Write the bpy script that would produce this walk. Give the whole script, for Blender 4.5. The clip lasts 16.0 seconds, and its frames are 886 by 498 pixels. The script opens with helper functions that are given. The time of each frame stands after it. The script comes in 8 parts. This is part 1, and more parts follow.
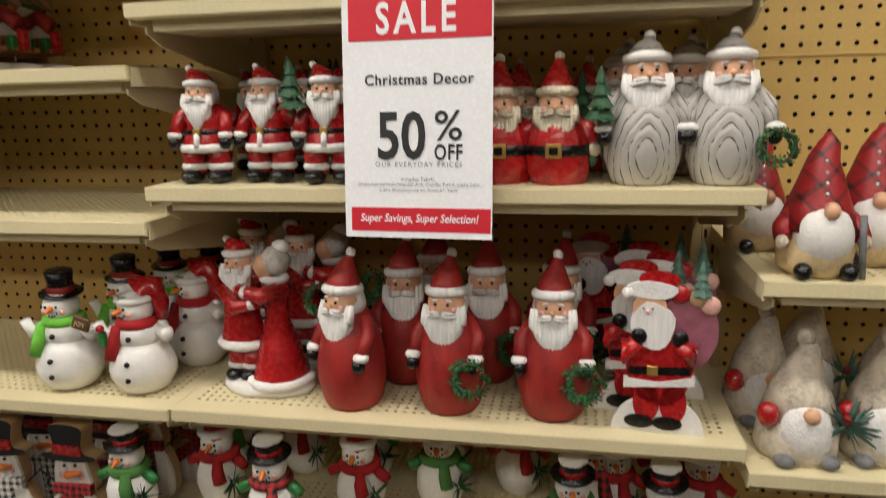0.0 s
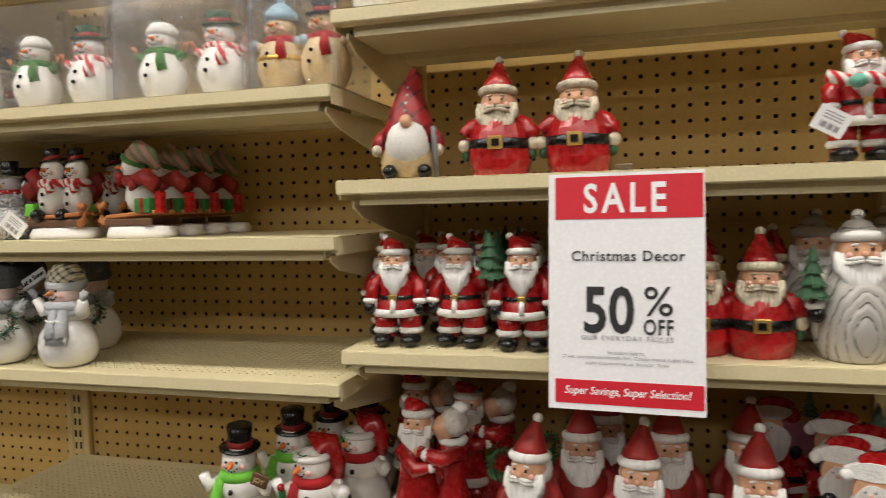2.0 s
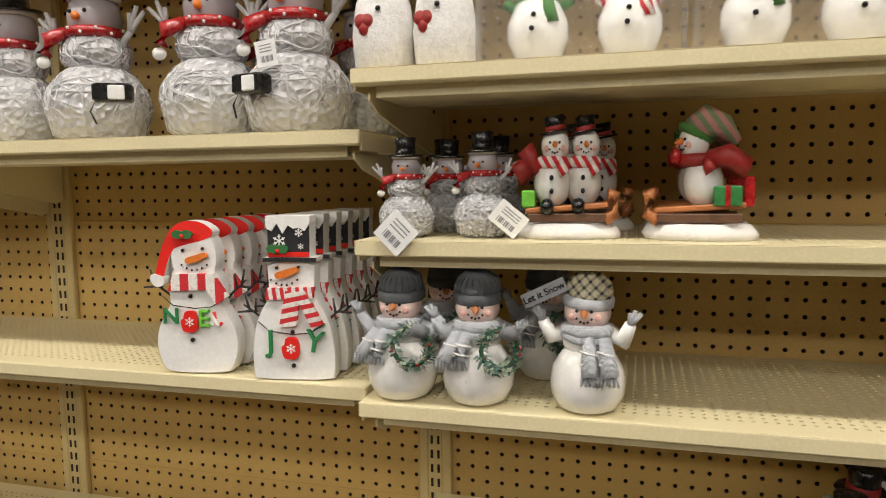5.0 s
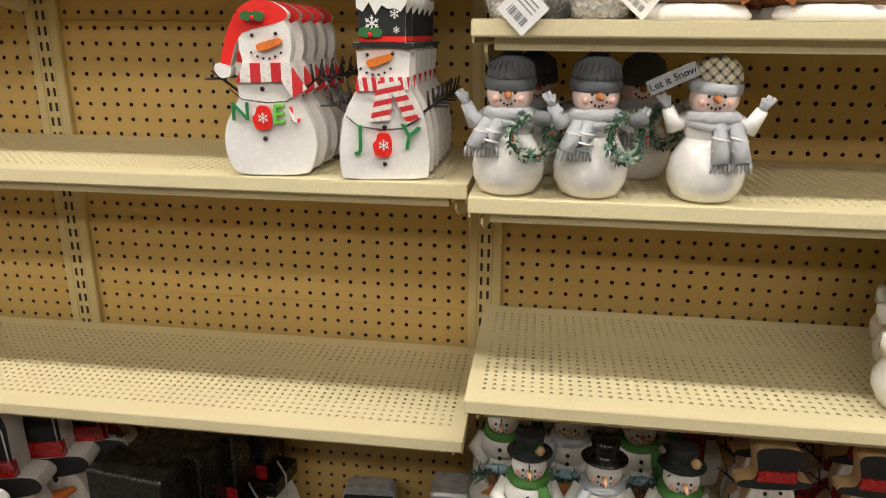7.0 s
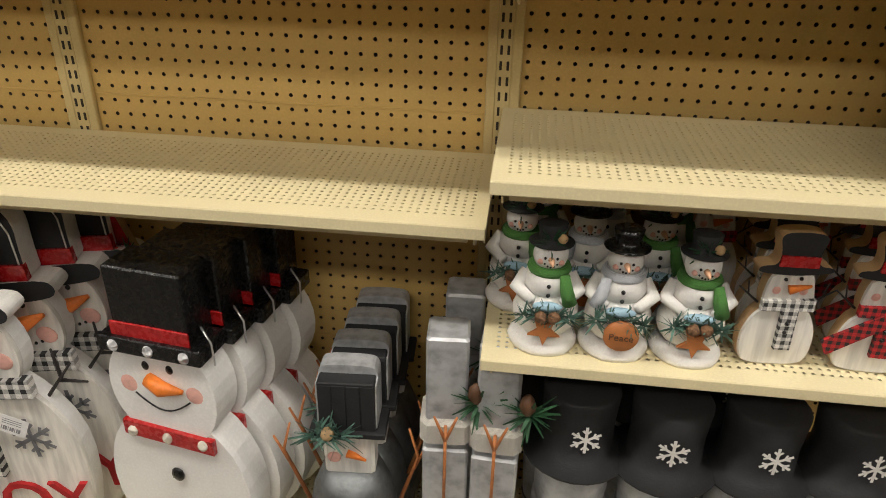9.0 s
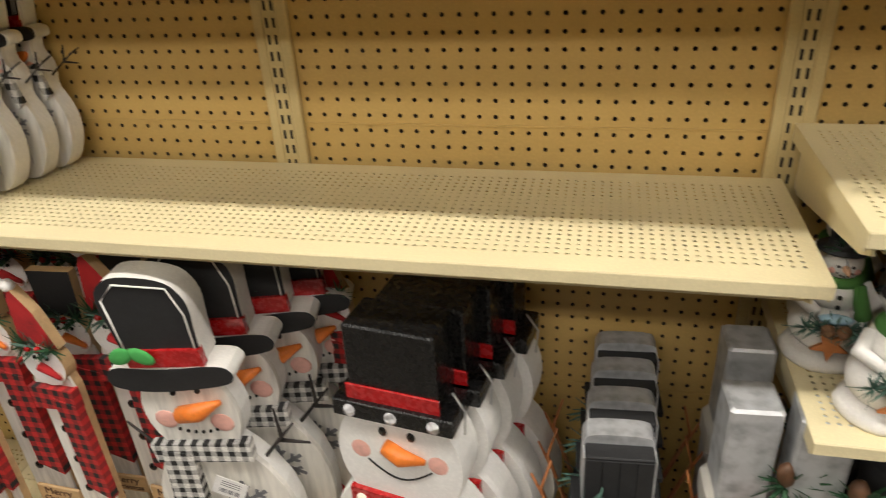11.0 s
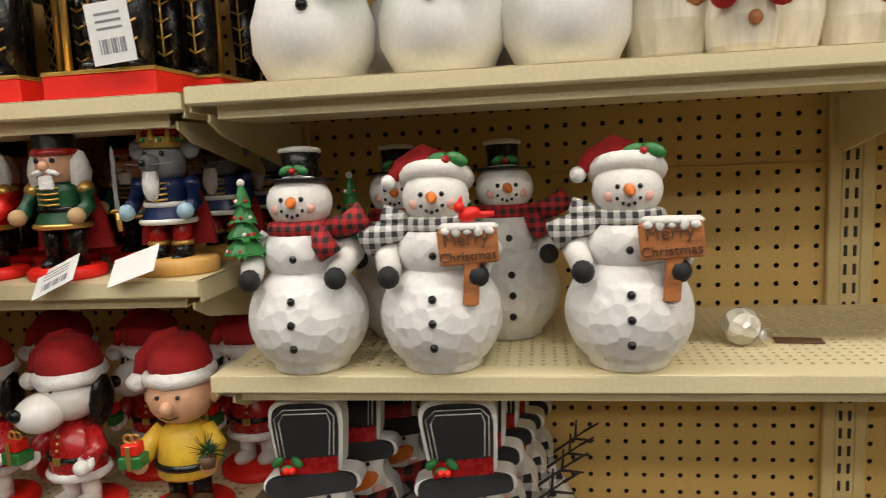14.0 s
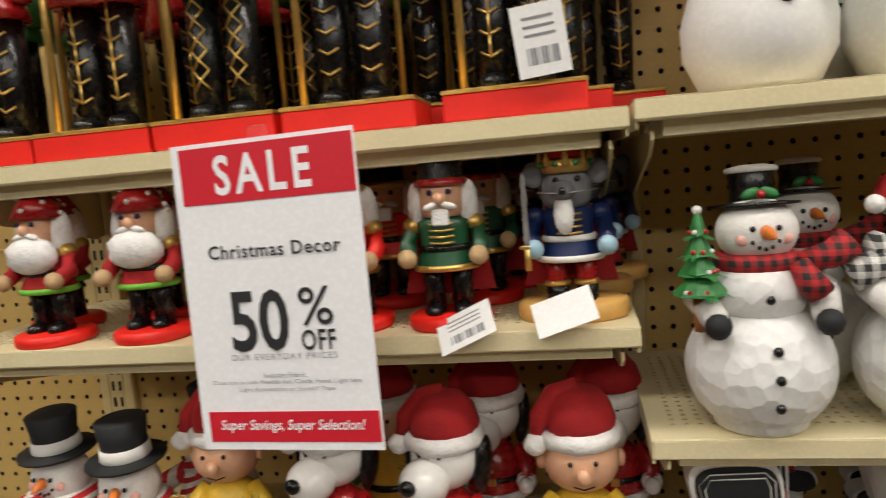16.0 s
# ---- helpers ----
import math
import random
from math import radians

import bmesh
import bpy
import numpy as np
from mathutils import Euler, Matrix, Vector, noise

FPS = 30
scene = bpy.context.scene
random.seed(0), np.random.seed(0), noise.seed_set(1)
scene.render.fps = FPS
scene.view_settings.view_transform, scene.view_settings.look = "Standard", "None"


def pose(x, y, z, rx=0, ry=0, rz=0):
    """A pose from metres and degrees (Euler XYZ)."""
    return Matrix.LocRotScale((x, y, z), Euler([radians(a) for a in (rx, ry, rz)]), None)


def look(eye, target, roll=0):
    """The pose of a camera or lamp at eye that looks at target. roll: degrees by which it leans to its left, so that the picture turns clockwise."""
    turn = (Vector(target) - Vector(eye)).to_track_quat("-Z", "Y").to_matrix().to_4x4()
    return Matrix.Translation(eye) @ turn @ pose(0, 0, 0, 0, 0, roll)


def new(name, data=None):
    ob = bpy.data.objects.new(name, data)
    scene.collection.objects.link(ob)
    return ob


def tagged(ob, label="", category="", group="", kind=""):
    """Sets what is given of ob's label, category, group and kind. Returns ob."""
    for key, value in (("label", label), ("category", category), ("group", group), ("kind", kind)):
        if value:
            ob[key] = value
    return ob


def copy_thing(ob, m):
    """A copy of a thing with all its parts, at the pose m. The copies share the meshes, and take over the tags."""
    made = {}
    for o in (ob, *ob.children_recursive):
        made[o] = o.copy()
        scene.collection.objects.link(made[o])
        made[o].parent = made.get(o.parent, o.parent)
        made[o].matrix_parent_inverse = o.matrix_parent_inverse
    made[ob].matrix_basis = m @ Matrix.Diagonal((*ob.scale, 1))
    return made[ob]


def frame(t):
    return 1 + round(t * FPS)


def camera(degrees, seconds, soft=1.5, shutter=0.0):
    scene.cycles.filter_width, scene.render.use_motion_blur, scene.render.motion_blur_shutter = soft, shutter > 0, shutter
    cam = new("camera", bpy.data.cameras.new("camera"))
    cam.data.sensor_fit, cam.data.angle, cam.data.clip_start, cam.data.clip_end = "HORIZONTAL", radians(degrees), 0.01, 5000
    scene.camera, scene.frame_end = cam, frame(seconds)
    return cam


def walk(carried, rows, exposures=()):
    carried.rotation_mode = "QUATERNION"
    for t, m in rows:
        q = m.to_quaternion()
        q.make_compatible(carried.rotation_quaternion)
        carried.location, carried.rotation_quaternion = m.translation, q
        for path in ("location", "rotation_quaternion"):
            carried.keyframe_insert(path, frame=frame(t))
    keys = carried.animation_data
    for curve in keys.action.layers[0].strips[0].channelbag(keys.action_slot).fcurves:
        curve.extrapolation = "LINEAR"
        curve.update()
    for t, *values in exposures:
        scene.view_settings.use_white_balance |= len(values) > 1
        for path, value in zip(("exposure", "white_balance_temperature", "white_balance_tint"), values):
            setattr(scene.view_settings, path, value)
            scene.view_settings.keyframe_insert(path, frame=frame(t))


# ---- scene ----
cam = camera(64.6, 16.0, soft=0.95, shutter=0.25)
PATH = [
    (0, (-0.028, 0.076, 1.397), (-0.408, 1.99, 0.957), -1.4),
    (0.1, (-0.031, 0.069, 1.395), (-0.418, 1.998, 1.036), -1.2),
    (0.5, (-0.062, 0.058, 1.449), (-0.48, 1.995, 1.181), -1.4),
    (1, (-0.082, 0.06, 1.492), (-0.524, 1.996, 1.255), -2.0),
    (1.5, (-0.106, 0.044, 1.496), (-0.564, 1.982, 1.308), -2.0),
    (2, (-0.196, 0.031, 1.471), (-0.737, 1.953, 1.357), -1.4),
    (2.5, (-0.375, 0.057, 1.458), (-1.004, 1.953, 1.366), -1.9),
    (3, (-0.536, 0.097, 1.476), (-1.224, 1.975, 1.438), -0.9),
    (3.5, (-0.643, 0.11, 1.479), (-1.317, 1.993, 1.456), -0.2),
    (4, (-0.772, 0.100, 1.515), (-1.415, 1.988, 1.388), -1.3),
    (4.2, (-0.823, 0.100, 1.517), (-1.455, 1.995, 1.382), -1.2),
    (6.3, (-1.23, 0.132, 1.464), (-1.554, 2.056, 1.022), -0.2),
    (6.5, (-1.243, 0.116, 1.453), (-1.545, 2.032, 0.967), -0.0),
    (7, (-1.265, 0.09, 1.423), (-1.524, 1.983, 0.833), 0.5),
    (7.5, (-1.281, 0.055, 1.406), (-1.503, 1.923, 0.728), 0.9),
    (8, (-1.292, 0.032, 1.376), (-1.49, 1.867, 0.607), 1.3),
    (8.2, (-1.297, 0.029, 1.352), (-1.484, 1.851, 0.55), 1.7),
    (10.3, (-1.387, 0.219, 1.273), (-1.71, 1.918, 0.268), -1.8),
    (10.5, (-1.423, 0.232, 1.269), (-1.782, 1.933, 0.279), -2.4),
    (11, (-1.605, 0.209, 1.303), (-2.033, 1.919, 0.357), -3.5),
    (11.5, (-1.815, 0.18, 1.335), (-2.262, 1.94, 0.466), -1.8),
    (12, (-2.015, 0.192, 1.377), (-2.466, 1.974, 0.588), -0.7),
    (12.5, (-2.187, 0.26, 1.404), (-2.785, 2.091, 0.865), -1.7),
    (13, (-2.287, 0.304, 1.448), (-2.918, 2.18, 1.164), -2.0),
    (13.5, (-2.397, 0.286, 1.476), (-2.808, 2.233, 1.276), -2.6),
    (14, (-2.514, 0.243, 1.468), (-2.795, 2.205, 1.205), -2.7),
    (14.5, (-2.622, 0.289, 1.469), (-2.89, 2.248, 1.17), -4.1),
    (15, (-2.723, 0.355, 1.483), (-3.007, 2.314, 1.198), -5.0),
    (15.5, (-2.793, 0.352, 1.485), (-3.114, 2.313, 1.254), -5.0),
    (16, (-2.922, 0.297, 1.504), (-3.307, 2.247, 1.279), -4.9),
]
walk(cam, [(t, look(eye, target, roll)) for t, eye, target, roll in PATH], [(0, -0.31), (3, -0.32), (4.2, -0.27), (7, -0.03), (8, -0.05), (10.4, 0.17), (11.2, 0.25), (12.4, -0.22), (16, -0.33)])

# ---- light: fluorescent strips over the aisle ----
world = bpy.data.worlds.new("world")
world.use_nodes = True
world.node_tree.nodes["Background"].inputs[0].default_value = (1.0, 0.9, 0.75, 1)
world.node_tree.nodes["Background"].inputs[1].default_value = 0.002
scene.world = world
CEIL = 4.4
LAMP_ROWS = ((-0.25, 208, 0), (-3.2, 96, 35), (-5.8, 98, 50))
LAMP_XS = (-6.2, -4.7, -3.2, -1.7, -0.2, 1.3, 2.8)


# ---- materials ----
def nodes_of(name):
    m = bpy.data.materials.new(name)
    m.use_nodes = True
    return m, m.node_tree, m.node_tree.nodes["Principled BSDF"]


def mix(nt, a, b, fac):
    n = nt.nodes.new("ShaderNodeMix")
    n.data_type = "RGBA"
    for sock, v in ((n.inputs[6], a), (n.inputs[7], b)):
        if isinstance(v, tuple):
            sock.default_value = (*v[:3], 1)
        else:
            nt.links.new(v, sock)
    if isinstance(fac, float):
        n.inputs[0].default_value = fac
    else:
        nt.links.new(fac, n.inputs[0])
    return n.outputs[2]


def noise_tex(nt, scale, detail=3.0, coord="Object", stretch=(1, 1, 1)):
    tc = nt.nodes.new("ShaderNodeTexCoord")
    mp = nt.nodes.new("ShaderNodeMapping")
    mp.inputs["Scale"].default_value = stretch
    n = nt.nodes.new("ShaderNodeTexNoise")
    n.inputs["Scale"].default_value, n.inputs["Detail"].default_value = scale, detail
    nt.links.new(tc.outputs[coord], mp.inputs[0])
    nt.links.new(mp.outputs[0], n.inputs[0])
    return n.outputs[0]


def ramp(nt, fac, lo, hi):
    r = nt.nodes.new("ShaderNodeMapRange")
    r.inputs[1].default_value, r.inputs[2].default_value = lo, hi
    nt.links.new(fac, r.inputs[0])
    return r.outputs[0]


def bump(nt, bsdf, height, strength, distance=0.002):
    b = nt.nodes.new("ShaderNodeBump")
    b.inputs["Strength"].default_value, b.inputs["Distance"].default_value = strength, distance
    nt.links.new(height, b.inputs["Height"])
    nt.links.new(b.outputs[0], bsdf.inputs["Normal"])


def paint(name, rgb, rough=0.5, dark=0.75, large=14.0, fine=160.0, relief=0.25, metal=0.0, coat=0.0, stretch=(1, 1, 1), dist=0.0015):
    """Paint or stock with two scales of unevenness: patches of wear and fine grain."""
    m, nt, b = nodes_of(name)
    d = tuple(c * dark for c in rgb)
    col = mix(nt, d, rgb, ramp(nt, noise_tex(nt, large, 4.0, stretch=stretch), 0.3, 0.6))
    fine_n = noise_tex(nt, fine, 4.0, stretch=stretch)
    col = mix(nt, col, tuple(min(1, c * 1.12) for c in rgb), ramp(nt, fine_n, 0.45, 0.9))
    nt.links.new(col, b.inputs["Base Color"])
    rr = nt.nodes.new("ShaderNodeMapRange")
    rr.inputs[3].default_value, rr.inputs[4].default_value = max(0.02, rough - 0.1), min(1, rough + 0.12)
    nt.links.new(fine_n, rr.inputs[0])
    nt.links.new(rr.outputs[0], b.inputs["Roughness"])
    b.inputs["Metallic"].default_value, b.inputs["Coat Weight"].default_value = metal, coat
    b.inputs["Coat Roughness"].default_value = 0.12
    if relief:
        bump(nt, b, fine_n, relief, dist)
    return m


def lamp_glow(name, strength):
    m, nt, b = nodes_of(name)
    b.inputs["Emission Color"].default_value, b.inputs["Emission Strength"].default_value = (1, 0.93, 0.8, 1), strength
    return m


M_PEG = paint("tan_pegboard", (0.56, 0.375, 0.122), 0.5, 0.9, 3.0, 220, 0.12)
M_SHELF = paint("cream_steel", (0.74, 0.645, 0.395), 0.38, 0.93, 6.0, 260, 0.08)
M_UPRIGHT = paint("tan_upright", (0.58, 0.455, 0.215), 0.45, 0.9, 6.0, 240, 0.1)
# brown hardboard cut edge, taken near black to paint shade inside the holes
M_CORE_SHADE = paint("hardboard_hole_shade", (0.05, 0.03, 0.012), 0.8)
# near-black colour painting the shade behind openings: peg holes and upright slots
M_SHADE = paint("painted_shade", (0.035, 0.025, 0.015), 0.8)
M_FLOOR = paint("vinyl_floor", (0.20, 0.185, 0.16), 0.35, 0.85, 2.0, 60, 0.05)
M_CEIL = paint("ceiling_tile", (0.34, 0.33, 0.31), 0.9, 0.92, 4.0, 120, 0.3)
M_WALL = paint("store_wall", (0.35, 0.32, 0.27), 0.7, 0.9, 2.0, 80, 0.1)
M_ACROSS = paint("stocked_shelving", (0.13, 0.085, 0.06), 0.7, 0.5, 9.0, 60, 0.2)
M_TUBE = lamp_glow("lamp_tube", 9.0)


# ---- mesh helpers ----
class Sculpt:
    """Collects shaped pieces, each in its own material, into one mesh."""

    def __init__(self):
        self.v, self.f, self.m, self.s, self.mats = [], [], [], [], []

    def slot(self, mat):
        if mat not in self.mats:
            self.mats.append(mat)
        return self.mats.index(mat)

    def add(self, verts, faces, mat, smooth=True, at=None):
        k, n = self.slot(mat), len(self.v)
        self.v += [tuple(at @ Vector(p)) for p in verts] if at is not None else [tuple(p) for p in verts]
        self.f += [tuple(i + n for i in q) for q in faces]
        self.m += [k] * len(faces)
        self.s += [smooth] * len(faces)
        return self

    def lathe(self, prof, mat, at=None, n=20, sx=1.0, sy=1.0, wob=0.0, freq=30.0, seed=0.0, smooth=True):
        vs, fs = [], []
        for r, z in prof:
            for i in range(n):
                a = 2 * math.pi * i / n
                p = Vector((r * math.cos(a) * sx, r * math.sin(a) * sy, z))
                if wob:
                    q = 1 + wob * noise.noise(p * freq + Vector((seed, seed, 0)))
                    p.x, p.y = p.x * q, p.y * q
                vs.append(p)
        for j in range(len(prof) - 1):
            for i in range(n):
                k = (i + 1) % n
                fs.append((j * n + i, j * n + k, (j + 1) * n + k, (j + 1) * n + i))
        fs.append(tuple(range(n - 1, -1, -1)))
        fs.append(tuple(range((len(prof) - 1) * n, len(prof) * n)))
        return self.add(vs, fs, mat, smooth, at)

    def ball(self, c, r, mat, rot=(0, 0, 0), n=14, wob=0.0, freq=30.0, smooth=True, low=-1.0):
        r = (r, r, r) if not isinstance(r, tuple) else r
        h = max(5, n * 2 // 3)
        prof = [(max(0.02, math.cos(a)), math.sin(a)) for a in [math.asin(max(-0.999, low)) + (math.pi / 2 - math.asin(max(-0.999, low))) * j / h for j in range(h + 1)]]
        m = pose(*c, *rot) @ Matrix.Diagonal((*r, 1))
        return self.lathe(prof, mat, m, n, wob=wob, freq=freq * max(r), seed=c[0] * 50, smooth=smooth)

    def tube(self, pts, rad, mat, n=8, smooth=True):
        pts = [Vector(p) for p in pts]
        vs, fs = [], []
        for i, p in enumerate(pts):
            d = (pts[min(i + 1, len(pts) - 1)] - pts[max(i - 1, 0)]).normalized()
            u = d.cross(Vector((0, 0, 1)) if abs(d.z) < 0.9 else Vector((1, 0, 0))).normalized()
            w = d.cross(u)
            r = rad[i] if isinstance(rad, (list, tuple)) else rad
            vs += [p + (u * math.cos(2 * math.pi * k / n) + w * math.sin(2 * math.pi * k / n)) * r for k in range(n)]
        for j in range(len(pts) - 1):
            for i in range(n):
                k = (i + 1) % n
                fs.append((j * n + i, j * n + k, (j + 1) * n + k, (j + 1) * n + i))
        fs.append(tuple(range(n - 1, -1, -1)))
        fs.append(tuple(range((len(pts) - 1) * n, len(pts) * n)))
        return self.add(vs, fs, mat, smooth)

    def box(self, c, size, mat, rot=(0, 0, 0), bev=0.0015):
        x, y, z = (q / 2 for q in size)
        b = min(bev, x * 0.45, y * 0.45, z * 0.45)
        vs, fs = [], []
        for zz, e in ((-z, b), (-z + b, 0), (z - b, 0), (z, b)):
            X, Y = x - e, y - e
            vs += [(-X + b, -Y, zz), (X - b, -Y, zz), (X, -Y + b, zz), (X, Y - b, zz), (X - b, Y, zz), (-X + b, Y, zz), (-X, Y - b, zz), (-X, -Y + b, zz)]
        for j in range(3):
            for i in range(8):
                k = (i + 1) % 8
                fs.append((j * 8 + i, j * 8 + k, j * 8 + 8 + k, j * 8 + 8 + i))
        fs += [tuple(range(7, -1, -1)), tuple(range(24, 32))]
        return self.add(vs, fs, mat, False, pose(*c, *rot))

    def ring(self, c, R, r, mat, rot=(0, 0, 0), n=22, k=8, sx=1.0, sy=1.0, wob=0.0):
        vs, fs = [], []
        for i in range(n):
            a = 2 * math.pi * i / n
            for j in range(k):
                b = 2 * math.pi * j / k
                q = 1 + wob * noise.noise(Vector((math.cos(a) * 4 + c[0] * 90, math.sin(a) * 4, b)))
                vs.append(((R + r * q * math.cos(b)) * math.cos(a) * sx, (R + r * q * math.cos(b)) * math.sin(a) * sy, r * q * math.sin(b)))
                fs.append((i * k + j, ((i + 1) % n) * k + j, ((i + 1) % n) * k + (j + 1) % k, i * k + (j + 1) % k))
        return self.add(vs, fs, mat, True, pose(*c, *rot))

    def plate(self, outline, y0, y1, mat, side=None, at=None, bev=0.0):
        """A flat board: outline in x and z, from y0 (front) to y1."""
        n = len(outline)
        cx, cz = sum(p[0] for p in outline) / n, sum(p[1] for p in outline) / n
        q = lambda p: (cx + (p[0] - cx) * (1 - bev), cz + (p[1] - cz) * (1 - bev))
        t = (y1 - y0) * 0.2 if bev else 0
        rows = ([(q(p), y0) for p in outline], [(p, y0 + t) for p in outline], [(p, y1) for p in outline])
        vs = [(p[0], y, p[1]) for row in rows for p, y in row]
        k = self.slot(mat)
        self.add(vs, [tuple(range(n))] + ([(i, i + n, (i + 1) % n + n, (i + 1) % n) for i in range(n)] if bev else []), mat, False, at)
        self.add(vs, [(i + n, i + 2 * n, (i + 1) % n + 2 * n, (i + 1) % n + n) for i in range(n)] + [tuple(range(3 * n - 1, 2 * n - 1, -1))], side or mat, False, at)
        return self

    def mesh(self, name):
        me = bpy.data.meshes.new(name)
        me.from_pydata(self.v, [], self.f)
        for m in self.mats:
            me.materials.append(m)
        me.polygons.foreach_set("material_index", self.m)
        me.polygons.foreach_set("use_smooth", self.s)
        me.validate()
        me.update()
        return me


def thing(name, sc, m, label, category, group="", kind=""):
    ob = new(name, sc if isinstance(sc, bpy.types.Mesh) else sc.mesh(name))
    ob.matrix_world = m
    return tagged(ob, label, category, group, kind)


def part(name, sc, parent, m=None, label=""):
    ob = new(name, sc if isinstance(sc, bpy.types.Mesh) else sc.mesh(name))
    ob.parent = parent
    if m is not None:
        ob.matrix_basis = m
    if label:
        ob["label"] = label
    return ob


def empty(name, m, label, category, group="", kind=""):
    ob = new(name)
    ob.empty_display_size = 0.05
    ob.matrix_world = m
    return tagged(ob, label, category, group, kind)


def slab(name, lo, hi, mat, label, category="", kind="structure"):
    c = [(a + b) / 2 for a, b in zip(lo, hi)]
    return thing(name, Sculpt().box((0, 0, 0), tuple(b - a for a, b in zip(lo, hi)), mat), pose(*c), label, category, "", kind)


# ---- the shell of the store ----
slab("floor", (-8, -8, -0.1), (5, 5, 0), M_FLOOR, "pale vinyl store floor", "floor")
slab("ceiling", (-8, -8, CEIL), (5, 5, CEIL + 0.1), M_CEIL, "pale tiled store ceiling", "ceiling")
slab("wall_west", (-8.1, -8, 0), (-8, 5, CEIL), M_WALL, "plain cream store wall", "wall")
slab("wall_east", (5, -8, 0), (5.1, 5, CEIL), M_WALL, "plain cream store wall", "wall")
slab("wall_south", (-8, -8.1, 0), (5, -8, CEIL), M_WALL, "plain cream store wall", "wall")
slab("wall_north", (-8, 5, 0), (5, 5.1, CEIL), M_WALL, "plain cream store wall", "wall")
slab("wall_aisle", (-8, -1.45, 0), (5, -1.35, 2.1), M_ACROSS, "stocked shelving across the aisle in mixed browns", "wall")

tube_me = Sculpt().box((0, 0, 0), (1.2, 0.26, 0.02), M_TUBE).mesh("diffuser")
case_me = Sculpt().box((0, 0, 0.035), (1.24, 0.30, 0.05), M_CEIL).mesh("case")
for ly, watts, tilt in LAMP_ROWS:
    for lx in LAMP_XS:
        e = empty("ceiling_light", pose(lx, ly, CEIL - 0.08), "white fluorescent strip light on the ceiling", "ceiling light", "ceiling lights")
        part("case", case_me, e)
        part("diffuser", tube_me, e)
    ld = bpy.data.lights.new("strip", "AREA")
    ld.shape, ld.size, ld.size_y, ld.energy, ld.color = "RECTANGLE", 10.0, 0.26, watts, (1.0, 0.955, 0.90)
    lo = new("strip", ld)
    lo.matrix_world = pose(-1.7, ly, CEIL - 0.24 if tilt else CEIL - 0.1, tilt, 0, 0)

# ---- shelving: pegboard bays with slotted uprights and perforated shelves ----
BAY = 0.762
INCH = 0.0254
XA = -0.586
LEFT = {"Z": XA + BAY, "A": XA, "B": XA - BAY, "C": XA - 2 * BAY, "D": XA - 3 * BAY, "E": XA - 4 * BAY, "F": XA - 5 * BAY}
BACK = 1.24


def holed(nx, ny, px, py, r, border, depth, mat, core=None):
    """A sheet in x and y with nx by ny round holes; border is (left, right, near, far)."""
    vs, fs, walls = [], [], []
    x0, y0 = -nx * px / 2, -ny * py / 2
    corner = lambda i, j: i * (ny + 1) + j
    for i in range(nx + 1):
        for j in range(ny + 1):
            vs.append((x0 + i * px, y0 + j * py, 0))
    for i in range(nx):
        for j in range(ny):
            cx, cy, b = x0 + (i + 0.5) * px, y0 + (j + 0.5) * py, len(vs)
            for k in range(8):
                a = math.pi / 4 * k - 3 * math.pi / 4
                vs.append((cx + r * math.cos(a), cy + r * math.sin(a), 0))
            cs = (corner(i, j), corner(i + 1, j), corner(i + 1, j + 1), corner(i, j + 1))
            for q in range(4):
                fs.append((cs[q], cs[(q + 1) % 4], b + (2 * q + 2) % 8, b + 2 * q + 1, b + 2 * q))
            if depth:
                d = len(vs)
                for k in range(8):
                    vs.append((vs[b + k][0], vs[b + k][1], -depth))
                for k in range(8):
                    walls.append((b + k, b + (k + 1) % 8, d + (k + 1) % 8, d + k))
    l, rr, nn, ff = border
    X0, X1, Y0, Y1 = x0, -x0, y0, -y0
    for lo, hi in (((X0 - l, Y0 - nn), (X0, Y1 + ff)), ((X1, Y0 - nn), (X1 + rr, Y1 + ff)), ((X0, Y0 - nn), (X1, Y0)), ((X0, Y1), (X1, Y1 + ff))):
        b = len(vs)
        vs += [(lo[0], lo[1], 0), (hi[0], lo[1], 0), (hi[0], hi[1], 0), (lo[0], hi[1], 0)]
        fs.append((b, b + 1, b + 2, b + 3))
    s = Sculpt().add(vs, fs, mat, False)
    if walls:
        k = s.slot(core or mat)
        s.f, s.m, s.s = s.f + walls, s.m + [k] * len(walls), s.s + [False] * len(walls)
    return s


peg_me = holed(28, 19, INCH, INCH, 0.0036, (0.008, 0.008, 0, 0), 0.006, M_PEG, M_CORE_SHADE)
peg_me.box((0, 0.2393, 0.0010), (0.705, 0.0035, 0.0026), M_PEG, bev=0.0012)
peg_me = peg_me.mesh("pegboard_panel")
cap_me = holed(28, 7, INCH, INCH, 0.0036, (0.008, 0.008, 0, 0), 0.006, M_PEG, M_CORE_SHADE).mesh("pegboard_panel")


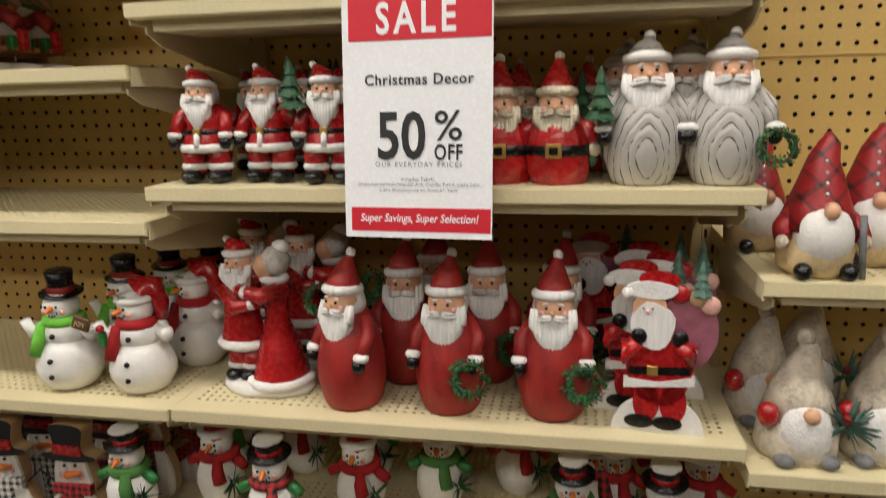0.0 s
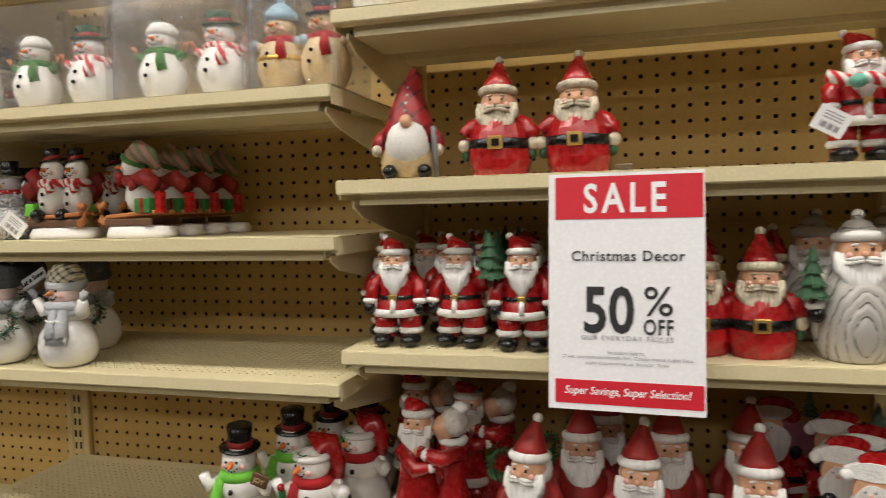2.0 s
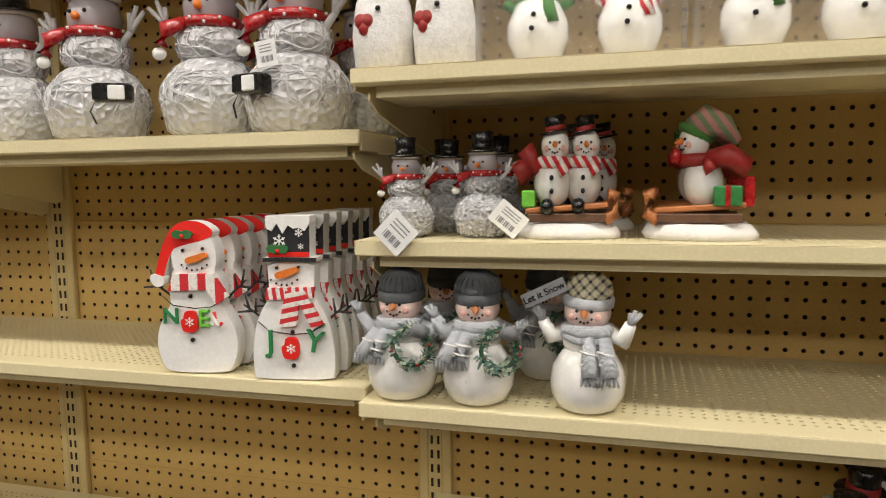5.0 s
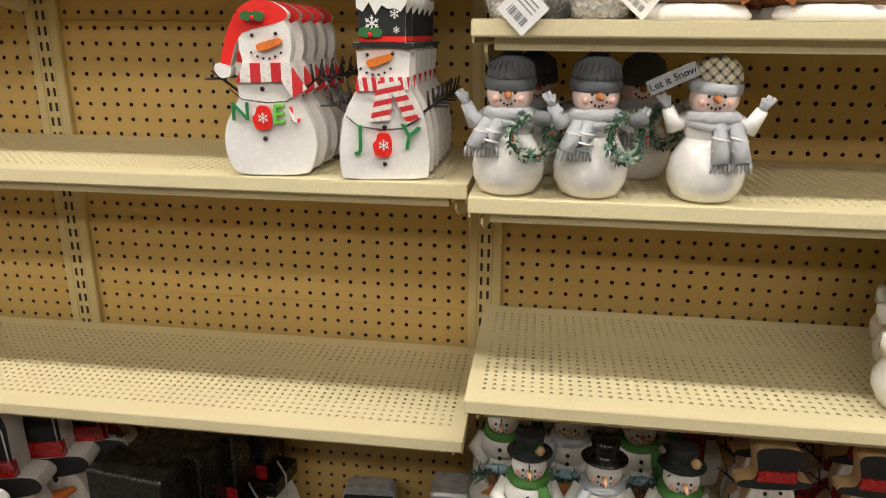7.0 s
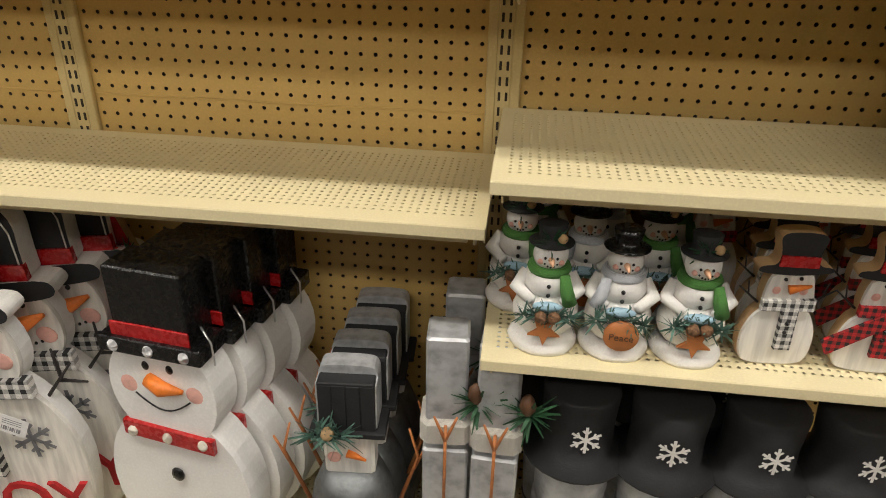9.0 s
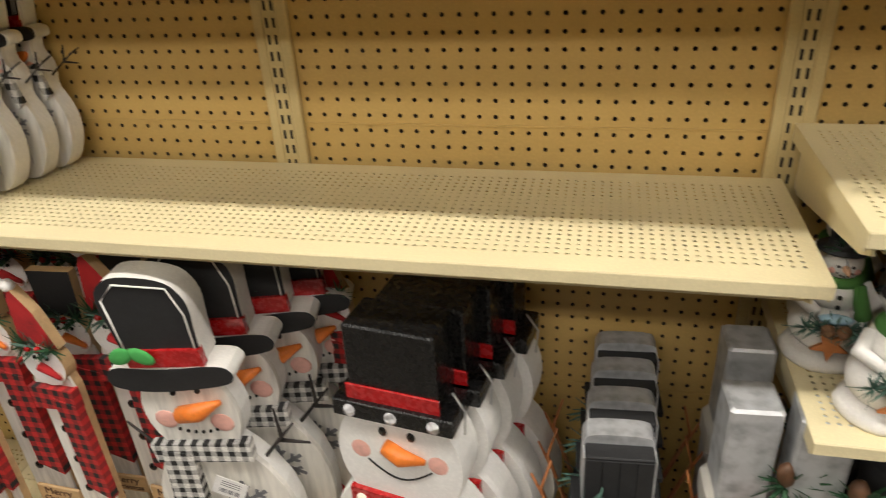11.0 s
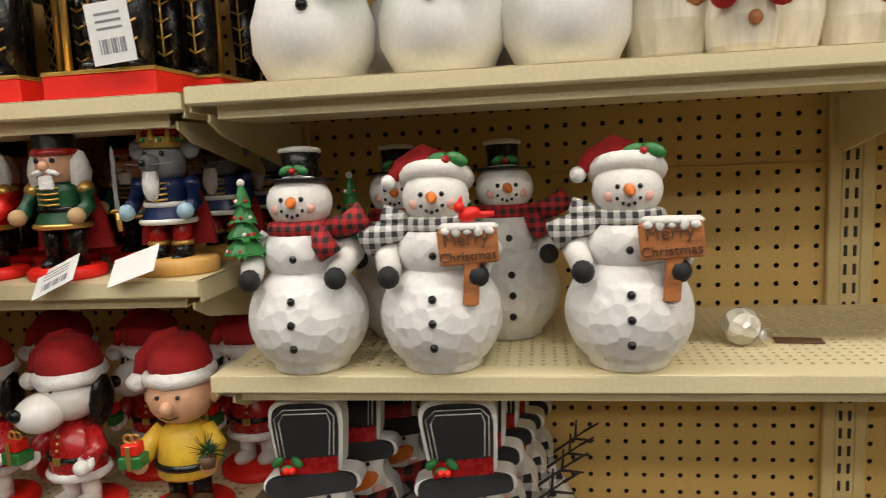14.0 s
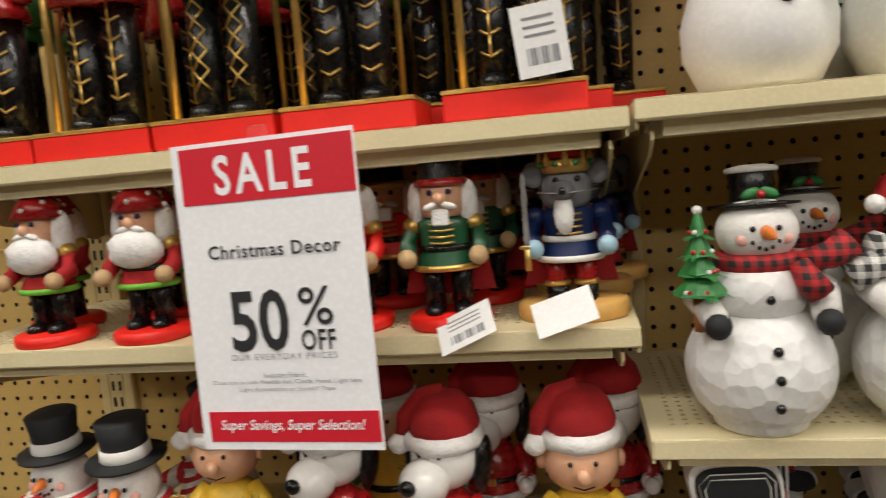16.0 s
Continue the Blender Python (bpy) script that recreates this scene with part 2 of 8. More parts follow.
def upright(x):
    s = Sculpt()
    s.box((-0.0203, 0.006, 0), (0.0165, 0.012, 2.1), M_UPRIGHT, bev=0.002)
    s.box((0.0203, 0.006, 0), (0.0165, 0.012, 2.1), M_UPRIGHT, bev=0.002)
    s.box((0, 0.006, 0), (0.024, 0.010, 2.1), M_UPRIGHT, bev=0.001)
    e = thing("shelf_upright", s, pose(x, BACK - 0.012, 1.05), "tan slotted steel upright of the shelving", "shelf upright", "shelf uprights", "structure")
    # dark bars on the face paint the shade inside the open slots
    k = Sculpt()
    for i in range(74):
        for dx in (-0.0058, 0.0058):
            k.box((dx, 0.0006, -0.9 + i * INCH), (0.0042, 0.002, 0.0145), M_SHADE, bev=0.0005)
    part("slots", k, e)
    return e


for bay in "FEDCBAZ":
    for tier in range(5):
        ob = new("pegboard_panel", peg_me if tier < 4 else cap_me)
        ob.matrix_world = pose(LEFT[bay] + BAY / 2, BACK, -0.0092 + ((tier + 0.5) * 19 if tier < 4 else 79.5) * INCH, 90, 0, 0)
        tagged(ob, "tan pegboard panel with rows of round holes", "pegboard", "pegboard panels", "structure")
for bay in "EDCBAZ":
    upright(LEFT[bay])
# dark sheet added behind the panels so the peg holes read as shaded
slab("backing", (LEFT["F"], BACK + 0.03, 0.0), (LEFT["Z"] + BAY, BACK + 0.04, 2.1), M_SHADE, "dark sheet painting the shade inside the shelving behind the pegboard", "backing")


def shelf(x0, x1, front, z):
    """A steel shelf with a lip, a perforated top, an edge fold below and two brackets."""
    w, d = x1 - x0 - 0.004, BACK - 0.012 - front
    e = empty("shelf", pose((x0 + x1) / 2, front, z), "cream steel shelf with a perforated top", "shelf", "shelves")
    nx, ny = int((w - 0.03) / 0.0127), int((d - 0.05) / 0.0127)
    b = (w - nx * 0.0127) / 2
    rest = d - ny * 0.0127
    top = holed(nx, ny, 0.0127, 0.0127, 0.0028, (b, b, rest * 0.55, rest * 0.45), 0.0012, M_SHELF)
    part("top", top, e, pose(0, d / 2 + rest * 0.05, -0.0005))
    lip = Sculpt()
    lip.box((0, 0.004, -0.0095), (w, 0.008, 0.019), M_SHELF, bev=0.002)
    lip.box((0, 0.014, -0.0185), (w - 0.002, 0.018, 0.002), M_SHELF, bev=0.0008)
    part("lip", lip, e)
    for sx in (-1, 1):
        part("side_fold", Sculpt().box((sx * (w / 2 - 0.002), d / 2 + 0.004, -0.014), (0.003, d - 0.01, 0.024), M_SHELF, bev=0.0005), e)
        br = Sculpt().plate([(0.02, -0.028), (d - 0.002, -0.028), (d - 0.002, -0.095), (d - 0.02, -0.10), (0.05, -0.05), (0.02, -0.036)], -0.0015, 0.0015, M_SHELF)
        part("bracket", br, e, pose(sx * (w / 2 - 0.016), 0, 0, 0, 0, 90))
    ch = part("front_channel", Sculpt().box((0, 0.078, -0.032), (w - 0.05, 0.115, 0.003), M_SHELF, (0, 0, 0), 0.001), e)
    for wy in (0.022, 0.134):
        part("channel_wall", Sculpt().box((0, wy, -0.017), (w - 0.05, 0.003, 0.030), M_SHELF, (0, 0, 0), 0.001), ch)
    part("underside_rail", Sculpt().box((0, d * 0.72, -0.02), (w - 0.05, 0.05, 0.012), M_SHELF), e)
    return e


ZS = {"A5": 1.735, "A4": 1.512, "A3": 1.284, "A2": 0.973, "B5": 1.86, "B4": 1.641, "B3": 1.438, "B2": 1.238, "B1": 0.971, "B0": 0.697,
      "C4": 1.573, "C3": 1.246, "C2": 0.888, "D4": 1.55, "E4": 1.545, "E3": 1.351, "E2": 1.062, "E1": 0.80, "Z3": 1.18, "Z2": 0.942, "Z4": 1.42}
FA, FC = 0.89, 0.925
for k in ("A5", "A4", "A3", "A2", "B4", "B3", "B2", "B1", "B0", "Z3", "Z2"):
    x = LEFT[k[0]]
    shelf(x, x + BAY, FA, ZS[k])
for bay in "DCB":
    shelf(LEFT[bay], LEFT[bay] + BAY, 0.95, 1.90 if bay != "D" else 1.93)
for k in ("C3", "C2"):
    shelf(LEFT["D"], LEFT["C"] + BAY, FC, ZS[k])
shelf(LEFT["C"], LEFT["C"] + BAY, FC, ZS["C4"])
shelf(LEFT["D"], LEFT["D"] + BAY, FC, ZS["D4"])
for k in ("E4", "E3", "E2", "E1"):
    shelf(LEFT["E"], LEFT["E"] + BAY, FC, ZS[k])
for bay in "FEDCBAZ":
    shelf(LEFT[bay], LEFT[bay] + BAY, 0.82, 0.14)
    slab("kickplate", (LEFT[bay], 0.85, 0), (LEFT[bay] + BAY, 0.86, 0.11), M_SHELF, "cream steel kick plate under the lowest shelf", "kick plate")
# ---- goods: materials ----
def knit(name, rgb, rough=0.8, scale=260.0):
    m, nt, b = nodes_of(name)
    tc = nt.nodes.new("ShaderNodeTexCoord")
    w = nt.nodes.new("ShaderNodeTexWave")
    w.bands_direction = "Z"
    w.inputs["Scale"].default_value, w.inputs["Distortion"].default_value, w.inputs["Detail Scale"].default_value = scale, 3.0, 2.0
    nt.links.new(tc.outputs["Object"], w.inputs[0])
    col = mix(nt, tuple(c * 0.55 for c in rgb), rgb, ramp(nt, w.outputs[1], 0.1, 0.6))
    nt.links.new(mix(nt, col, tuple(c * 0.7 for c in rgb), ramp(nt, noise_tex(nt, 25), 0.4, 0.8)), b.inputs["Base Color"])
    b.inputs["Roughness"].default_value = rough
    bump(nt, b, w.outputs[1], 0.6, 0.002)
    return m


def checks(name, light, dark, size, axes=("X", "Z"), rough=0.75, thin=0.5, turn=(0, 0, 0)):
    """Woven check: two crossing sets of bands; one axis alone gives stripes."""
    m, nt, b = nodes_of(name)
    tc = nt.nodes.new("ShaderNodeTexCoord")
    mp = nt.nodes.new("ShaderNodeMapping")
    mp.inputs["Rotation"].default_value = [radians(a) for a in turn]
    nt.links.new(tc.outputs["Object"], mp.inputs[0])
    sep = nt.nodes.new("ShaderNodeSeparateXYZ")
    nt.links.new(mp.outputs[0], sep.inputs[0])
    total = None
    for ax in axes:
        a = nt.nodes.new("ShaderNodeMath")
        a.operation = "MULTIPLY_ADD"
        a.inputs[1].default_value, a.inputs[2].default_value = 1 / size, 100.25
        nt.links.new(sep.outputs[ax], a.inputs[0])
        f = nt.nodes.new("ShaderNodeMath")
        f.operation = "FRACT"
        nt.links.new(a.outputs[0], f.inputs[0])
        g = nt.nodes.new("ShaderNodeMath")
        g.operation = "GREATER_THAN"
        g.inputs[1].default_value = 1 - thin
        nt.links.new(f.outputs[0], g.inputs[0])
        if total is None:
            total = g.outputs[0]
        else:
            s = nt.nodes.new("ShaderNodeMath")
            s.operation = "ADD"
            nt.links.new(total, s.inputs[0])
            nt.links.new(g.outputs[0], s.inputs[1])
            h = nt.nodes.new("ShaderNodeMath")
            h.operation = "MULTIPLY"
            h.inputs[1].default_value = 0.5
            nt.links.new(s.outputs[0], h.inputs[0])
            total = h.outputs[0]
    col = mix(nt, light, dark, total)
    fine = noise_tex(nt, 300, 3)
    nt.links.new(mix(nt, col, tuple(c * 0.6 for c in dark), ramp(nt, fine, 0.5, 1.1)), b.inputs["Base Color"])
    b.inputs["Roughness"].default_value = rough
    bump(nt, b, fine, 0.3, 0.001)
    return m


def ringwood(name, rgb, line):
    m, nt, b = nodes_of(name)
    tc = nt.nodes.new("ShaderNodeTexCoord")
    mp = nt.nodes.new("ShaderNodeMapping")
    mp.inputs["Location"].default_value, mp.inputs["Scale"].default_value = (0, 0.0, -0.028), (1.5, 0.25, 0.85)
    w = nt.nodes.new("ShaderNodeTexWave")
    w.wave_type = "RINGS"
    w.rings_direction = "SPHERICAL"
    w.inputs["Scale"].default_value, w.inputs["Distortion"].default_value = 30, 4.5
    w.inputs["Detail"].default_value, w.inputs["Detail Scale"].default_value = 1.5, 1.2
    nt.links.new(tc.outputs["Object"], mp.inputs[0])
    nt.links.new(mp.outputs[0], w.inputs[0])
    lines = ramp(nt, w.outputs[1], 0.09, 0.015)
    broken = nt.nodes.new("ShaderNodeMath")
    broken.operation = "MULTIPLY"
    nt.links.new(lines, broken.inputs[0])
    nt.links.new(ramp(nt, noise_tex(nt, 120), 0.35, 0.55), broken.inputs[1])
    nt.links.new(mix(nt, rgb, line, broken.outputs[0]), b.inputs["Base Color"])
    b.inputs["Roughness"].default_value = 0.55
    bump(nt, b, w.outputs[1], 0.5, 0.002)
    return m


def clear(name, rgb, rough, cells=0.0, weight=0.85, alpha=1.0):
    m, nt, b = nodes_of(name)
    b.inputs["Base Color"].default_value = (*rgb, 1)
    b.inputs["Roughness"].default_value, b.inputs["Transmission Weight"].default_value, b.inputs["IOR"].default_value = rough, weight, 1.45
    b.inputs["Alpha"].default_value = alpha
    if cells:
        tc = nt.nodes.new("ShaderNodeTexCoord")
        v = nt.nodes.new("ShaderNodeTexVoronoi")
        v.feature = "F1"
        v.inputs["Scale"].default_value = cells
        nt.links.new(tc.outputs["Object"], v.inputs[0])
        bump(nt, b, v.outputs["Distance"], 1.0, 0.010)
    return m


RED = paint("glazed_red", (0.42, 0.011, 0.012), 0.26, 0.7, 30, 120, 0.12, coat=0.3)
REDM = paint("worn_red", (0.35, 0.020, 0.016), 0.5, 0.6, 60, 220, 0.5, stretch=(1, 1, 0.5))
VELVET = paint("red_velvet", (0.42, 0.012, 0.014), 0.85, 0.55, 30, 300, 0.5)
WHITE = paint("white_glaze", (0.80, 0.78, 0.74), 0.22, 0.94, 20, 120, 0.06, coat=0.25)
SNOWY = paint("textured_white", (0.78, 0.755, 0.71), 0.62, 0.9, 30, 260, 0.5)


def carved(name, rgb):
    """White finish with shallow scooped facets."""
    m, nt, b = nodes_of(name)
    tc = nt.nodes.new("ShaderNodeTexCoord")
    v = nt.nodes.new("ShaderNodeTexVoronoi")
    v.feature, v.inputs["Scale"].default_value = "F1", 62
    nt.links.new(tc.outputs["Object"], v.inputs[0])
    nt.links.new(mix(nt, rgb, tuple(c * 0.88 for c in rgb), ramp(nt, noise_tex(nt, 140, 4), 0.45, 0.8)), b.inputs["Base Color"])
    b.inputs["Roughness"].default_value = 0.5
    bump(nt, b, v.outputs[0], 0.8, 0.0035)
    return m


CARVED = carved("carved_white", (0.79, 0.775, 0.75))
MATTE = paint("matte_white", (0.80, 0.785, 0.755), 0.6, 0.95, 20, 200, 0.08)
BEARD = paint("beard_white", (0.83, 0.81, 0.78), 0.55, 0.84, 150, 220, 0.5, stretch=(1, 1, 0.13), dist=0.003)
CREAM = paint("cream_fur", (0.72, 0.63, 0.47), 0.7, 0.6, 160, 260, 1.0, stretch=(1, 1, 0.3), dist=0.004)
FUR = paint("white_fur", (0.82, 0.80, 0.77), 0.9, 0.85, 120, 320, 0.6, dist=0.0022)
SKIN = paint("painted_skin", (0.72, 0.40, 0.24), 0.38, 0.85, 60, 150, 0.1)
PINK = paint("blush_pink", (0.78, 0.43, 0.36), 0.5, 0.85, 60, 150, 0.1)
BLACK = paint("black_gloss", (0.005, 0.0047, 0.0047), 0.26, 0.8, 30, 120, 0.15)
CHAR = paint("charcoal", (0.013, 0.013, 0.014), 0.7, 0.7, 40, 200, 0.3)
GOLD = paint("gold_paint", (0.70, 0.46, 0.13), 0.34, 0.8, 60, 200, 0.2, metal=0.8)
GREEN = paint("holly_green", (0.03, 0.20, 0.045), 0.42, 0.55, 120, 200, 0.5)
LIME = paint("lime_felt", (0.17, 0.55, 0.05), 0.75, 0.7, 60, 300, 0.5)
FIR = paint("fir_needles", (0.028, 0.10, 0.04), 0.6, 0.5, 160, 300, 0.6)
FROST = paint("frosted_fir", (0.10, 0.20, 0.155), 0.7, 0.4, 160, 300, 0.6)
PALEFIR = paint("pale_fir", (0.34, 0.40, 0.30), 0.7, 0.6, 160, 300, 0.5)
ORANGE = paint("carrot_orange", (0.78, 0.20, 0.025), 0.45, 0.75, 60, 200, 0.3)
CONE = paint("pine_cone", (0.22, 0.11, 0.05), 0.7, 0.4, 160, 260, 1.0, dist=0.004)
RUST = paint("rust_wood", (0.48, 0.17, 0.05), 0.55, 0.6, 60, 180, 0.6, stretch=(0.3, 1, 1))
WOOD = paint("raw_wood", (0.52, 0.34, 0.17), 0.6, 0.75, 30, 160, 0.3, stretch=(0.25, 1, 1))
BROWN = paint("dark_brown", (0.12, 0.055, 0.025), 0.55, 0.6, 60, 200, 0.5)
TWIG = paint("black_twig", (0.022, 0.016, 0.014), 0.6)
GREY = paint("grey_fur", (0.19, 0.19, 0.20), 0.7, 0.7, 80, 260, 0.6)
SAND = paint("sand_coat", (0.62, 0.46, 0.25), 0.5, 0.75, 50, 200, 0.4)
BLUE = paint("royal_blue", (0.006, 0.018, 0.085), 0.35, 0.7, 60, 200, 0.2)
BOTTLE = paint("bottle_green", (0.012, 0.075, 0.03), 0.35, 0.7, 60, 200, 0.2)
SKY = paint("pale_blue", (0.33, 0.50, 0.60), 0.4, 0.8, 60, 200, 0.2)
YELLOW = paint("yellow_coat", (0.74, 0.47, 0.04), 0.42, 0.8, 60, 200, 0.15)
LILAC = paint("lilac_tulle", (0.52, 0.44, 0.60), 0.85, 0.7, 60, 300, 0.7)
HAIR = paint("ginger_hair", (0.45, 0.20, 0.06), 0.6, 0.5, 160, 220, 0.9)
SILVER = paint("silver_paint", (0.62, 0.62, 0.62), 0.32, 0.7, 60, 160, 0.4, metal=0.85)
GALV = paint("galvanised", (0.56, 0.57, 0.58), 0.42, 0.6, 40, 70, 0.3, metal=0.45)
GALVD = paint("dark_zinc", (0.20, 0.21, 0.21), 0.45, 0.65, 40, 120, 0.25, metal=0.8)
PAPER = paint("paper_white", (0.80, 0.79, 0.77), 0.6, 0.97, 8, 200, 0.04)
SALE_RED = paint("print_red", (0.62, 0.012, 0.028), 0.5, 0.96, 8, 200, 0.02)
INK = paint("print_grey", (0.022, 0.022, 0.024), 0.6)
INKL = paint("print_light", (0.25, 0.25, 0.26), 0.6)
CARD = paint("bright_card", (0.86, 0.86, 0.88), 0.55, 0.98, 8, 200, 0.0)
BAND_RED = paint("enamel_red", (0.78, 0.014, 0.006), 0.5, 0.9, 20, 120, 0.05)
GKNIT = knit("grey_knit", (0.15, 0.16, 0.17))
SKNIT = knit("silver_knit", (0.70, 0.72, 0.76), 0.35)
WKNIT = knit("white_knit", (0.78, 0.74, 0.66))
GRNKNIT = knit("green_knit", (0.10, 0.30, 0.06))
CAPKNIT = checks("pink_green_knit", (0.45, 0.20, 0.17), (0.16, 0.20, 0.10), 0.012, axes=("X",), turn=(0, 35, 0))
LATTICE = checks("lattice_cap", (0.60, 0.54, 0.38), (0.03, 0.035, 0.04), 0.009, turn=(0, 45, 0), thin=0.35)
TARTAN = checks("red_tartan", (0.34, 0.013, 0.016), (0.03, 0.010, 0.010), 0.022, thin=0.2, turn=(0, 40, 0), rough=0.45)
BUFFR = checks("red_buffalo_check", (0.50, 0.018, 0.018), (0.012, 0.010, 0.010), 0.022)
BUFFW = checks("white_buffalo_check", (0.74, 0.72, 0.68), (0.012, 0.012, 0.012), 0.020)
BUFFRS = checks("small_red_check", (0.48, 0.018, 0.02), (0.015, 0.012, 0.012), 0.011)
BUFFWS = checks("small_white_check", (0.74, 0.72, 0.68), (0.03, 0.03, 0.03), 0.012)
STRIPE = checks("red_white_stripe", (0.78, 0.75, 0.70), (0.60, 0.02, 0.025), 0.012, axes=("Z",), turn=(0, 12, 0))
STRIPEX = checks("red_white_bars", (0.78, 0.75, 0.70), (0.60, 0.02, 0.025), 0.024, axes=("X",))
STRIPEXS = checks("fine_red_bars", (0.78, 0.76, 0.73), (0.60, 0.02, 0.025), 0.010, axes=("X",), turn=(0, 8, 0))
STRIPES = checks("candy_stripe", (0.78, 0.75, 0.70), (0.60, 0.02, 0.025), 0.010, axes=("X",), turn=(0, 30, 0))
GREYWOOD = ringwood("carved_grey_wood", (0.50, 0.475, 0.44), (0.10, 0.085, 0.07))
PLANK = paint("whitewashed_wood", (0.76, 0.73, 0.67), 0.65, 0.72, 60, 120, 0.5, stretch=(1, 1, 0.12))
ICE = clear("spun_acrylic", (0.97, 0.96, 0.97), 0.04, 95.0, 0.38)
FROSTED = clear("smoked_acrylic", (0.60, 0.54, 0.56), 0.25, 0.0, 0.3)
PLASTIC = clear("clear_plastic", (0.90, 0.91, 0.94), 0.10, 0.0, 0.85, 0.20)
GLASSY = clear("iridescent_glass", (0.90, 0.85, 0.72), 0.10, 60.0, 0.25)
STRAND = clear("clear_strand", (0.97, 0.96, 0.97), 0.05, 0.0, 0.45)


# ---- goods: shared shapes ----
def letters(s, text, size, mat, m, shear=0.0, depth=0.0006, space=1.0, bold=0.0):
    cu = bpy.data.curves.new("letters", "FONT")
    cu.body, cu.size, cu.align_x, cu.align_y, cu.shear, cu.extrude, cu.resolution_u = text, size, "CENTER", "CENTER", shear, depth, 3
    cu.space_character, cu.offset = space, bold
    ob = new("letters", cu)
    me = bpy.data.meshes.new_from_object(ob)
    bpy.data.objects.remove(ob)
    s.add([v.co.copy() for v in me.vertices], [tuple(p.vertices) for p in me.polygons], mat, False, m @ pose(0, 0, 0, 90, 0, 0))
    bpy.data.meshes.remove(me)
    bpy.data.curves.remove(cu)


def face(s, c, r, skin, nose, carrot=False, cheeks=True, turn=0.0):
    """Nose, eyes and cheeks on a head of radius r that looks towards -y."""
    x, y, z = c
    k = radians(turn)
    at = lambda a, b, up: (x + r * (a * math.cos(k) + b * math.sin(k)), y + r * (a * math.sin(k) - b * math.cos(k)), z + r * up)
    if carrot:
        s.tube([at(0, 0.9, 0.05), at(0.05, 1.2, 0.0), at(0.08, 1.55, -0.06)], [0.2 * r, 0.15 * r, 0.03 * r], nose)
        for i in range(-2, 3):
            s.ball(at(i * 0.17, 0.92, -0.42 + 0.05 * i * i), 0.06 * r, BLACK, n=6)
    else:
        s.ball(at(0, 1.05, -0.08), 0.17 * r, nose, n=8)
    for e in (-1, 1):
        s.ball(at(e * 0.33, 0.94, 0.14), 0.085 * r, BLACK, n=7)
        if cheeks:
            s.ball(at(e * 0.55, 0.77, -0.16), (0.2 * r, 0.12 * r, 0.18 * r), PINK, n=8)


def cone_hat(s, c, r, tip, mat, trim, pom, wob=0.15):
    x, y, z = c
    b, t = Vector((x, y, z + 0.58 * r)), Vector(tip)
    mid = b.lerp(t, 0.5) + Vector((0, 0, 0.12 * r))
    s.tube([b, b.lerp(mid, 0.45), mid, mid.lerp(t, 0.6), t], [0.96 * r, 0.86 * r, 0.58 * r, 0.30 * r, 0.12 * r], mat, n=14)
    s.ring((x, y, z + 0.66 * r), 0.88 * r, 0.26 * r, trim, (-6, 0, 0), wob=wob)
    s.ball(tuple(t), 0.28 * r, pom, n=9, wob=0.15, freq=90)


def top_hat(s, c, r, h, mat, band, rot=(0, 0, 0), brim=1.45, snow=False, flare=1.05):
    m = pose(*c, *rot)
    s.lathe([(brim * r, 0), (brim * r * 1.02, 0.1 * r), (0.9 * r, 0.16 * r), (0.84 * r, 0.5 * h), (0.9 * r * flare, h * 0.96), (0.8 * r, h)], mat, m, 18)
    if band:
        s.lathe([(0.9 * r, 0.16 * r), (0.93 * r, 0.2 * r), (0.9 * r, 0.16 * r + 0.28 * h), (0.8 * r, 0.18 * r + 0.28 * h)], band, m, 18)
    if snow:
        s.lathe([(0.98 * r, h * 0.86), (1.02 * r, h * 0.93), (0.95 * r, h * 1.0), (0.5 * r, h * 1.06)], SNOWY, m, 18, wob=0.12, freq=120)


def beard_head(s, c, r, hat, trim, tip, skin=None, long=1.25, pom=None, beard=None):
    skin, beard = skin or SKIN, beard or BEARD
    x, y, z = c
    s.ball(c, r, skin, n=14)
    s.ball((x, y + 0.28 * r, z - 0.1 * r), (1.1 * r, 0.95 * r, 1.08 * r), beard, n=12)
    s.ball((x, y - 0.42 * r, z - 0.25 * r - 0.50 * long * r), (1.0 * r, 0.62 * r, 0.88 * long * r), beard, n=14)
    for i in range(11):
        a = (i - 5) / 5.0
        q = 1 - 0.30 * a * a
        top = Vector((x + a * 1.02 * r, y - 0.62 * r * q, z - 0.18 * r + 0.16 * r * abs(a)))
        low = Vector((x + a * 0.52 * r, y - 0.86 * r * q, z - 0.30 * r - 1.42 * long * r * (1 - 0.48 * a * a)))
        mid = top.lerp(low, 0.5) + Vector((a * 0.26 * r, -0.24 * r * q, 0))
        s.tube([top, top.lerp(mid, 0.6), mid, mid.lerp(low, 0.6), low], [0.13 * r, 0.20 * r, 0.21 * r, 0.16 * r, 0.05 * r], beard, 7)
    for e in (-1, 1):
        for k in (0, 1):
            s.tube([(x + e * 0.06 * r, y - 1.10 * r, z - (0.24 + 0.1 * k) * r), (x + e * 0.42 * r, y - 1.10 * r, z - (0.28 + 0.16 * k) * r), (x + e * 0.78 * r, y - 0.86 * r, z - (0.34 + 0.22 * k) * r)], [0.09 * r, 0.12 * r, 0.03 * r], beard, 7)
        s.ball((x + e * 0.36 * r, y - 0.88 * r, z + 0.36 * r), (0.19 * r, 0.09 * r, 0.065 * r), beard, (0, e * 12, 0), 7)
    face(s, c, r, skin, skin)
    cone_hat(s, c, r, tip, hat, trim, pom or trim)


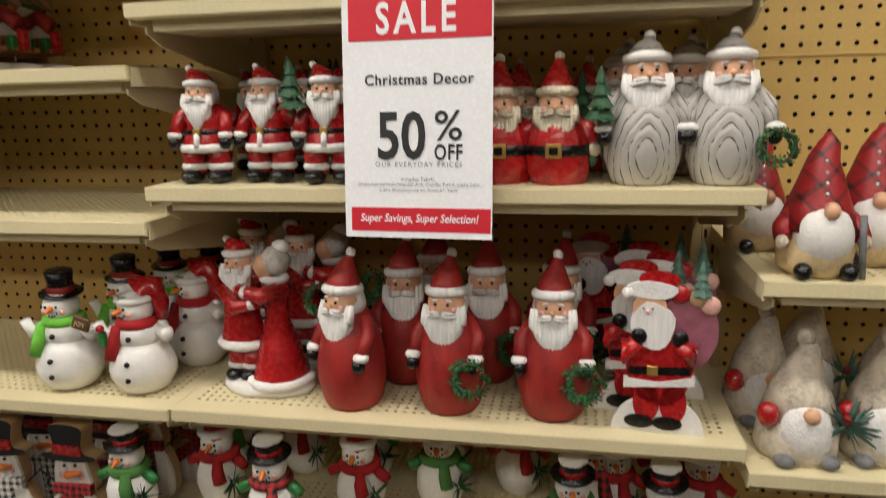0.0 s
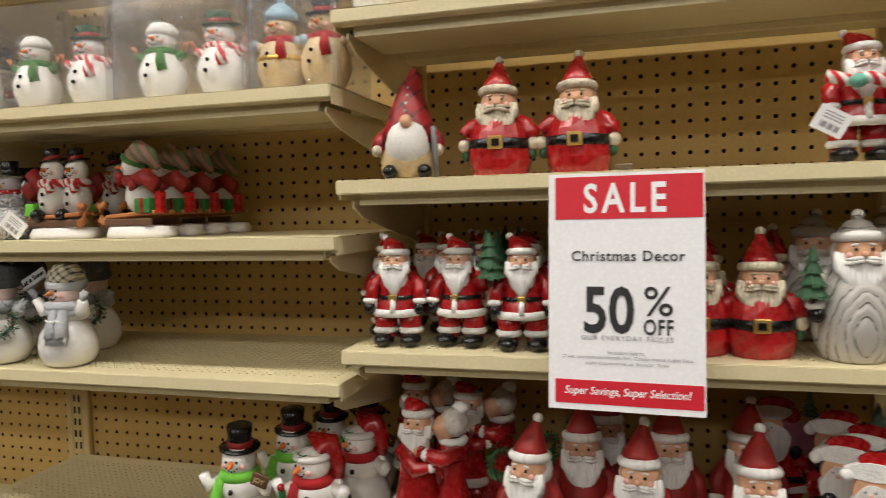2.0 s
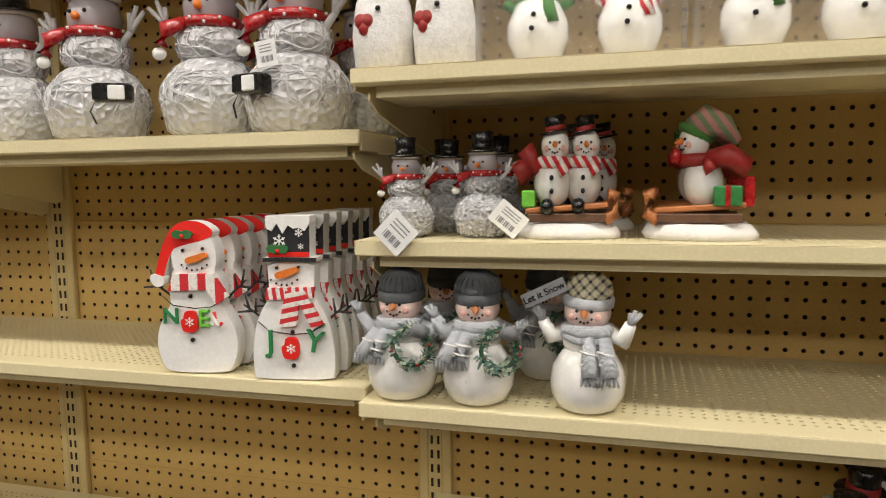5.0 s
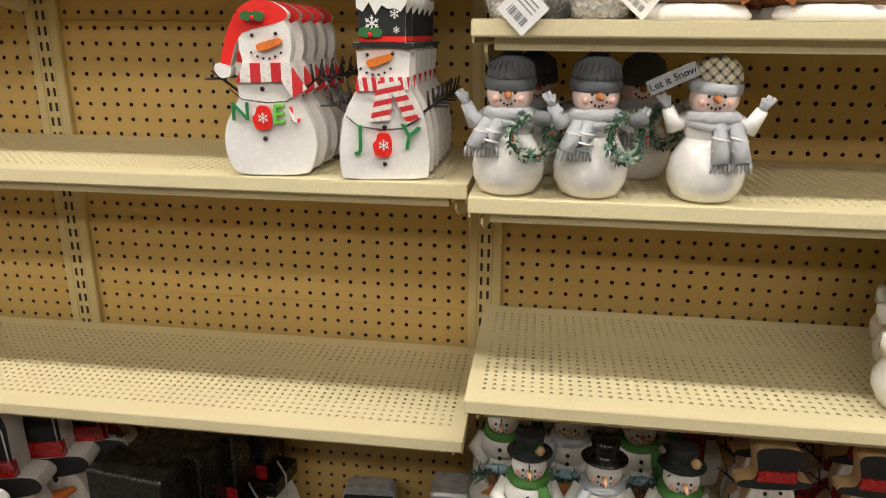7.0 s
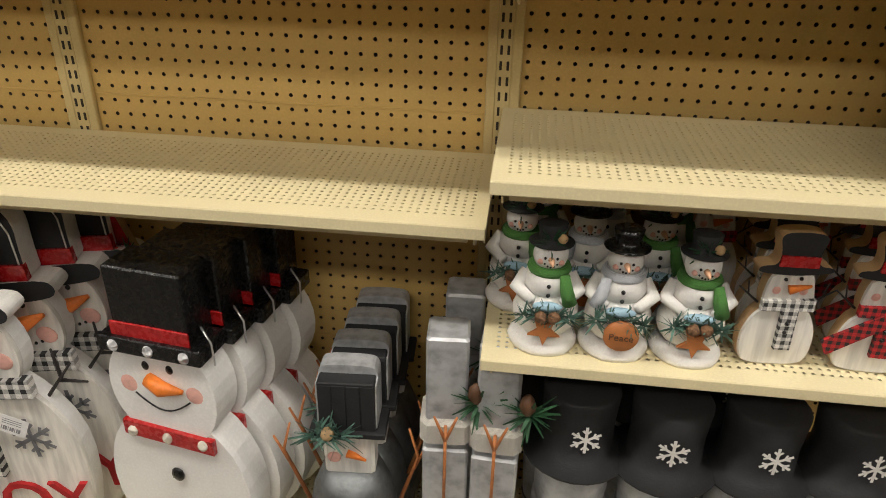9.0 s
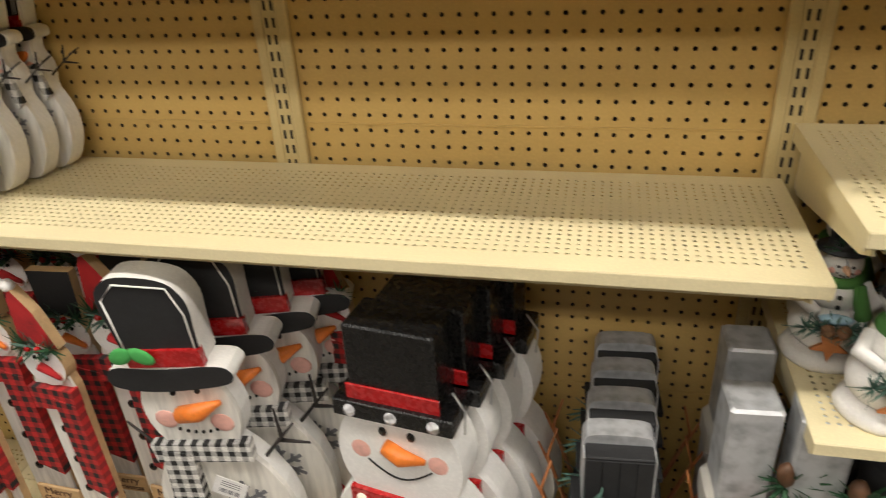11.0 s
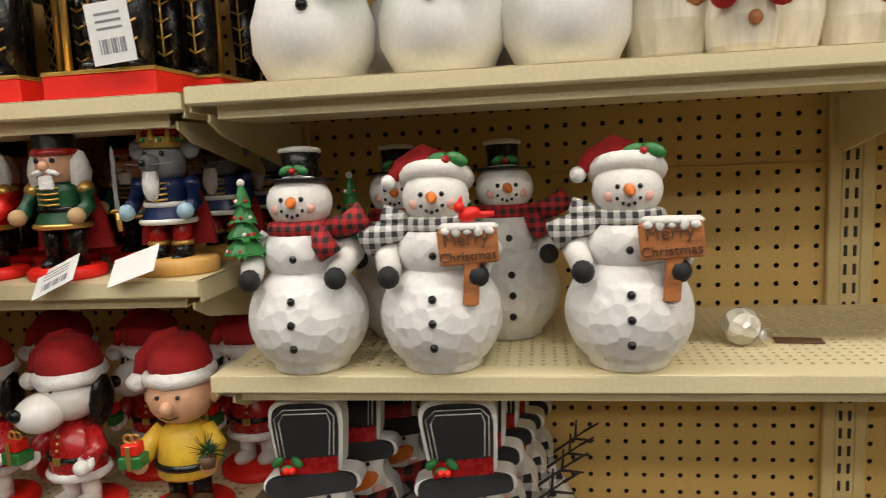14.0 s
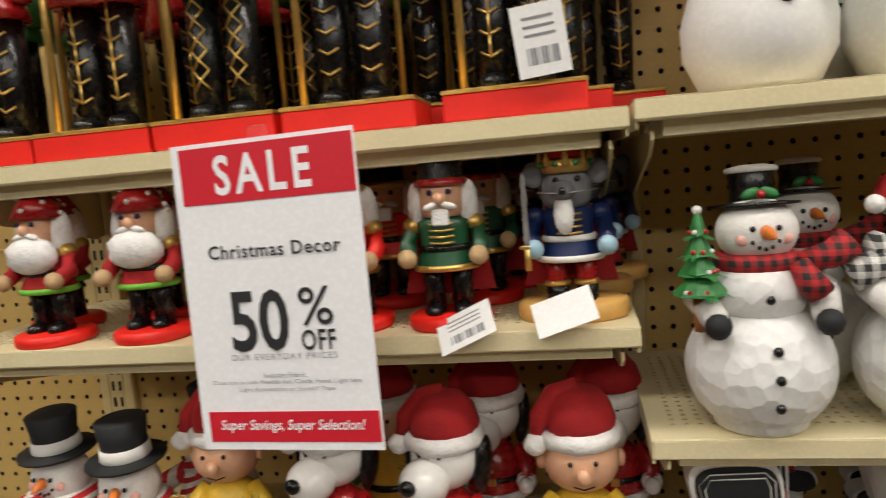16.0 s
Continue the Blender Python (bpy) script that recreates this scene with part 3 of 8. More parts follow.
def scarf(s, c, r, mat, tails=((-0.5, -0.9),), thick=0.3):
    x, y, z = c
    s.ring(c, 0.92 * r, thick * r, mat, sx=1.0, sy=0.95)
    for tx, tl in tails:
        s.tube([(x + tx * r, y - 0.95 * r, z), (x + tx * r * 1.2, y - 1.2 * r, z + tl * 0.5 * r), (x + tx * 1.5 * r, y - 1.22 * r, z + tl * r)], [0.26 * r, 0.36 * r, 0.40 * r], mat)


def wreath(s, c, R, mat, seed=0, rot=(90, 0, 0), berries=True):
    rnd = random.Random(seed)
    s.ring(c, R, R * 0.12, FIR, rot, 16, 6, wob=0.5)
    m = pose(*c, *rot)
    light = GREEN if mat is FIR else PALEFIR
    for i in range(260):
        a, b = rnd.uniform(0, 6.28), rnd.uniform(0, 6.28)
        p = Vector(((R + R * 0.2 * math.cos(b)) * math.cos(a), (R + R * 0.2 * math.cos(b)) * math.sin(a), R * 0.2 * math.sin(b)))
        out = Vector((math.cos(b) * math.cos(a), math.cos(b) * math.sin(a), math.sin(b)))
        run = Vector((-math.sin(a), math.cos(a), 0))
        d = (out * rnd.uniform(0.5, 1.0) + run * rnd.uniform(0.2, 1.1)).normalized() * R * rnd.uniform(0.24, 0.42)
        w = d.cross(out + Vector((0.1, 0.2, 0.1))).normalized() * R * 0.115
        s.add([p, p + d * 0.5 + w, p + d, p + d * 0.5 - w], [(0, 1, 2, 3)], mat if i % 2 else light, False, m)
    if berries:
        for i in range(8):
            a = rnd.uniform(0, 6.28)
            s.ball(tuple(m @ Vector((R * math.cos(a), R * math.sin(a), R * 0.36))), R * 0.085, RED if i % 3 else CONE, n=6)


def sprig(s, c, size, mat, count=26, seed=0, flat=0.5):
    """Tuft of needle leaves."""
    rnd = random.Random(seed)
    for i in range(count):
        d = Vector((rnd.uniform(-1, 1), rnd.uniform(-1, 0.3) * flat, rnd.uniform(-0.6, 1))).normalized() * size * rnd.uniform(0.5, 1)
        w = d.cross(Vector((rnd.random(), rnd.random(), rnd.random()))).normalized() * size * 0.09
        p = Vector(c) + d * 0.1
        s.add([p - w, p + w, p + d + w * 0.3, p + d - w * 0.3], [(0, 1, 2, 3)], mat, False)


def little_tree(s, c, h, mat, snow=True, dots=True, seed=1):
    x, y, z = c
    rnd = random.Random(seed)
    s.tube([(x, y, z - 0.12 * h), (x, y, z + 0.2 * h)], 0.05 * h, BROWN)
    for k in range(4):
        r, zz = 0.30 * h * (1 - k * 0.21), z + h * (0.08 + 0.22 * k)
        s.lathe([(r, zz), (r * 0.92, zz + 0.03 * h), (r * 0.35, zz + 0.24 * h), (0.01 * h, zz + 0.30 * h)], mat, Matrix.Translation((x, y, 0)), 10, wob=0.25, freq=260, seed=k, smooth=False)
        for i in range(9):
            a = rnd.uniform(0, 6.28)
            p = Vector((x + r * math.cos(a), y + r * math.sin(a), zz))
            d = Vector((math.cos(a), math.sin(a), -0.5)) * 0.09 * h
            w = Vector((-math.sin(a), math.cos(a), 0)) * 0.05 * h
            s.add([p - d * 0.5 - w, p + d, p - d * 0.5 + w], [(0, 1, 2)], mat, False)
        if dots:
            for i in range(3):
                a = rnd.uniform(3.3, 6.1)
                s.ball((x + r * 0.85 * math.cos(a), y + r * 0.85 * math.sin(a), zz + 0.05 * h), 0.03 * h, RED if i else SNOWY, n=6)
    if snow:
        s.ball((x, y, z + h * 1.03), 0.055 * h, SNOWY, n=7)


def snowflake(s, c, R, mat, rot=(0, 0, 0), t=0.001):
    m = pose(*c, *rot)
    for k in range(6):
        a = radians(60 * k)
        mm = m @ Matrix.Rotation(a, 4, "Y")
        for cx, cz, w, h, q in ((0, R * 0.5, R * 0.09, R, 0), (R * 0.12, R * 0.62, R * 0.07, R * 0.34, 45), (-R * 0.12, R * 0.62, R * 0.07, R * 0.34, -45)):
            mq = mm @ pose(cx, 0, cz, 0, q, 0)
            s.add([mq @ Vector(p) for p in ((-w, -t, -h / 2), (w, -t, -h / 2), (w, -t, h / 2), (-w, -t, h / 2))], [(0, 1, 2, 3)], mat, False)


def tag(s, c, w, h, rot=(0, 0, 0), bars=True):
    """Paper price tag with printed bars."""
    m = pose(*c, *rot)
    s.plate([(-w / 2, -h / 2), (w / 2, -h / 2), (w / 2, h / 2), (-w / 2, h / 2)], -0.0003, 0.0003, PAPER, at=m)
    if bars:
        for i in range(9):
            x = -w * 0.28 + i * w * 0.07
            k = w * (0.012 + 0.012 * (i * 7 % 3))
            s.add([(x - k, -0.0006, -h * 0.34), (x + k, -0.0006, -h * 0.34), (x + k, -0.0006, -h * 0.1), (x - k, -0.0006, -h * 0.1)], [(0, 1, 2, 3)], INKL, False, m)
        for i in range(3):
            z = h * (0.05 + 0.12 * i)
            s.add([(-w * 0.3, -0.0006, z), (w * 0.3, -0.0006, z), (w * 0.3, -0.0006, z + h * 0.04), (-w * 0.3, -0.0006, z + h * 0.04)], [(0, 1, 2, 3)], INKL, False, m)


def row(name, sc, label, category, group, places):
    """The first of a kind and its copies, each at (x, y, z, turn)."""
    first = None
    for x, y, z, *a in places:
        m = pose(x, y, z, 0, 0, a[0] if a else 0)
        k = a[1] if len(a) > 1 else 1.0
        if first is None:
            first, k0 = thing(name, sc, m @ Matrix.Scale(k, 4), label, category, group), k
        else:
            copy_thing(first, m @ Matrix.Scale(k / k0, 4))
    return first


# ---- goods: figures ----
def faceted_santa():
    s = Sculpt()
    s.lathe([(0.036, 0), (0.039, 0.008), (0.041, 0.020), (0.042, 0.032), (0.0415, 0.044), (0.039, 0.056), (0.035, 0.067), (0.028, 0.078), (0.016, 0.088)], RED, None, 15, wob=0.09, freq=70, smooth=False)
    s.lathe([(0.0415, 0.034), (0.0432, 0.036), (0.0428, 0.046), (0.041, 0.047)], BLACK, None, 22)
    s.box((0, -0.0425, 0.041), (0.019, 0.005, 0.017), GOLD)
    s.box((0, -0.0455, 0.041), (0.010, 0.003, 0.009), BLACK)
    for e in (-1, 1):
        s.tube([(e * 0.022, 0.0, 0.072), (e * 0.034, -0.003, 0.064), (e * 0.041, -0.006, 0.055), (e * 0.043, -0.009, 0.046)], [0.010, 0.0125, 0.012, 0.011], RED, 10)
        s.ball((e * 0.0445, -0.010, 0.041), (0.0085, 0.010, 0.010), CREAM, n=9, wob=0.2, freq=120)
        s.ball((e * 0.0430, -0.010, 0.028), (0.006, 0.007, 0.008), FIR, n=8)
    beard_head(s, (0, -0.009, 0.093), 0.0228, RED, CREAM, (0.001, 0.002, 0.150), long=1.65, beard=CREAM)
    return s


def standing_santa(variant=0):
    s = Sculpt()
    for e in (-1, 1):
        s.tube([(e * 0.017, 0, 0.012), (e * 0.018, 0, 0.05)], [0.014, 0.017], RED, 10)
        s.ball((e * 0.019, -0.008, 0.009), (0.014, 0.022, 0.010), BLACK, n=12, low=-0.8)
        s.ring((e * 0.018, 0, 0.022), 0.013, 0.005, FUR, n=12, k=6)
    s.lathe([(0.031, 0.045), (0.032, 0.05), (0.027, 0.066), (0.025, 0.075), (0.026, 0.085), (0.019, 0.100), (0.010, 0.108)], RED, None, 16, sy=0.85, wob=0.1, freq=60)
    s.ring((0, 0, 0.047), 0.030, 0.006, FUR, sy=0.85, n=18, k=7, wob=0.3)
    s.ring((0, 0, 0.068), 0.026, 0.0035, BLACK, sy=0.85, n=18, k=6)
    s.box((0, -0.0255, 0.068), (0.010, 0.004, 0.009), GOLD)
    s.tube([(0, -0.028, 0.048), (0, -0.0245, 0.066)], 0.004, FUR, 6)
    for e in (-1, 1):
        up = variant == 1 and e == 1
        hand = (e * 0.037, -0.018, 0.108) if up else (e * 0.035, -0.016, 0.064)
        s.tube([(e * 0.018, 0, 0.097), (e * 0.032, -0.002, 0.084), hand], [0.009, 0.0105, 0.009], RED, 9)
        s.ball(hand, (0.010, 0.010, 0.006), FUR, n=9)
        s.ball((hand[0], hand[1] - 0.003, hand[2] + (0.008 if up else -0.010)), (0.008, 0.008, 0.009), BLACK, n=9)
    beard_head(s, (0, -0.006, 0.117), 0.0180, RED, FUR, (-0.016, 0.004, 0.149), long=1.7, pom=FUR)
    if variant == 1:
        little_tree(s, (0.046, -0.024, 0.108), 0.05, FIR, False, False)
    if variant == 2:
        little_tree(s, (-0.040, -0.020, 0.092), 0.062, FIR, False, False)
    return s


def candy_santa():
    s = standing_santa(0)
    s.tube([(-0.046, -0.030, 0.098), (-0.026, -0.036, 0.090), (0.0, -0.038, 0.092), (0.026, -0.036, 0.082), (0.042, -0.03, 0.072)], 0.007, STRIPES, 10)
    for x, z in ((-0.018, 0.088), (0.032, 0.078)):
        s.ball((x, -0.045, z), (0.010, 0.009, 0.008), paint("mint_mitten", (0.18, 0.52, 0.40), 0.5), n=9)
    tag(s, (-0.045, -0.045, 0.045), 0.035, 0.028, (0, 30, -8))
    return s


def grey_santa(variant=0):
    s = Sculpt()
    s.lathe([(0.032, 0), (0.036, 0.006), (0.044, 0.03), (0.046, 0.052), (0.043, 0.078), (0.033, 0.102), (0.018, 0.118)], GREYWOOD, None, 26)
    for e in (-1, 1):
        s.tube([(e * 0.028, 0, 0.105), (e * 0.041, -0.010, 0.088), (e * 0.043, -0.022, 0.070)], [0.009, 0.0105, 0.009], GREYWOOD, 10)
        s.ball((e * 0.048, -0.025, 0.066), (0.011, 0.011, 0.006), SNOWY, n=9, wob=0.2, freq=100)
        s.ball((e * 0.047, -0.028, 0.056), (0.009, 0.010, 0.010), BLACK, n=9)
    beard_head(s, (0, -0.010, 0.127), 0.0245, GREYWOOD, SNOWY, (0.004, 0.002, 0.169), long=1.65, pom=SNOWY, beard=BEARD)
    if variant == 0:
        little_tree(s, (-0.052, -0.030, 0.072), 0.062, FIR, False, False)
    else:
        wreath(s, (0.050, -0.040, 0.045), 0.017, FIR, 3)
    return s


def tall_santa(variant=0):
    s = Sculpt()
    s.lathe([(0.036, 0), (0.041, 0.008), (0.047, 0.04), (0.047, 0.07), (0.041, 0.100), (0.030, 0.128), (0.016, 0.146)], REDM, None, 22, wob=0.03, freq=60)
    for e in (-1, 1):
        s.tube([(e * 0.026, 0, 0.128), (e * 0.041, -0.010, 0.104), (e * 0.041, -0.026, 0.084)], [0.009, 0.011, 0.010], REDM, 10)
        s.ball((e * 0.043, -0.029, 0.082), (0.0115, 0.011, 0.007), BEARD, n=9)
        s.ball((e * 0.042, -0.034, 0.072), (0.009, 0.010, 0.010), BLACK, n=9)
    beard_head(s, (0, -0.011, 0.151), 0.0255, REDM, BEARD, (0.004, 0.004, 0.215), long=1.9, pom=BEARD)
    if variant == 1:
        wreath(s, (0.040, -0.050, 0.062), 0.021, FIR, 5)
    elif variant == 2:
        wreath(s, (-0.048, -0.006, 0.145), 0.019, FIR, 8, (90, 0, 60))
    return s


def dancing_couple():
    s = Sculpt()
    s.lathe([(0.062, 0), (0.064, 0.006), (0.058, 0.014), (0.04, 0.017)], SNOWY, None, 18, sx=1.15, sy=0.7, wob=0.12, freq=40)
    s.lathe([(0.044, 0.014), (0.040, 0.03), (0.028, 0.075), (0.016, 0.112), (0.018, 0.135), (0.02, 0.160), (0.01, 0.17)], RED, Matrix.Translation((0.022, 0, 0)), 16, wob=0.14, freq=45)
    s.ring((0.022, 0, 0.018), 0.044, 0.007, FUR, n=18, k=7, wob=0.3)
    s.ball((0.011, -0.005, 0.186), (0.016, 0.017, 0.019), SKIN, n=12)
    s.ball((-0.006, -0.006, 0.184), 0.004, SKIN, n=7)
    s.ball((0.034, 0.004, 0.214), (0.013, 0.012, 0.010), BEARD, n=9, wob=0.2, freq=90)
    s.ball((0.025, 0.001, 0.194), (0.021, 0.023, 0.022), paint("silver_hair", (0.62, 0.58, 0.52), 0.6, 0.6, 120, 200, 0.8), n=12, wob=0.15, freq=90)
    s.ring((0.022, 0, 0.168), 0.016, 0.006, FUR, n=14, k=6)
    for e, x in ((-1, -0.045), (1, -0.022)):
        s.tube([(x, 0, 0.022), (x + 0.002, 0, 0.06)], [0.015, 0.018], RED, 10)
        s.ball((x - 0.002, -0.008, 0.022), (0.014, 0.022, 0.010), BLACK, n=10)
        s.ring((x, 0, 0.034), 0.014, 0.005, FUR, n=12, k=6)
    s.lathe([(0.036, 0.068), (0.034, 0.08), (0.028, 0.11), (0.027, 0.135), (0.020, 0.165), (0.01, 0.172)], RED, Matrix.Translation((-0.034, 0, 0)), 14, sy=0.85, wob=0.1, freq=50)
    s.ring((-0.034, 0, 0.070), 0.034, 0.0075, FUR, sy=0.85, n=18, k=7, wob=0.3)
    beard_head(s, (-0.030, -0.004, 0.190), 0.021, RED, FUR, (-0.052, 0.004, 0.222), long=1.6, pom=FUR)
    for a, b, c in (((-0.05, -0.02, 0.155), (-0.02, -0.038, 0.132), (0.012, -0.030, 0.142)), ((0.036, -0.016, 0.155), (0.016, -0.036, 0.150), (-0.018, -0.034, 0.158))):
        s.tube([a, b, c], [0.012, 0.012, 0.009], RED, 9)
        s.ball(c, (0.008, 0.008, 0.007), SKIN, n=9)
        s.ball(tuple(Vector(c).lerp(Vector(b), 0.35)), (0.010, 0.011, 0.010), FUR, n=9)
    return s


def oval(cx, cz, rx, rz, n=24, wob=0.0, a0=0.0, a1=360.0):
    return [(cx + rx * (1 + wob * math.sin(5 * a)) * math.cos(a), cz + rz * (1 + wob * math.sin(4 * a)) * math.sin(a))
            for a in [radians(a0 + (a1 - a0) * i / n) for i in range(n if a1 - a0 >= 360 else n + 1)]]


def soft(outline, times=2):
    """Rounds the corners of an outline."""
    for _ in range(times):
        o = []
        for (ax, az), (bx, bz) in zip(outline, outline[1:] + outline[:1]):
            o += [(ax * 0.78 + bx * 0.22, az * 0.78 + bz * 0.22), (ax * 0.22 + bx * 0.78, az * 0.22 + bz * 0.78)]
        outline = o
    return outline


def flat_santa():
    """Painted board of a figure with a sack, on a half-round foot."""
    s = Sculpt()
    PLUM = paint("plum_sack", (0.32, 0.10, 0.14), 0.6, 0.7, 50, 200, 0.2)
    s.plate(oval(0, 0.0, 0.056, 0.048, 20, a0=0, a1=180), -0.001, 0.006, MATTE)
    s.plate(oval(0.032, 0.135, 0.034, 0.050, 20), 0.003, 0.008, PLUM)
    s.plate(oval(0.0, 0.088, 0.040, 0.052, 22, 0.04), -0.002, 0.006, RED)
    s.plate(oval(-0.014, 0.040, 0.016, 0.026, 16), -0.002, 0.005, RED)
    s.plate(oval(0.018, 0.040, 0.016, 0.026, 16), -0.002, 0.005, RED)
    s.plate([(-0.042, 0.058), (0.042, 0.066), (0.042, 0.078), (0.0, 0.068), (-0.042, 0.071)], -0.0035, 0.004, FUR)
    s.plate([(-0.036, 0.076), (0.036, 0.080), (0.036, 0.090), (-0.036, 0.086)], -0.0035, 0.004, BLACK)
    s.box((-0.008, -0.004, 0.083), (0.013, 0.002, 0.012), GOLD)
    for x in (-0.018, 0.016):
        s.plate(oval(x - 0.004, 0.014, 0.018, 0.009, 14), -0.0035, 0.004, BLACK)
    s.plate(oval(-0.014, 0.162, 0.020, 0.022, 18), -0.003, 0.005, SKIN)
    s.plate(oval(-0.010, 0.140, 0.026, 0.030, 20, 0.06), -0.004, 0.004, BEARD)
    s.plate(oval(-0.012, 0.185, 0.030, 0.011, 18, 0.05), -0.004, 0.004, FUR)
    s.plate(oval(-0.004, 0.198, 0.024, 0.010, 16), -0.002, 0.004, RED)
    s.ball((-0.040, -0.002, 0.180), 0.008, FUR, n=8)
    for e, x in ((-1, -0.034), (1, 0.030)):
        s.tube([(x * 1.1, -0.003, 0.118), (x * 1.25, -0.004, 0.100), (x * 0.8, -0.006, 0.120)], [0.010, 0.012, 0.010], RED, 8)
        s.ball((x * 0.75, -0.007, 0.127), (0.010, 0.005, 0.011), BLACK, n=9)
        s.ball((x * 0.95, -0.006, 0.113), (0.010, 0.006, 0.008), FUR, n=9)
    face(s, (-0.016, 0.010, 0.160), 0.016, SKIN, PINK)
    for x, z, c in ((0.02, 0.180, RED), (0.042, 0.176, WOOD), (0.055, 0.168, PINK), (0.008, 0.186, GREEN)):
        s.ball((x, 0.003, z), (0.012, 0.006, 0.012), c, n=9)
    little_tree(s, (0.044, 0.004, 0.178), 0.042, FROST, False, False)
    return s


def tartan_gnome():
    s = Sculpt()
    s.lathe([(0.034, 0), (0.043, 0.008), (0.045, 0.028), (0.038, 0.05), (0.02, 0.064)], SAND, None, 18, wob=0.04)
    s.tube([(0, 0.002, 0.048), (0.001, 0.002, 0.072), (0.002, 0.004, 0.100), (0.004, 0.008, 0.124), (0.010, 0.010, 0.142), (0.006, 0.006, 0.150)], [0.047, 0.038, 0.027, 0.018, 0.012, 0.005], TARTAN, 16)
    s.ball((0, -0.024, 0.045), (0.034, 0.026, 0.034), SNOWY, n=18, wob=0.06, freq=60)
    s.ball((0, -0.042, 0.074), 0.0095, SKIN, n=10)
    for e in (-1, 1):
        s.tube([(e * 0.030, 0, 0.066), (e * 0.044, -0.010, 0.05), (e * 0.046, -0.020, 0.042)], [0.010, 0.012, 0.010], TARTAN, 9)
        s.ball((e * 0.047, -0.024, 0.038), (0.008, 0.009, 0.008), CREAM, n=9)
        s.ball((e * 0.026, -0.040, 0.009), (0.011, 0.012, 0.010), BLACK, n=10)
    s.tube([(0.044, -0.032, 0), (0.040, -0.030, 0.068)], 0.004, GREY, 7)
    for i in range(5):
        s.ball((-0.003 + 0.001 * i, -0.034 + 0.006 * i, 0.078 + 0.011 * i), 0.003, SILVER, n=6)
    s.v = [(x * 0.88, y * 0.95, z) for x, y, z in s.v]
    return s


def cream_gnome():
    s = Sculpt()
    COTTON = paint("cream_fleece", (0.66, 0.58, 0.46), 0.85, 0.55, 50, 200, 0.8)
    s.lathe([(0.045, 0), (0.050, 0.012), (0.048, 0.04), (0.036, 0.062)], COTTON, None, 16, wob=0.06)
    s.tube([(0, 0, 0.05), (0, 0.002, 0.085), (0.003, 0.004, 0.115), (0.008, 0.006, 0.136), (0.002, 0.004, 0.146)], [0.046, 0.035, 0.021, 0.012, 0.008], COTTON, 16)
    s.ball((0.002, 0.004, 0.150), 0.011, COTTON, n=9, wob=0.2)
    s.ball((0, -0.026, 0.038), (0.034, 0.026, 0.042), FUR, n=16, wob=0.1)
    s.ball((0, -0.046, 0.068), 0.010, SKIN, n=9)
    s.ball((-0.044, -0.026, 0.060), (0.013, 0.013, 0.016), RED, n=9, wob=0.2)
    sprig(s, (0.046, -0.030, 0.05), 0.035, FROST, 60, 4)
    s.ball((0.044, -0.034, 0.06), 0.006, RED, n=7)
    for x in (-0.025, 0.025):
        s.ball((x, -0.04, 0.008), (0.013, 0.016, 0.009), GREY, n=9)
    return s


def buttons(s, pts, r, mat=None):
    for p in pts:
        s.ball(p, r, mat or BLACK, n=8)


def small_snowman(hat="top", scarf_mat=None, body=None, turn=0.0):
    """Glazed snowman, about 0.185 high."""
    body, scarf_mat = body or WHITE, scarf_mat or LIME
    s = Sculpt()
    s.lathe([(0.026, 0), (0.036, 0.006), (0.047, 0.026), (0.048, 0.042), (0.040, 0.064), (0.030, 0.076)], body, None, 20)
    s.ball((0, 0, 0.088), (0.035, 0.033, 0.028), body, n=16)
    s.ball((0, -0.004, 0.128), 0.026, body, n=16)
    face(s, (0, -0.004, 0.128), 0.026, body, ORANGE, True, True, turn)
    scarf(s, (0, -0.002, 0.106), 0.025, scarf_mat, ((-0.8, -1.9),), 0.36)
    buttons(s, [(0, -0.034, 0.088), (0, -0.046, 0.054), (0, -0.047, 0.030)], 0.0042)
    for e in (-1, 1):
        s.tube([(e * 0.030, -0.002, 0.096), (e * 0.048, -0.012, 0.088), (e * 0.052, -0.018, 0.108 if e < 0 else 0.098)], [0.011, 0.011, 0.008], body, 9)
    if hat == "top":
        top_hat(s, (0, 0, 0.146), 0.021, 0.036, BLACK, REDM, (6, 4, 0))
        s.box((0.046, -0.030, 0.108), (0.026, 0.006, 0.020), BROWN, (0, 20, 0))
        letters(s, "JOY", 0.010, SAND, pose(0.046, -0.034, 0.108, 0, 20, 0))
    else:
        s.tube([(0, 0, 0.138), (0.006, 0.002, 0.158), (0.026, 0.004, 0.158), (0.036, 0.004, 0.135), (0.036, 0.002, 0.108)], [0.027, 0.022, 0.016, 0.012, 0.008], RED, 12)
        s.ring((0, -0.003, 0.142), 0.024, 0.006, WHITE, n=16, k=7)
        s.ball((0.036, 0, 0.100), 0.009, WHITE, n=9)
        sprig(s, (-0.008, -0.028, 0.148), 0.012, GREEN, 12, 2)
        s.box((-0.034, -0.040, 0.092), (0.010, 0.008, 0.022), GREEN)
        s.ball((-0.034, -0.044, 0.108), 0.006, RED, n=8)
    return s


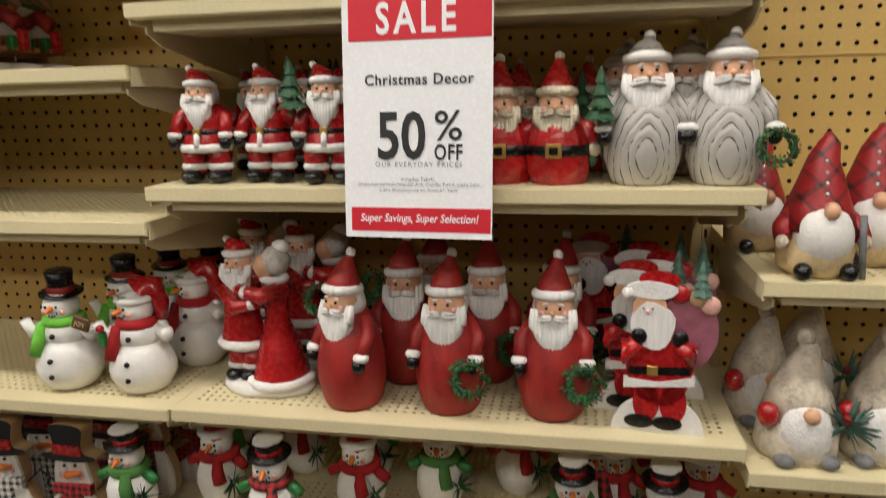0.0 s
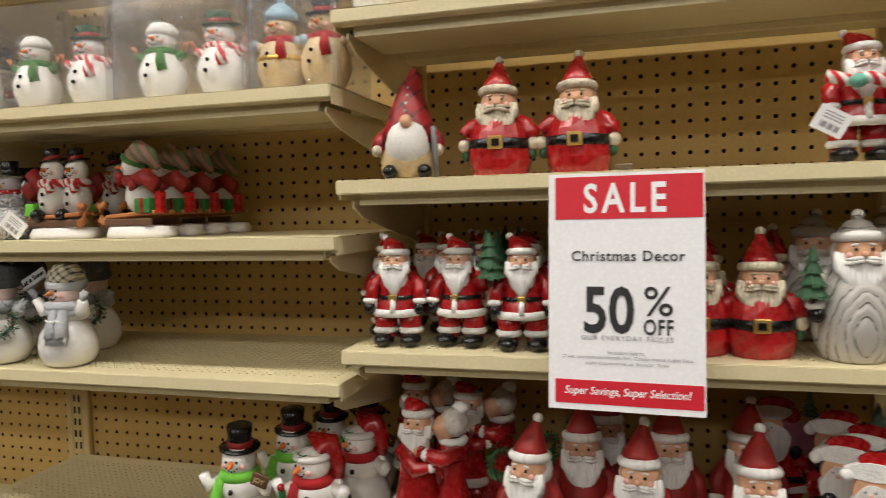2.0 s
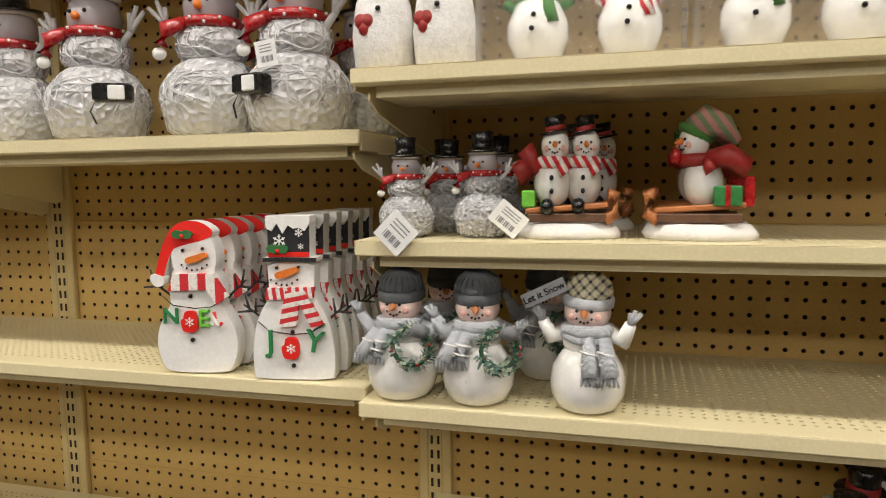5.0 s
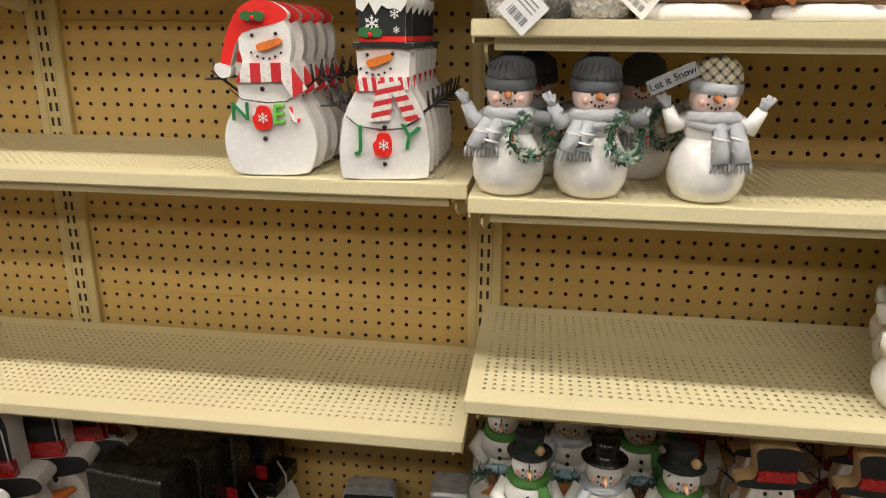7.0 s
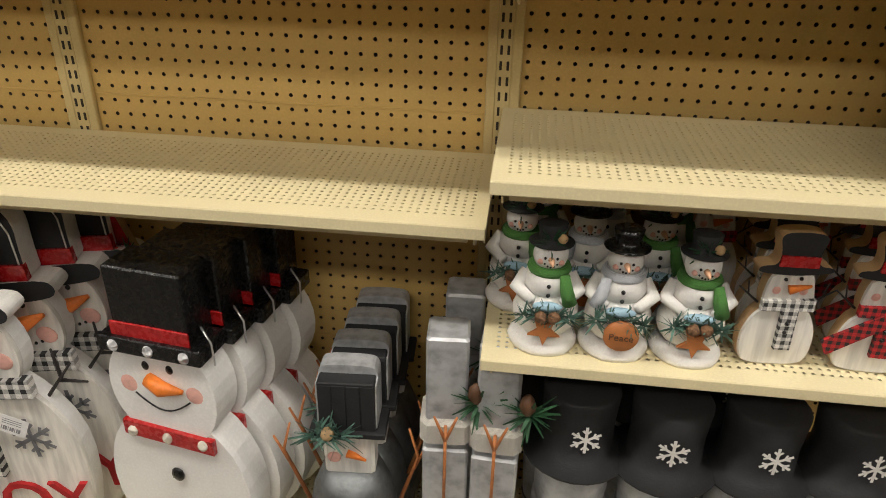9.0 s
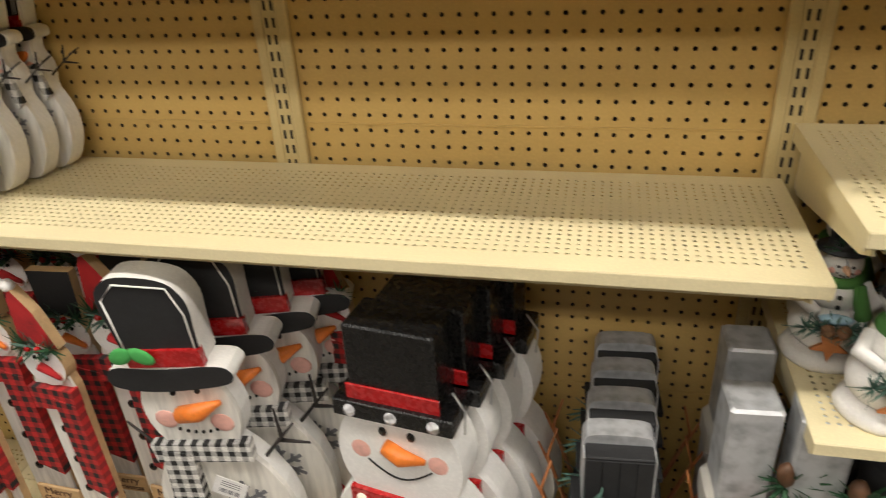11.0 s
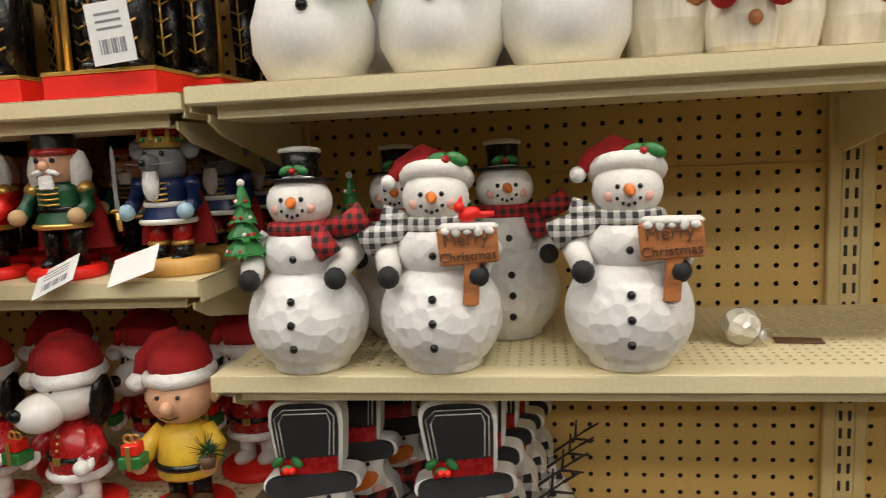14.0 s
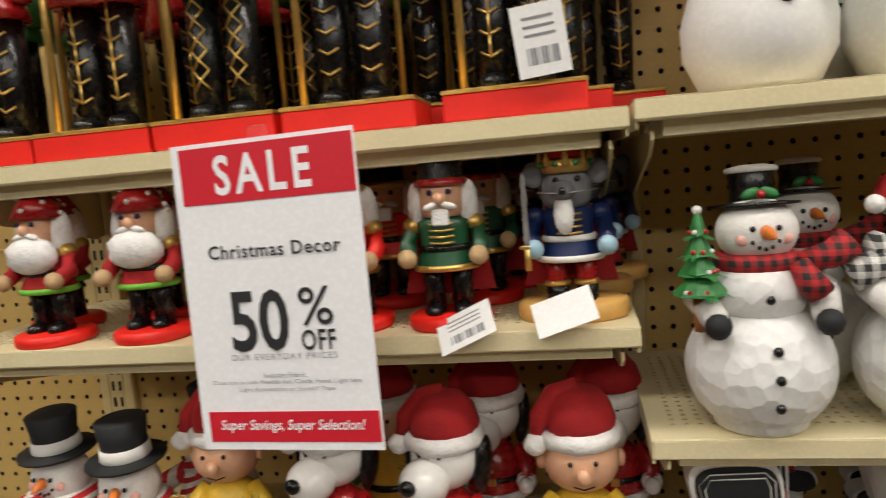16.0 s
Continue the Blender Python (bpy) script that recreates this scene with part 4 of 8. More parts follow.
def grey_cap_snowman(variant=0):
    """Pearl-glazed snowman with a knitted cap and silver scarf, about 0.165 high."""
    s = Sculpt()
    rnd = random.Random(40 + variant)
    BLUSH = paint("blushed_glaze", (0.80, 0.60, 0.53), 0.3, 0.85, 60, 150, 0.05)
    s.lathe([(0.026, 0), (0.035, 0.005), (0.0425, 0.020), (0.044, 0.034), (0.0405, 0.050), (0.033, 0.064), (0.028, 0.072)], WHITE, None, 24, wob=0.02, freq=50)
    for k in range(7):
        a = -0.5 + 0.16 * k
        s.tube([(0.040 * math.sin(a), -0.0415 * math.cos(a), 0.022 + 0.002 * k), (0.042 * math.sin(a + 0.1), -0.0425 * math.cos(a + 0.1), 0.034), (0.038 * math.sin(a + 0.04), -0.0395 * math.cos(a + 0.04), 0.047)], [0.0004, 0.0016, 0.0004], WHITE, 5)
    s.ball((0, 0, 0.082), (0.030, 0.028, 0.024), WHITE, n=14)
    s.ball((0, -0.003, 0.117), (0.0275, 0.025, 0.0235), BLUSH, n=16)
    face(s, (0, -0.003, 0.117), 0.025, BLUSH, RUST, True)
    dark = GKNIT if variant < 2 else SKNIT
    lean = (0, 0, 0) if variant < 2 else (0, 6, 0)
    m = pose(0, 0.001, 0.128, 6, 0, 0) @ pose(0, 0, 0, *lean)
    s.lathe([(0.0265, -0.006), (0.0300, -0.003), (0.0305, 0.005), (0.0275, 0.0095)], dark, m, 22)
    s.lathe([(0.0275, 0.006), (0.0280, 0.014), (0.0245, 0.024), (0.0165, 0.032), (0.006, 0.036)], GKNIT if variant < 2 else LATTICE, m, 22)
    if variant < 2:
        for k in range(22):
            a = 2 * math.pi * k / 22
            s.tube([m @ Vector((0.0280 * math.cos(a), 0.0280 * math.sin(a), 0.010)), m @ Vector((0.0250 * math.cos(a), 0.0250 * math.sin(a), 0.024)), m @ Vector((0.009 * math.cos(a), 0.009 * math.sin(a), 0.0355))], [0.0016, 0.0015, 0.0008], GKNIT, 5)
        for k in range(16):
            s.ball(tuple(m @ Vector((rnd.uniform(-0.009, 0.009), rnd.uniform(-0.009, 0.009), 0.036 + rnd.uniform(0, 0.006)))), 0.0038, GKNIT, n=6)
    s.ring((0, -0.003, 0.096), 0.0245, 0.0075, SKNIT, n=20, k=8, wob=0.25)
    s.ring((0, -0.003, 0.088), 0.0260, 0.0055, SKNIT, (4, 6, 0), n=20, k=8, wob=0.3)
    tails = (((-0.022, 0.088), (-0.036, 0.058)), ((-0.010, 0.088), (-0.018, 0.058))) if variant < 2 else (((0.006, 0.090), (0.010, 0.048)), ((0.024, 0.090), (0.032, 0.050)))
    for (ax, az), (bx, bz) in tails:
        s.tube([(ax, -0.026, az), ((ax + bx) / 2, -0.036, (az + bz) / 2), (bx, -0.041, bz)], [0.0075, 0.0095, 0.0105], SKNIT, 8)
        for k in range(5):
            s.tube([(bx - 0.008 + 0.004 * k, -0.042, bz + 0.002), (bx - 0.010 + 0.005 * k, -0.043, bz - 0.010)], [0.0024, 0.0012], SKNIT, 5)
        for q in (0.35, 0.7):
            p = Vector((ax, -0.034, az)).lerp(Vector((bx, -0.043, bz)), q)
            s.tube([p + Vector((-0.0095, -0.002, 0.002)), p + Vector((0, -0.006, 0)), p + Vector((0.0095, -0.002, -0.002))], 0.0014, WHITE, 5)
    for e in (-1, 1):
        up = variant == 2 or e < 0
        hx, hz = e * 0.050, (0.106 if up else 0.090)
        s.tube([(e * 0.026, 0, 0.092), (e * 0.042, -0.008, 0.086), (hx, -0.014, hz)], [0.010, 0.011, 0.007], WHITE if variant == 2 else SKNIT, 9)
        for k in (-1, 0, 1):
            s.tube([(hx, -0.014, hz), (hx + e * 0.006 + k * 0.006, -0.016, hz + 0.016 - 0.003 * abs(k))], [0.0042, 0.0028], SKNIT, 6)
    if variant < 2:
        wreath(s, (0.030, -0.043, 0.074), 0.0225, FROST, 4 + variant, (84, 0, 14 + 12 * variant))
        s.ball((0.042, -0.046, 0.094), (0.012, 0.008, 0.009), GREY, n=9, wob=0.2)
    else:
        s.box((-0.048, -0.018, 0.138), (0.056, 0.004, 0.017), SKNIT, (0, -26, 0))
        letters(s, "Let it Snow", 0.0115, BLACK, pose(-0.048, -0.0205, 0.138, 0, -26, 0))
    return s


def spun(s, c, r, mat, count, seed, thick=0.0015):
    """Loops of clear strand wound over an ellipsoid."""
    rnd = random.Random(seed)
    for i in range(count):
        n = Vector((rnd.uniform(-1, 1), rnd.uniform(-1, 1), rnd.uniform(-1, 1))).normalized()
        u = n.orthogonal().normalized()
        w = n.cross(u)
        off, ph, k = rnd.uniform(-0.6, 0.6), rnd.uniform(0, 6.28), rnd.choice((3, 4, 5))
        pts = []
        for j in range(25):
            a = 2 * math.pi * j / 24
            d = ((u * math.cos(a) + w * math.sin(a)) * math.sqrt(1 - off * off) + n * (off + 0.14 * math.sin(k * a + ph))).normalized()
            pts.append((c[0] + d.x * r[0], c[1] + d.y * r[1], max(0.002, c[2] + d.z * r[2])))
        s.tube(pts, thick, mat, 5)


def acrylic_snowman():
    """Snowman of spun clear acrylic with a black hat, about 0.23 high."""
    s = Sculpt()
    s.lathe([(0.044, 0), (0.059, 0.010), (0.067, 0.040), (0.065, 0.066), (0.049, 0.090), (0.039, 0.098)], ICE, None, 24, wob=0.05, freq=60)
    spun(s, (0, 0, 0.050), (0.068, 0.068, 0.053), STRAND, 26, 1, 0.0010)
    s.ball((0, 0, 0.118), (0.045, 0.043, 0.035), ICE, n=18, wob=0.05, freq=60)
    spun(s, (0, 0, 0.118), (0.046, 0.044, 0.036), STRAND, 15, 2, 0.0010)
    s.lathe([(0.024, 0.140), (0.033, 0.152), (0.035, 0.168), (0.031, 0.184), (0.026, 0.192)], FROSTED, None, 18)
    face(s, (0, -0.002, 0.166), 0.034, FROSTED, ORANGE, False, False)
    s.ring((0, 0, 0.145), 0.035, 0.0075, RED, n=20, k=8)
    s.tube([(-0.022, -0.030, 0.145), (-0.044, -0.036, 0.136), (-0.052, -0.036, 0.116)], [0.008, 0.011, 0.010], RED, 8)
    s.ball((-0.054, -0.036, 0.106), (0.010, 0.007, 0.008), MATTE, n=8)
    for k in range(14):
        a = 2 * math.pi * k / 14
        s.ball((0.0425 * math.cos(a), 0.0425 * math.sin(a), 0.145 + 0.003 * (-1) ** k), 0.0022, MATTE, n=6)
    s.ring((0, 0, 0.192), 0.030, 0.005, WHITE, n=20, k=7)
    top_hat(s, (0, 0, 0.194), 0.028, 0.046, BLACK, None, (4, 0, 0), 1.5)
    for e in (-1, 1):
        s.tube([(e * 0.035, 0, 0.125), (e * 0.062, -0.006, 0.150)], [0.006, 0.004], STRAND, 7)
        for k in (-14, 0, 14):
            s.tube([(e * 0.058, -0.006, 0.146), (e * 0.070 + k * 0.0008, -0.008, 0.178 - abs(k) * 0.0006)], [0.004, 0.003], STRAND, 6)
    return s


def battery_box():
    s = Sculpt().box((0, 0, 0.014), (0.052, 0.026, 0.026), BLACK, (0, 0, 0), 0.003)
    s.box((0.006, -0.012, 0.014), (0.022, 0.006, 0.020), PAPER)
    s.tube([(-0.02, 0, 0.01), (-0.03, -0.005, -0.012), (-0.022, -0.008, -0.03)], 0.0014, BLACK, 6)
    return s


def felt_snowman():
    """Tall cream snowman with a heart and holly, about 0.17 high."""
    s = Sculpt()
    s.lathe([(0.030, 0), (0.037, 0.008), (0.039, 0.045), (0.034, 0.082), (0.026, 0.100), (0.026, 0.122), (0.022, 0.134)], FUR, None, 18, wob=0.06, freq=60)
    s.ball((0, -0.002, 0.142), (0.024, 0.022, 0.022), SNOWY, n=14)
    face(s, (0, -0.002, 0.142), 0.023, SNOWY, ORANGE, True)
    s.ring((0, 0, 0.124), 0.023, 0.006, GRNKNIT, n=16, k=7)
    s.ring((0, 0, 0.130), 0.021, 0.004, RED, n=16, k=7)
    s.lathe([(0.032, 0.156), (0.033, 0.159), (0.024, 0.162), (0.022, 0.170), (0.012, 0.175)], SAND, None, 16, wob=0.06)
    s.ball((0.008, -0.018, 0.170), 0.008, RED, n=8)
    for x in (-0.014, -0.006):
        s.ball((x - 0.004, -0.036, 0.056), (0.008, 0.005, 0.009), REDM, n=9)
    s.ball((-0.014, -0.036, 0.048), (0.007, 0.005, 0.009), REDM, n=9)
    buttons(s, [(0.004, -0.030, 0.106), (0.004, -0.036, 0.088), (0.004, -0.038, 0.070)], 0.0035)
    for k in range(6):
        s.tube([(-0.032, -0.01, 0.10), (-0.046 + 0.003 * k, -0.018, 0.138 + 0.004 * (k % 3))], 0.0012, BROWN, 5)
        s.ball((-0.046 + 0.003 * k, -0.018, 0.139 + 0.004 * (k % 3)), 0.0042, RED, n=6)
    return s


def boxed_snowman(kind=0):
    s = Sculpt()
    body = WHITE if kind < 2 else SAND
    s.lathe([(0.020, 0), (0.028, 0.005), (0.036, 0.026), (0.036, 0.044), (0.028, 0.064), (0.022, 0.072)], body, None, 18)
    s.ball((0, -0.002, 0.090), 0.022, WHITE if kind < 2 else SAND, n=14)
    face(s, (0, -0.002, 0.090), 0.022, body, ORANGE, True)
    sc = (GRNKNIT, STRIPES, VELVET, VELVET)[kind]
    scarf(s, (0, 0, 0.072), 0.022, sc, ((0.5, -1.4),), 0.3)
    buttons(s, [(-0.004, -0.034, 0.050), (-0.006, -0.037, 0.034)], 0.0032)
    if kind == 0:
        s.lathe([(0.024, 0.098), (0.024, 0.106), (0.016, 0.116), (0.006, 0.119)], FUR, None, 14, wob=0.1)
    elif kind == 2:
        s.lathe([(0.024, 0.100), (0.023, 0.112), (0.014, 0.122), (0.004, 0.128)], SKY, None, 14)
        s.ball((0, 0, 0.131), 0.006, SKY, n=8)
    else:
        top_hat(s, (0, 0, 0.106), 0.019, 0.020, FIR if kind == 1 else CHAR, REDM, (8, 0, 0))
    for e in (-1, 1):
        s.tube([(e * 0.024, 0, 0.062), (e * 0.040, -0.006, 0.070)], [0.007, 0.006], sc if kind < 2 else body, 8)
        if kind < 2:
            for k in (-1, 0, 1):
                s.tube([(e * 0.040, -0.006, 0.070), (e * 0.046 + k * 0.003, -0.008, 0.084)], 0.0018, RUST, 5)
        else:
            s.ball((e * 0.042, -0.008, 0.070), 0.008, SKY, n=9)
    if kind == 2:
        s.ring((0, 0, 0.044), 0.033, 0.005, GOLD, n=16, k=6)
    return s


def sled_snowmen(variant=0):
    s = Sculpt()
    s.lathe([(0.068, 0), (0.070, 0.006), (0.062, 0.015), (0.04, 0.017)], SNOWY, None, 20, sx=1.05, sy=0.55, wob=0.16, freq=40)
    for k in range(3):
        s.box((0.0, -0.018 + 0.018 * k, 0.026 + 0.006), (0.112, 0.013, 0.006), RUST, (0, -3, 0))
    s.box((0, -0.026, 0.022), (0.105, 0.005, 0.009), BROWN)
    e = -1 if variant else 1
    s.tube([(e * 0.052, -0.022, 0.020), (e * 0.066, -0.022, 0.026), (e * 0.066, -0.022, 0.045), (e * 0.056, -0.022, 0.046)], 0.0065, RUST, 8)
    s.tube([(e * 0.052, 0.022, 0.020), (e * 0.066, 0.022, 0.026), (e * 0.066, 0.022, 0.045), (e * 0.056, 0.022, 0.046)], 0.0065, RUST, 8)
    who = ((-0.020, 0.0, 0), (0.022, 0.012, 1)) if variant == 0 else ((0.004, 0.0, 2),)
    for x, y, k in who:
        s.ball((x, y, 0.058), (0.026, 0.024, 0.027), WHITE, n=14)
        s.ball((x + (0.004 if variant == 0 else -0.012), y - 0.002, 0.098), 0.0195, WHITE, n=14)
        face(s, (x + (0.004 if variant == 0 else -0.012), y - 0.002, 0.098), 0.0195, WHITE, ORANGE, True, True, 0 if variant == 0 else -55)
        scarf(s, (x + (0 if variant == 0 else -0.008), y, 0.080), 0.020, STRIPES if variant == 0 else REDM, ((0.6, -0.6),), 0.34)
        if variant == 0:
            top_hat(s, (x + 0.004, y, 0.112), 0.015, 0.018, BLACK, REDM, (4, -8, 0))
            buttons(s, [(x, y - 0.025, 0.064), (x, y - 0.026, 0.050)], 0.003)
            s.ball((x - 0.006, y - 0.030, 0.034), (0.010, 0.016, 0.009), BLACK, n=9)
        else:
            s.tube([(x - 0.010, y, 0.106), (x + 0.004, y, 0.119), (x + 0.026, y, 0.112), (x + 0.042, y, 0.096)], [0.020, 0.018, 0.013, 0.006], CAPKNIT, 12)
            s.ring((x - 0.011, y, 0.107), 0.018, 0.005, GRNKNIT, (0, 24, 0), 16, 7)
            s.tube([(x + 0.005, y - 0.016, 0.08), (x + 0.03, y - 0.02, 0.084), (x + 0.052, y - 0.015, 0.07)], [0.009, 0.012, 0.013], REDM, 8)
            s.ball((x - 0.034, y - 0.012, 0.084), 0.008, RED, n=8)
    if variant == 0:
        s.tube([(-0.04, -0.004, 0.07), (-0.058, -0.006, 0.096)], [0.009, 0.012], REDM, 8)
        s.tube([(-0.052, -0.002, 0.078), (-0.070, -0.004, 0.066)], [0.012, 0.015], REDM, 8)
        s.box((-0.052, -0.016, 0.042), (0.018, 0.016, 0.018), LIME)
    else:
        s.box((0.034, -0.020, 0.044), (0.034, 0.018, 0.020), GREEN)
        s.box((0.034, -0.0295, 0.044), (0.006, 0.002, 0.021), RED)
        s.box((0.060, -0.012, 0.048), (0.012, 0.016, 0.030), RED)
    s.v = [(x * 0.86, y * 0.95, z * 1.12) for x, y, z in s.v]
    return s


def brush_tree():
    s = Sculpt()
    rnd = random.Random(7)
    for k in range(150):
        t = k / 150
        a = k * 2.4
        r = 0.026 * (1 - t) + 0.002
        p = Vector((0, 0, 0.012 + 0.075 * t))
        q = p + Vector((r * math.cos(a), r * math.sin(a), 0.006))
        w = Vector((-math.sin(a), math.cos(a), 0)) * 0.0016
        s.add([p - w, p + w, q], [(0, 1, 2)], FIR, False)
        s.add([q - w, q + w, q + Vector((0, 0, 0.002))], [(0, 1, 2)], SNOWY, False)
    s.tube([(0, 0, 0), (0, 0, 0.09)], 0.002, BROWN, 6)
    s.lathe([(0.010, 0), (0.010, 0.012), (0.006, 0.013)], RED, None, 10)
    return s


def word_snowman(kind=0):
    """White wooden board snowman with hanging felt letters; kind 0 in a red cap, 1 in a tall black hat with a snowy top."""
    s = Sculpt()
    mir = lambda right: [(-x, z) for x, z in right[::-1]] + right
    y = -0.0135
    if kind == 0:
        out = mir([(0.041, 0), (0.050, 0.012), (0.056, 0.034), (0.054, 0.058), (0.042, 0.082), (0.034, 0.093), (0.036, 0.110), (0.031, 0.128), (0.027, 0.136), (0.031, 0.150), (0.030, 0.170), (0.020, 0.188), (0.006, 0.194)])
        s.plate(soft(out), -0.012, 0.014, MATTE, MATTE, bev=0.02)
        s.plate(soft([(-0.024, 0.168), (0.026, 0.180), (0.028, 0.190), (0.012, 0.201), (-0.010, 0.203), (-0.028, 0.194), (-0.041, 0.172), (-0.049, 0.148), (-0.053, 0.130), (-0.042, 0.127), (-0.036, 0.148), (-0.029, 0.162)]), y + 0.001, 0.010, BAND_RED, MATTE)
        s.plate(soft([(-0.058, 0.134), (-0.040, 0.130), (-0.041, 0.118), (-0.052, 0.115), (-0.060, 0.124)]), y - 0.001, 0.010, MATTE)
        holly = (-0.011, 0.182)
        s.plate([(-0.035, 0.111), (0.030, 0.113), (0.026, 0.134), (-0.027, 0.133)], y - 0.004, y + 0.004, STRIPEX)
        s.plate([(0.010, 0.132), (0.026, 0.134), (0.046, 0.104), (0.030, 0.094), (0.018, 0.112)], y - 0.006, y + 0.003, STRIPEX)
        nose, zz, spots = (-0.010, 0.150), 0.074, ((-0.006, 0.104), (-0.006, 0.046))
        eyes = ((-0.014, 0.164), (0.013, 0.166))
    else:
        out = mir([(0.050, 0), (0.053, 0.010), (0.054, 0.036), (0.050, 0.066), (0.042, 0.088), (0.033, 0.102), (0.029, 0.116), (0.030, 0.132), (0.031, 0.152)])
        s.plate(soft(out, 1), -0.012, 0.014, MATTE, MATTE, bev=0.02)
        s.plate([(-0.034, 0.152), (0.034, 0.152), (0.034, 0.157), (-0.034, 0.157)], y - 0.004, 0.014, CHAR, MATTE)
        s.plate([(-0.027, 0.157), (0.025, 0.157), (0.026, 0.207), (-0.028, 0.207)], y - 0.001, 0.014, CHAR, MATTE)
        s.plate([(-0.027, 0.158), (0.025, 0.158), (0.025, 0.164), (-0.027, 0.164)], y - 0.003, y, BAND_RED)
        drip = [(-0.029, 0.209), (0.027, 0.209)] + [(0.027 - 0.007 * k, 0.200 - (0.007 if k % 2 else 0.0) - 0.003 * (k % 3)) for k in range(9)]
        s.plate(drip, y - 0.003, 0.014, MATTE)
        for q, (fx, fz, fr) in enumerate(((-0.012, 0.178, 0.0085), (0.013, 0.188, 0.0055), (0.015, 0.171, 0.004))):
            snowflake(s, (fx, y - 0.003, fz), fr, MATTE)
        holly = (-0.014, 0.165)
        s.plate([(-0.032, 0.104), (0.028, 0.106), (0.030, 0.120), (-0.031, 0.119)], y - 0.004, y + 0.004, STRIPEXS)
        s.plate([(-0.016, 0.070), (0.006, 0.071), (0.012, 0.112), (-0.006, 0.116)], y - 0.005, y + 0.003, STRIPE)
        s.plate([(0.004, 0.114), (0.018, 0.116), (0.040, 0.074), (0.026, 0.068)], y - 0.006, y + 0.002, STRIPE)
        nose, zz, spots = (-0.020, 0.134), 0.046, ((0.0, 0.063), (0.0, 0.020))
        eyes = ((-0.018, 0.144), (0.010, 0.145))
    for k in (-1, 1):
        s.plate(oval(holly[0] + 0.006 * k, holly[1] + 0.003, 0.008, 0.0055, 10, 0.12), y - 0.007, y - 0.003, paint("felt_holly", (0.03, 0.15, 0.04), 0.85))
    s.ball((holly[0], y - 0.006, holly[1] + 0.001), 0.003, BAND_RED, n=7)
    nx, nz = nose
    s.plate(soft([(nx, nz + 0.004), (nx + 0.002, nz - 0.004), (nx + 0.016, nz - 0.001), (nx + 0.032, nz + 0.006), (nx + 0.028, nz + 0.012), (nx + 0.014, nz + 0.008)]), y - 0.005, y, ORANGE)
    for ex, ez in eyes:
        s.ball((ex, y, ez), 0.0022, BLACK, n=7)
    for k in range(6):
        s.ball((nx - 0.006 + 0.0068 * k, y, nz - 0.012 + 0.0011 * (k - 2.5) ** 2), 0.0015, BLACK, n=6)
    for bx, bz in spots:
        s.ball((bx, y, bz), 0.0030, BLACK, n=7)
    felt, lime = paint("felt_letter", (0.02, 0.22, 0.06), 0.8), LIME
    mitten = soft([(-0.009, -0.014), (0.009, -0.014), (0.010, 0.004), (0.006, 0.014), (-0.007, 0.014), (-0.009, 0.004), (-0.013, 0.002), (-0.012, -0.006)])
    mx = -0.006 if kind == 0 else -0.001
    s.plate([(mx + px, zz - 0.003 + pz) for px, pz in mitten], y - 0.005, y, BAND_RED)
    snowflake(s, (mx, y - 0.006, zz - 0.003), 0.0065, MATTE, t=0.0006)
    if kind == 0:
        letters(s, "N", 0.030, felt, pose(-0.033, y - 0.002, zz + 0.003), depth=0.002)
        letters(s, "E", 0.032, lime, pose(0.012, y - 0.002, zz), depth=0.003)
        s.tube([(0.026, y - 0.003, zz + 0.010), (0.028, y - 0.003, zz - 0.006), (0.033, y - 0.003, zz - 0.009), (0.036, y - 0.003, zz - 0.004)], 0.0024, STRIPES, 6)
    else:
        letters(s, "J", 0.038, felt, pose(-0.028, y - 0.002, zz + 0.005), depth=0.003)
        letters(s, "Y", 0.040, felt, pose(0.028, y - 0.002, zz + 0.004, 0, 10, 0), depth=0.003)
    s.tube([(-0.044, y, zz + 0.030), (-0.030, y - 0.001, zz + 0.018), (0.0, y - 0.001, zz + 0.014), (0.022, y - 0.001, zz + 0.016), (0.042, y, zz + 0.028)], 0.0007, BLACK, 5)
    for e in (-1, 1):
        for a, b in (((e * 0.038, 0.004, zz + 0.026), (e * 0.066, -0.004, zz + 0.050)), ((e * 0.052, 0, zz + 0.038), (e * 0.050, -0.003, zz + 0.058)), ((e * 0.056, 0, zz + 0.041), (e * 0.074, -0.004, zz + 0.040)), ((e * 0.060, -0.002, zz + 0.045), (e * 0.064, -0.004, zz + 0.064))):
            s.tube([a, b], [0.0020, 0.0012], TWIG, 5)
    return s


